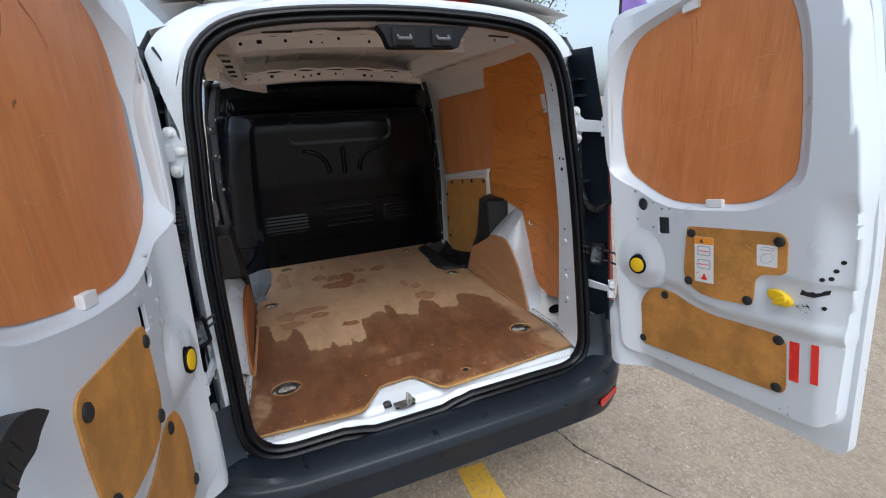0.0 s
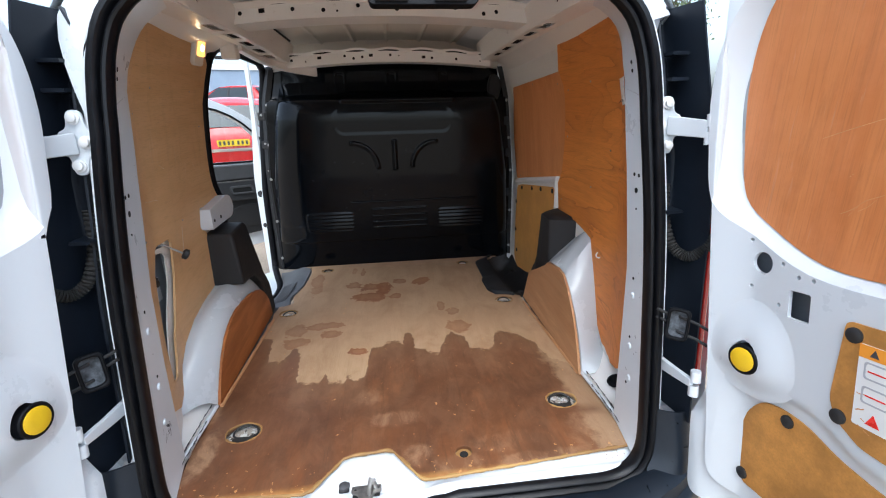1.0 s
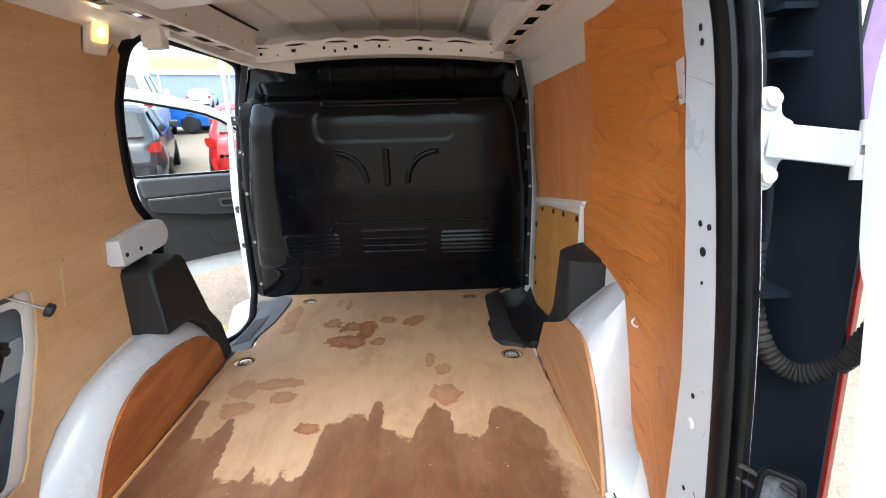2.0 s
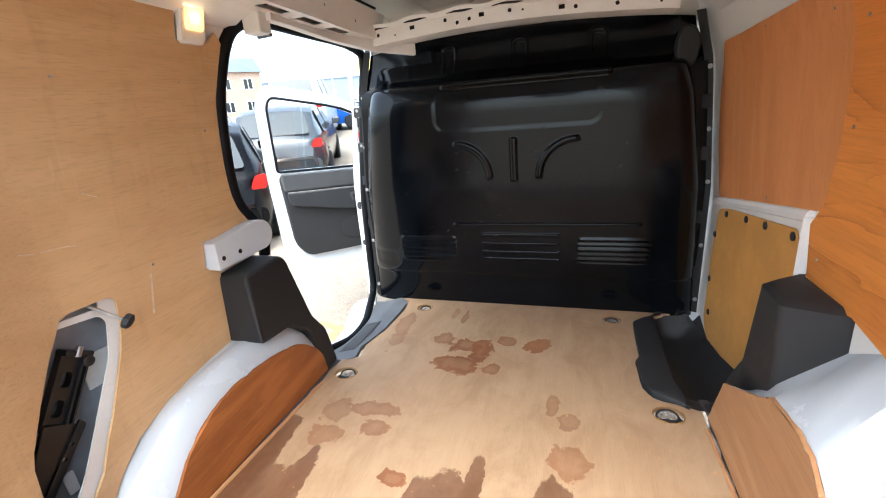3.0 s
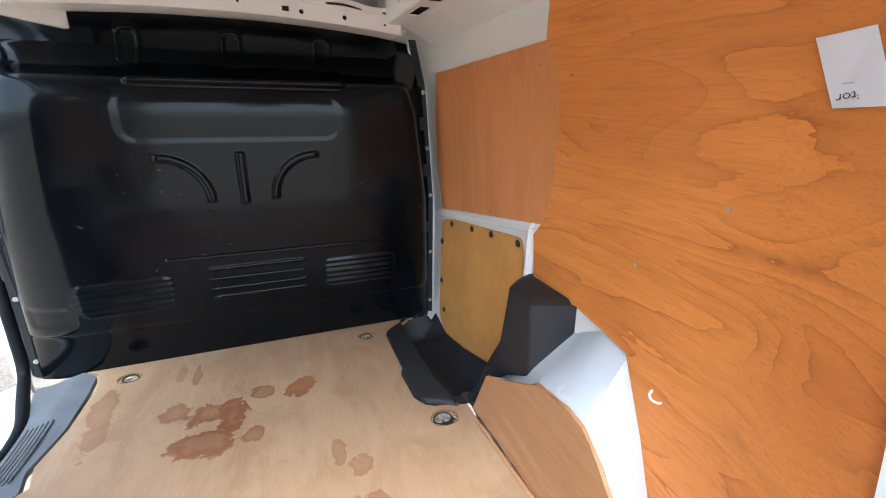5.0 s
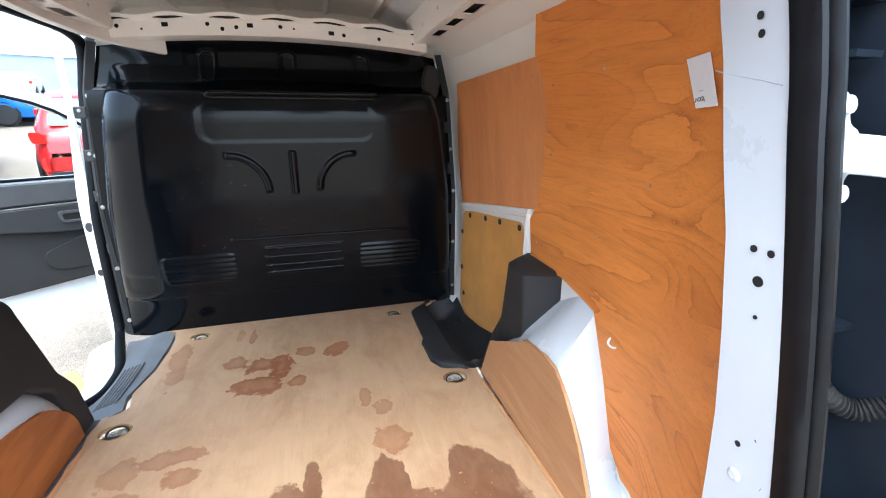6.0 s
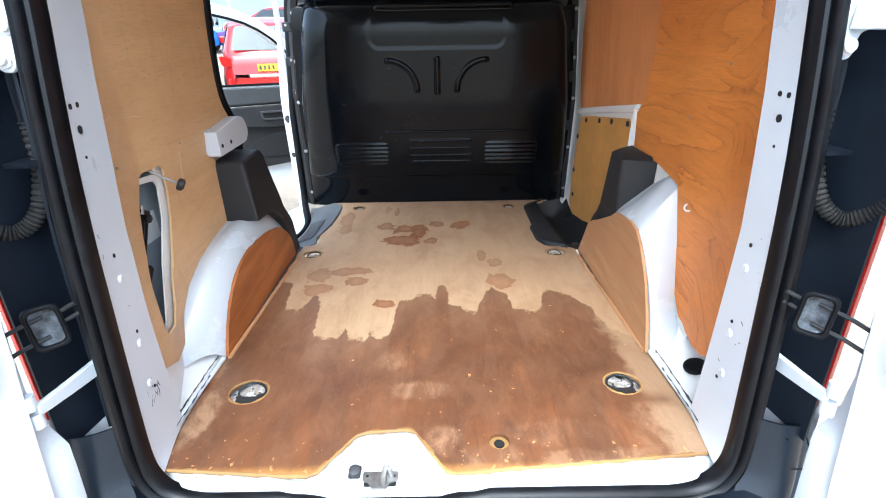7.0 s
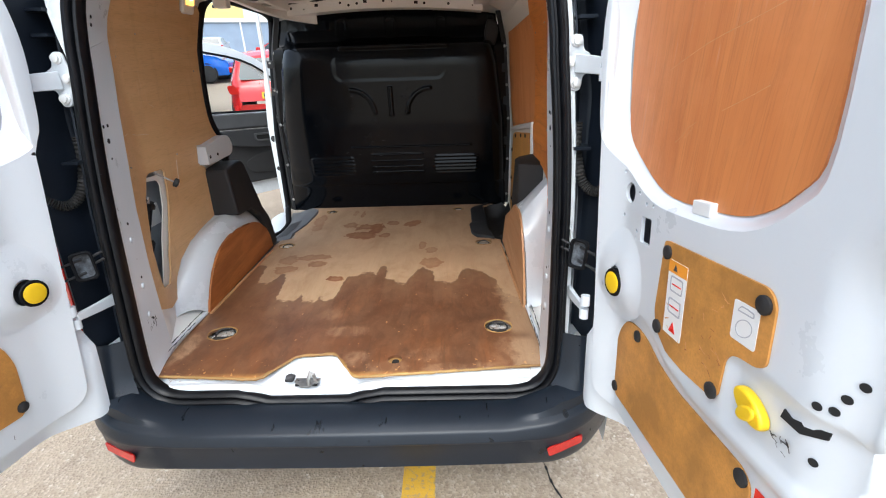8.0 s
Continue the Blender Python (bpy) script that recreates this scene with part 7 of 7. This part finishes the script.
def car(name, label, m, body_color, length=4.0, width=1.72, height=1.46, estate=False, plate=False, tail=(0.8, 0.03, 0.02)):
    """A parked car; its own y axis points ahead, its tail stands at y = 0."""
    pm = paint("car_paint_" + name, body_color, 0.18, (0.3, 0.28, 0.26), 0.05) if sum(body_color) > 0.05 else worn("car_paint_" + name, body_color, 0.3, 0.2, 4, 60, 0.0, Specular_IOR_Level=0.14)
    root = thing("car", (0, 0, 0), label, "car", "parked cars")
    L, H, hw = length, height, width / 2
    roof0, roof1 = 0.10 * L if estate else 0.14 * L, 0.50 * L
    top = [(0.0, 0.62), (0.02 * L, 0.88 * H / 1.46), (0.04 * L, 0.97 * H / 1.46), (roof0, 1.38 * H / 1.46), (0.22 * L, H), (0.38 * L, H), (roof1, 0.965 * H), (0.70 * L, 0.68 * H), (0.90 * L, 0.58 * H), (0.985 * L, 0.47 * H), (L, 0.30 * H)]
    n = 46

    def sect(s, t):
        y = L * (0.5 - 0.5 * math.cos(s * math.pi))
        zt = bend(top, y)
        zb = 0.22 + 0.10 * max(0, abs(2 * s - 1) - 0.8) / 0.2
        belt = min(zt, 0.63 * H)
        a = 2 * t - 1
        side = abs(a)
        nose = 1 - 0.22 * max(0, abs(2 * y / L - 1) - 0.72) ** 2 / 0.0784
        # from the sill up the side, over the shoulder, across the roof
        if side > 0.62:
            k = (1 - side) / 0.38
            z = zb + (belt - zb) * k
            x = hw * nose * (0.93 + 0.07 * math.sin(min(1, k * 1.1) * math.pi))
        elif side > 0.30:
            k = (0.62 - side) / 0.32
            z = belt + (zt - 0.05 - belt) * k if zt > belt + 0.05 else belt + (zt - belt) * k
            x = hw * nose * (0.95 - 0.21 * k * min(1, (zt - belt) / 0.4))
        else:
            k = (0.30 - side) / 0.30
            lift = 0.05 if zt > belt + 0.05 else 0.0
            x0 = hw * nose * (0.95 - 0.21 * min(1, (zt - belt) / 0.4))
            x = x0 * (1 - k)
            z = zt - lift + lift * math.sin(k * math.pi / 2)
        return (math.copysign(x, a), y, z)

    part("body", grid(sect, n, 41), pm, root, sharp=60)
    hs = H / 1.46
    # rear window, side windows, windscreen: dark glass set just proud
    zr0, zr1 = 0.97 * hs, 1.36 * hs
    rw = slab(fillet([(-hw * 0.72, zr0 + 0.03), (hw * 0.72, zr0 + 0.03), (hw * 0.62, zr1), (-hw * 0.62, zr1)], 0.06), (), 0, 0.012)
    moved(rw, lambda u, v, w: (u, 0.04 * L + (v - zr0) / (1.38 * hs - zr0) * (roof0 - 0.04 * L) - w - 0.002, v))
    part("rear_window", rw, dark_glass, root)
    for sx in (1, -1):
        sw = slab(fillet([(0.17 * L, 0.94 * hs), (0.63 * L, 0.94 * hs), (0.50 * L, 1.33 * hs), (0.20 * L, 1.36 * hs)], 0.05), (), 0, 0.008)
        moved(sw, lambda u, v, w: (sx * (hw * (0.965 - 0.21 * (v - 0.92 * hs) / (0.49 * hs)) + w + 0.004), u, v))
        part("side_window", sw, dark_glass, root)
        pl = slab(rect(0.37 * L, 0.93 * hs, 0.395 * L, 1.36 * hs), (), 0, 0.012)
        moved(pl, lambda u, v, w: (sx * (hw * (0.965 - 0.21 * (v - 0.92 * hs) / (0.49 * hs)) + w + 0.006), u, v))
        part("door_pillar", pl, trim_black, root)
        lampp = slab(fillet([(0.74, 0.77 * hs), (0.96, 0.76 * hs), (0.99, 0.92 * hs), (0.82, 0.92 * hs)], 0.05), (), 0, 0.03)
        moved(lampp, lambda u, v, w: (sx * hw * u * 0.98, 0.012 + 0.05 * max(0, u - 0.75) / 0.25 * 2 - w + 0.02, v))
        part("tail_light", lampp, red_lens, root, "red tail light")
        hl = slab(fillet(rect(0.55, 0.52 * H, 0.90, 0.60 * H), 0.03), (), 0, 0.03)
        moved(hl, lambda u, v, w: (sx * hw * u, 0.955 * L + 0.02 - 0.10 * max(0, u - 0.6) + w, v - 0.02))
        part("headlight", hl, lens_clear, root)
        mir = box(sx * hw, 0.60 * L, 0.95 * hs, sx * (hw + 0.17), 0.64 * L, 1.08 * hs)
        part("mirror", mir, pm, root, bevel=0.03)
        for y in (0.19 * L, 0.81 * L):
            part("arch_gap", lathe([(0.35, 0), (0.35, 0.02), (0.1, 0.021)], 24, towards((sx * (hw * 0.985 - 0.012), y, 0.31), (sx, 0, 0))), void_shade, root)
            wheel(root, sx * (hw - 0.08), y, 0.30, 0.30, 0.20, sx)
    ws_ = slab(fillet([(-hw * 0.74, 0.98 * hs), (hw * 0.74, 0.98 * hs), (hw * 0.62, 1.37 * hs), (-hw * 0.62, 1.37 * hs)], 0.05), (), 0, 0.01)
    moved(ws_, lambda u, v, w: (u, 0.70 * L - (v - 0.68 * H) / (0.285 * H) * (0.70 * L - roof1) + w + 0.012, v))
    part("windscreen", ws_, dark_glass, root)
    bp = slab(fillet(rect(-hw * 0.9, 0.36, hw * 0.9, 0.56), 0.08), (), 0, 0.03)
    part("bumper", moved(bp, lambda u, v, w: (u, 0.03 + 0.10 * (u / hw) ** 4 - w, v)), pm, root, bevel=0.02)
    part("bumper_insert", moved(slab(fillet(rect(-hw * 0.8, 0.20, hw * 0.8, 0.36), 0.04), (), 0, 0.03), lambda u, v, w: (u, 0.02 - w, v)), trim_black, root)
    if plate:
        zp = 0.74 * hs
        p = part("number_plate", moved(slab(fillet(rect(-0.26, zp - 0.055, 0.26, zp + 0.055), 0.01), (), 0, 0.012), lambda u, v, w: (u, -0.012 - w, v)), plate_yellow, root, "yellow number plate")
        for i in range(7):
            u = -0.215 + 0.068 * i + (0.02 if i > 3 else 0)
            part("plate_bar", moved(slab(rect(u - 0.018, zp - 0.034, u + 0.018, zp + 0.034), (), 0, 0.003), lambda a, v, w: (a, -0.0242 - w, v)), ink, p)
    root.matrix_world = m
    return root


def facing(x, y, dx, dy):
    """A pose on the ground whose y axis points along dx, dy."""
    tilt = math.degrees(math.atan(RISE * dy / math.hypot(dx, dy))) if y > 2.9 else 0.0
    return pose(x, y, yard_z(y), tilt, 0, math.degrees(math.atan2(-dx, dy)))


car("black", "black hatchback with red tail lights, parked in the yard", facing(-3.72, 3.42, -0.66, 0.75), (0.003, 0.0032, 0.004), 4.0, 1.70, 1.47, True, True)
car("red", "bright red small hatchback with a yellow number plate", facing(-2.78, 7.3, -0.30, 0.95), (0.50, 0.012, 0.012), 3.8, 1.72, 1.42, True, True)
car("grey", "dark grey saloon parked in the row", facing(-4.95, 6.5, -0.45, 0.89), (0.05, 0.055, 0.06), 4.4, 1.78, 1.46)
car("blue", "bright blue hatchback across the yard", facing(-11.9, 16.6, 0.98, 0.15), (0.01, 0.11, 0.52), 4.0, 1.72, 1.5, True)
car("silver", "silver car parked in the row", facing(-9.0, 8.2, -0.5, 0.86), (0.36, 0.38, 0.40), 4.3, 1.78, 1.5)
car("red_far", "red saloon parked behind the row", facing(-4.6, 18.6, -0.9, 0.35), (0.45, 0.02, 0.02), 4.4, 1.8, 1.42)
car("navy", "dark blue saloon parked on the yard", facing(8.9, 1.5, -0.25, 0.97), (0.015, 0.035, 0.16), 4.5, 1.8, 1.42)
car("white_far", "white hatchback in the far row", facing(-22.5, 34, -0.3, 0.95), (0.72, 0.72, 0.72), 4.1, 1.75, 1.5, True)
car("pale_far", "pale silver estate in the far row", facing(-18.0, 36, -0.3, 0.95), (0.5, 0.52, 0.54), 4.4, 1.78, 1.48, True)

car("white_van", "tall white panel van parked behind the row", facing(-8.7, 12.6, -0.4, 0.92), (0.74, 0.75, 0.76), 5.0, 1.95, 2.2, True)

roof_blue = worn("sheet_grey_blue", (0.25, 0.32, 0.42), 0.5, 0.1, 0.5, 20, 0.1)
teal_paint = worn("teal", (0.01, 0.30, 0.38), 0.4, 0.1, 1, 40)
brick_red = worn("brickwork", (0.46, 0.34, 0.26), 0.8, 0.3, 6, 60, 0.3)
slate = worn("slate", (0.14, 0.17, 0.22), 0.7, 0.2, 3, 60, 0.2)
sign_blue = worn("sign_blue", (0.012, 0.06, 0.38), 0.4, 0.05)
sign_yellow = worn("sign_yellow", (0.70, 0.56, 0.20), 0.5, 0.05)
frame_white = worn("frame_white", (0.75, 0.75, 0.74), 0.5, 0.05)

shed = thing("warehouse", (-45, 78, 0), "long grey-blue sheet-metal warehouse behind the yard", "building")
sm = axes_matrix((-75, 62, 2.2), (0.93, 0.36, 0), (0, 0, 1), (0.36, -0.93, 0))
bm = slab(rect(0, 0, 75, 6.5), (), -20, 0)
part("wall", moved(bm, sm), roof_blue, shed)
bm = bmesh.new()
for i in range(150):
    box(0.5 * i, 0.2, 0.0, 0.5 * i + 0.2, 6.3, 0.05, bm)
part("cladding_ribs", moved(bm, sm), roof_blue, shed)
part("fascia", moved(box(-0.3, 6.2, -20.3, 75.3, 7.0, 0.3), sm), frame_white, shed)
bus = thing("bus", (-46, 68, 0), "teal single-deck bus with a band of dark windows", "bus")
bmx = axes_matrix((-52, 64, 2.2), (0.93, 0.36, 0), (0, 0, 1), (0.36, -0.93, 0))
part("body", moved(box(0, 0.4, -1.2, 11, 3.0, 1.2), bmx), teal_paint, bus, bevel=0.15)
for i in range(6):
    part("window", moved(box(0.6 + 1.7 * i, 1.5, 1.2, 2.1 + 1.7 * i, 2.4, 1.23), bmx), dark_glass, bus)
for u in (2.2, 8.8):
    part("wheel", moved(lathe([(0.48, -0.1), (0.48, 0.1), (0.2, 0.11)], 20, Matrix.Translation((u, 0.48, 1.15))), bmx), tyre_rubber, bus)

sg = thing("hanging_sign", (-30, 60, 0), "long yellow sign on posts over the yard", "sign")
gm = axes_matrix((-33, 56, 2.2), (0.93, 0.36, 0), (0, 0, 1), (0.36, -0.93, 0))
part("board", moved(box(0, 5.0, 0, 9, 6.6, 0.1), gm), sign_yellow, sg)
for u in (0.6, 8.4):
    part("post", moved(box(u - 0.08, 0, -0.1, u + 0.08, 5.2, 0.0), gm), frame_white, sg)
fc = bpy.data.curves.new("word", "FONT")
fc.body, fc.size, fc.extrude, fc.align_x = "INTERNATIONAL", 0.95, 0.01, "CENTER"
fc.materials.append(sign_blue)
wd = new("lettering", fc)
wd.parent = sg
wd.matrix_parent_inverse = Matrix.Translation(sg.location).inverted()
wd.matrix_world = gm @ Matrix.Translation((4.5, 5.45, 0.12))

house = thing("brick_building", (-52, 40, 0), "red brick terrace with white windows and a slate roof", "building")
hm = axes_matrix((-58.3, 36.7, 2.2), (0.62, 0.78, 0), (0, 0, 1), (0.78, -0.62, 0))
part("wall", moved(box(0, 0, -8, 24, 6.4, 0), hm), brick_red, house)
roof_prism = slab([(-8.4, 6.3), (0.4, 6.3), (-4, 8.6)], (), -0.3, 24.3)
part("roof", moved(roof_prism, lambda a, b_, c: hm @ Vector((c, b_, a))), slate, house)
gab = slab([(18.0, 6.3), (23.0, 6.3), (20.5, 8.0)], (), -2.0, 0.25)
part("gable", moved(gab, hm), roof_blue, house)
for row in (1.0, 4.0):
    for i in range(8):
        u = 1.2 + 2.9 * i
        w_ = part("window", moved(slab(rect(u, row, u + 1.3, row + 1.5), [rect(u + 0.1, row + 0.1, u + 0.6, row + 1.4), rect(u + 0.7, row + 0.1, u + 1.2, row + 1.4)], -0.02, 0.06), hm), frame_white, house, "white window frame")
        part("pane", moved(slab(rect(u + 0.08, row + 0.08, u + 1.22, row + 1.42), (), -0.01, 0.02), hm), dark_glass, w_)


def sign_topper(x, y, z, wid, tall, turn, lines):
    s = thing("roof_sign", (x, y, z), "blue sales sign standing on a car roof", "sign", "sales signs")
    m = pose(x, y, z, 90, 0, turn)
    part("board", moved(slab(fillet(rect(-wid / 2, 0, wid / 2, tall), 0.03), (), 0, 0.03), m), sign_blue, s)
    for i in range(lines):
        part("lettering_bar", moved(slab(rect(-wid * 0.32, tall * (0.62 - 0.28 * i), wid * 0.36, tall * (0.74 - 0.28 * i)), (), 0.03, 0.034), m), frame_white, s)


sign_topper(-4.15, 4.15, 1.575, 0.58, 0.28, 42, 2)
sign_topper(-9.9, 10.0, 2.03, 0.8, 0.36, 34, 2)

flag = thing("feather_flag", (4.6, 4.2, 0), "purple and white feather flag on a pole", "flag")
part("pole", tube([(4.6, 4.2, 0), (4.6, 4.2, 3.2)], 0.02, 8), trim_black, flag)
purple = worn("purple_cloth", (0.25, 0.17, 0.48), 0.8, 0.1)
part("cloth", grid(lambda s, t: (4.62 + 0.55 * s * math.sin(min(1, (1 - t) * 3 + 0.25) * math.pi / 2), 4.2 + 0.05 * math.sin(s * 6), 1.2 + 2.0 * t), 8, 16, thick=0.004), purple, flag)

# ---- trees: bare crown of fine twigs with young leaves ----
bark = worn("bark", (0.10, 0.075, 0.05), 0.9, 0.3, 8, 60, 0.5)
leaf_mat = worn("leaves", (0.085, 0.12, 0.03), 0.7, 0.4, 3, 30, 0.1)


def tree(x, y, tall, spread, seed, leafy, label):
    r = random.Random(seed)
    root = thing("tree", (x, y, 0), label, "tree", "trees behind the yard")
    wood, tips = bmesh.new(), []

    def limb(p, d, length, rad, depth):
        pts, q = [p], p
        for _ in range(4):
            d = (d + Vector((r.uniform(-0.22, 0.22), r.uniform(-0.22, 0.22), r.uniform(-0.05, 0.2)))).normalized()
            q = q + d * length / 4
            pts.append(q)
        tube(pts, rad, 6 if depth < 2 else 4, wood, cap=False, ring=lambda i: 1 - 0.16 * i)
        if depth >= 3:
            tips.extend(pts[1:])
            return
        for k in range(5 if depth else 7):
            at = pts[r.choice((2, 3, 4))] if depth else pts[r.choice((1, 2, 3, 4))]
            a = r.uniform(0, 2 * math.pi)
            nd = (d * 0.6 + Vector((math.cos(a), math.sin(a), r.uniform(0.1, 0.8))) * 0.8).normalized()
            limb(at, nd, length * r.uniform(0.5, 0.7), rad * 0.5, depth + 1)

    limb(Vector((x, y, 0)), Vector((0, 0, 1)), tall * 0.5, tall * 0.028, 0)
    part("trunk", wood, bark, root)
    crown_ = bmesh.new()
    for p in tips:
        for _ in range(leafy):
            c = p + Vector((r.gauss(0, 1), r.gauss(0, 1), r.gauss(0, 1))) * spread
            u = Vector((r.uniform(-1, 1), r.uniform(-1, 1), r.uniform(-1, 1))).normalized()
            v = u.orthogonal()
            s = r.uniform(0.05, 0.11) * tall / 8
            vs = [crown_.verts.new(c + u * s), crown_.verts.new(c + v * s * 0.6), crown_.verts.new(c - u * s), crown_.verts.new(c - v * s * 0.6)]
            crown_.faces.new(vs)
    me = bpy.data.meshes.new("crown")
    crown_.to_mesh(me)
    crown_.free()
    me.materials.append(leaf_mat)
    ob = new("crown", me)
    ob.parent = root
    ob.matrix_parent_inverse = Matrix.Translation(root.location).inverted()


tree(9.5, 24.0, 9.5, 0.35, 1, 5, "tall tree with sparse young leaves behind the yard")
tree(15.0, 23.0, 9.0, 0.35, 2, 5, "tall tree with sparse young leaves behind the yard")
tree(14.5, 8.5, 7.5, 0.30, 3, 8, "leafy green tree at the edge of the yard")
tree(21.0, 14.0, 9.0, 0.35, 4, 7, "leafy green tree at the edge of the yard")
tree(27.0, 6.0, 9.0, 0.35, 5, 7, "leafy green tree at the edge of the yard")
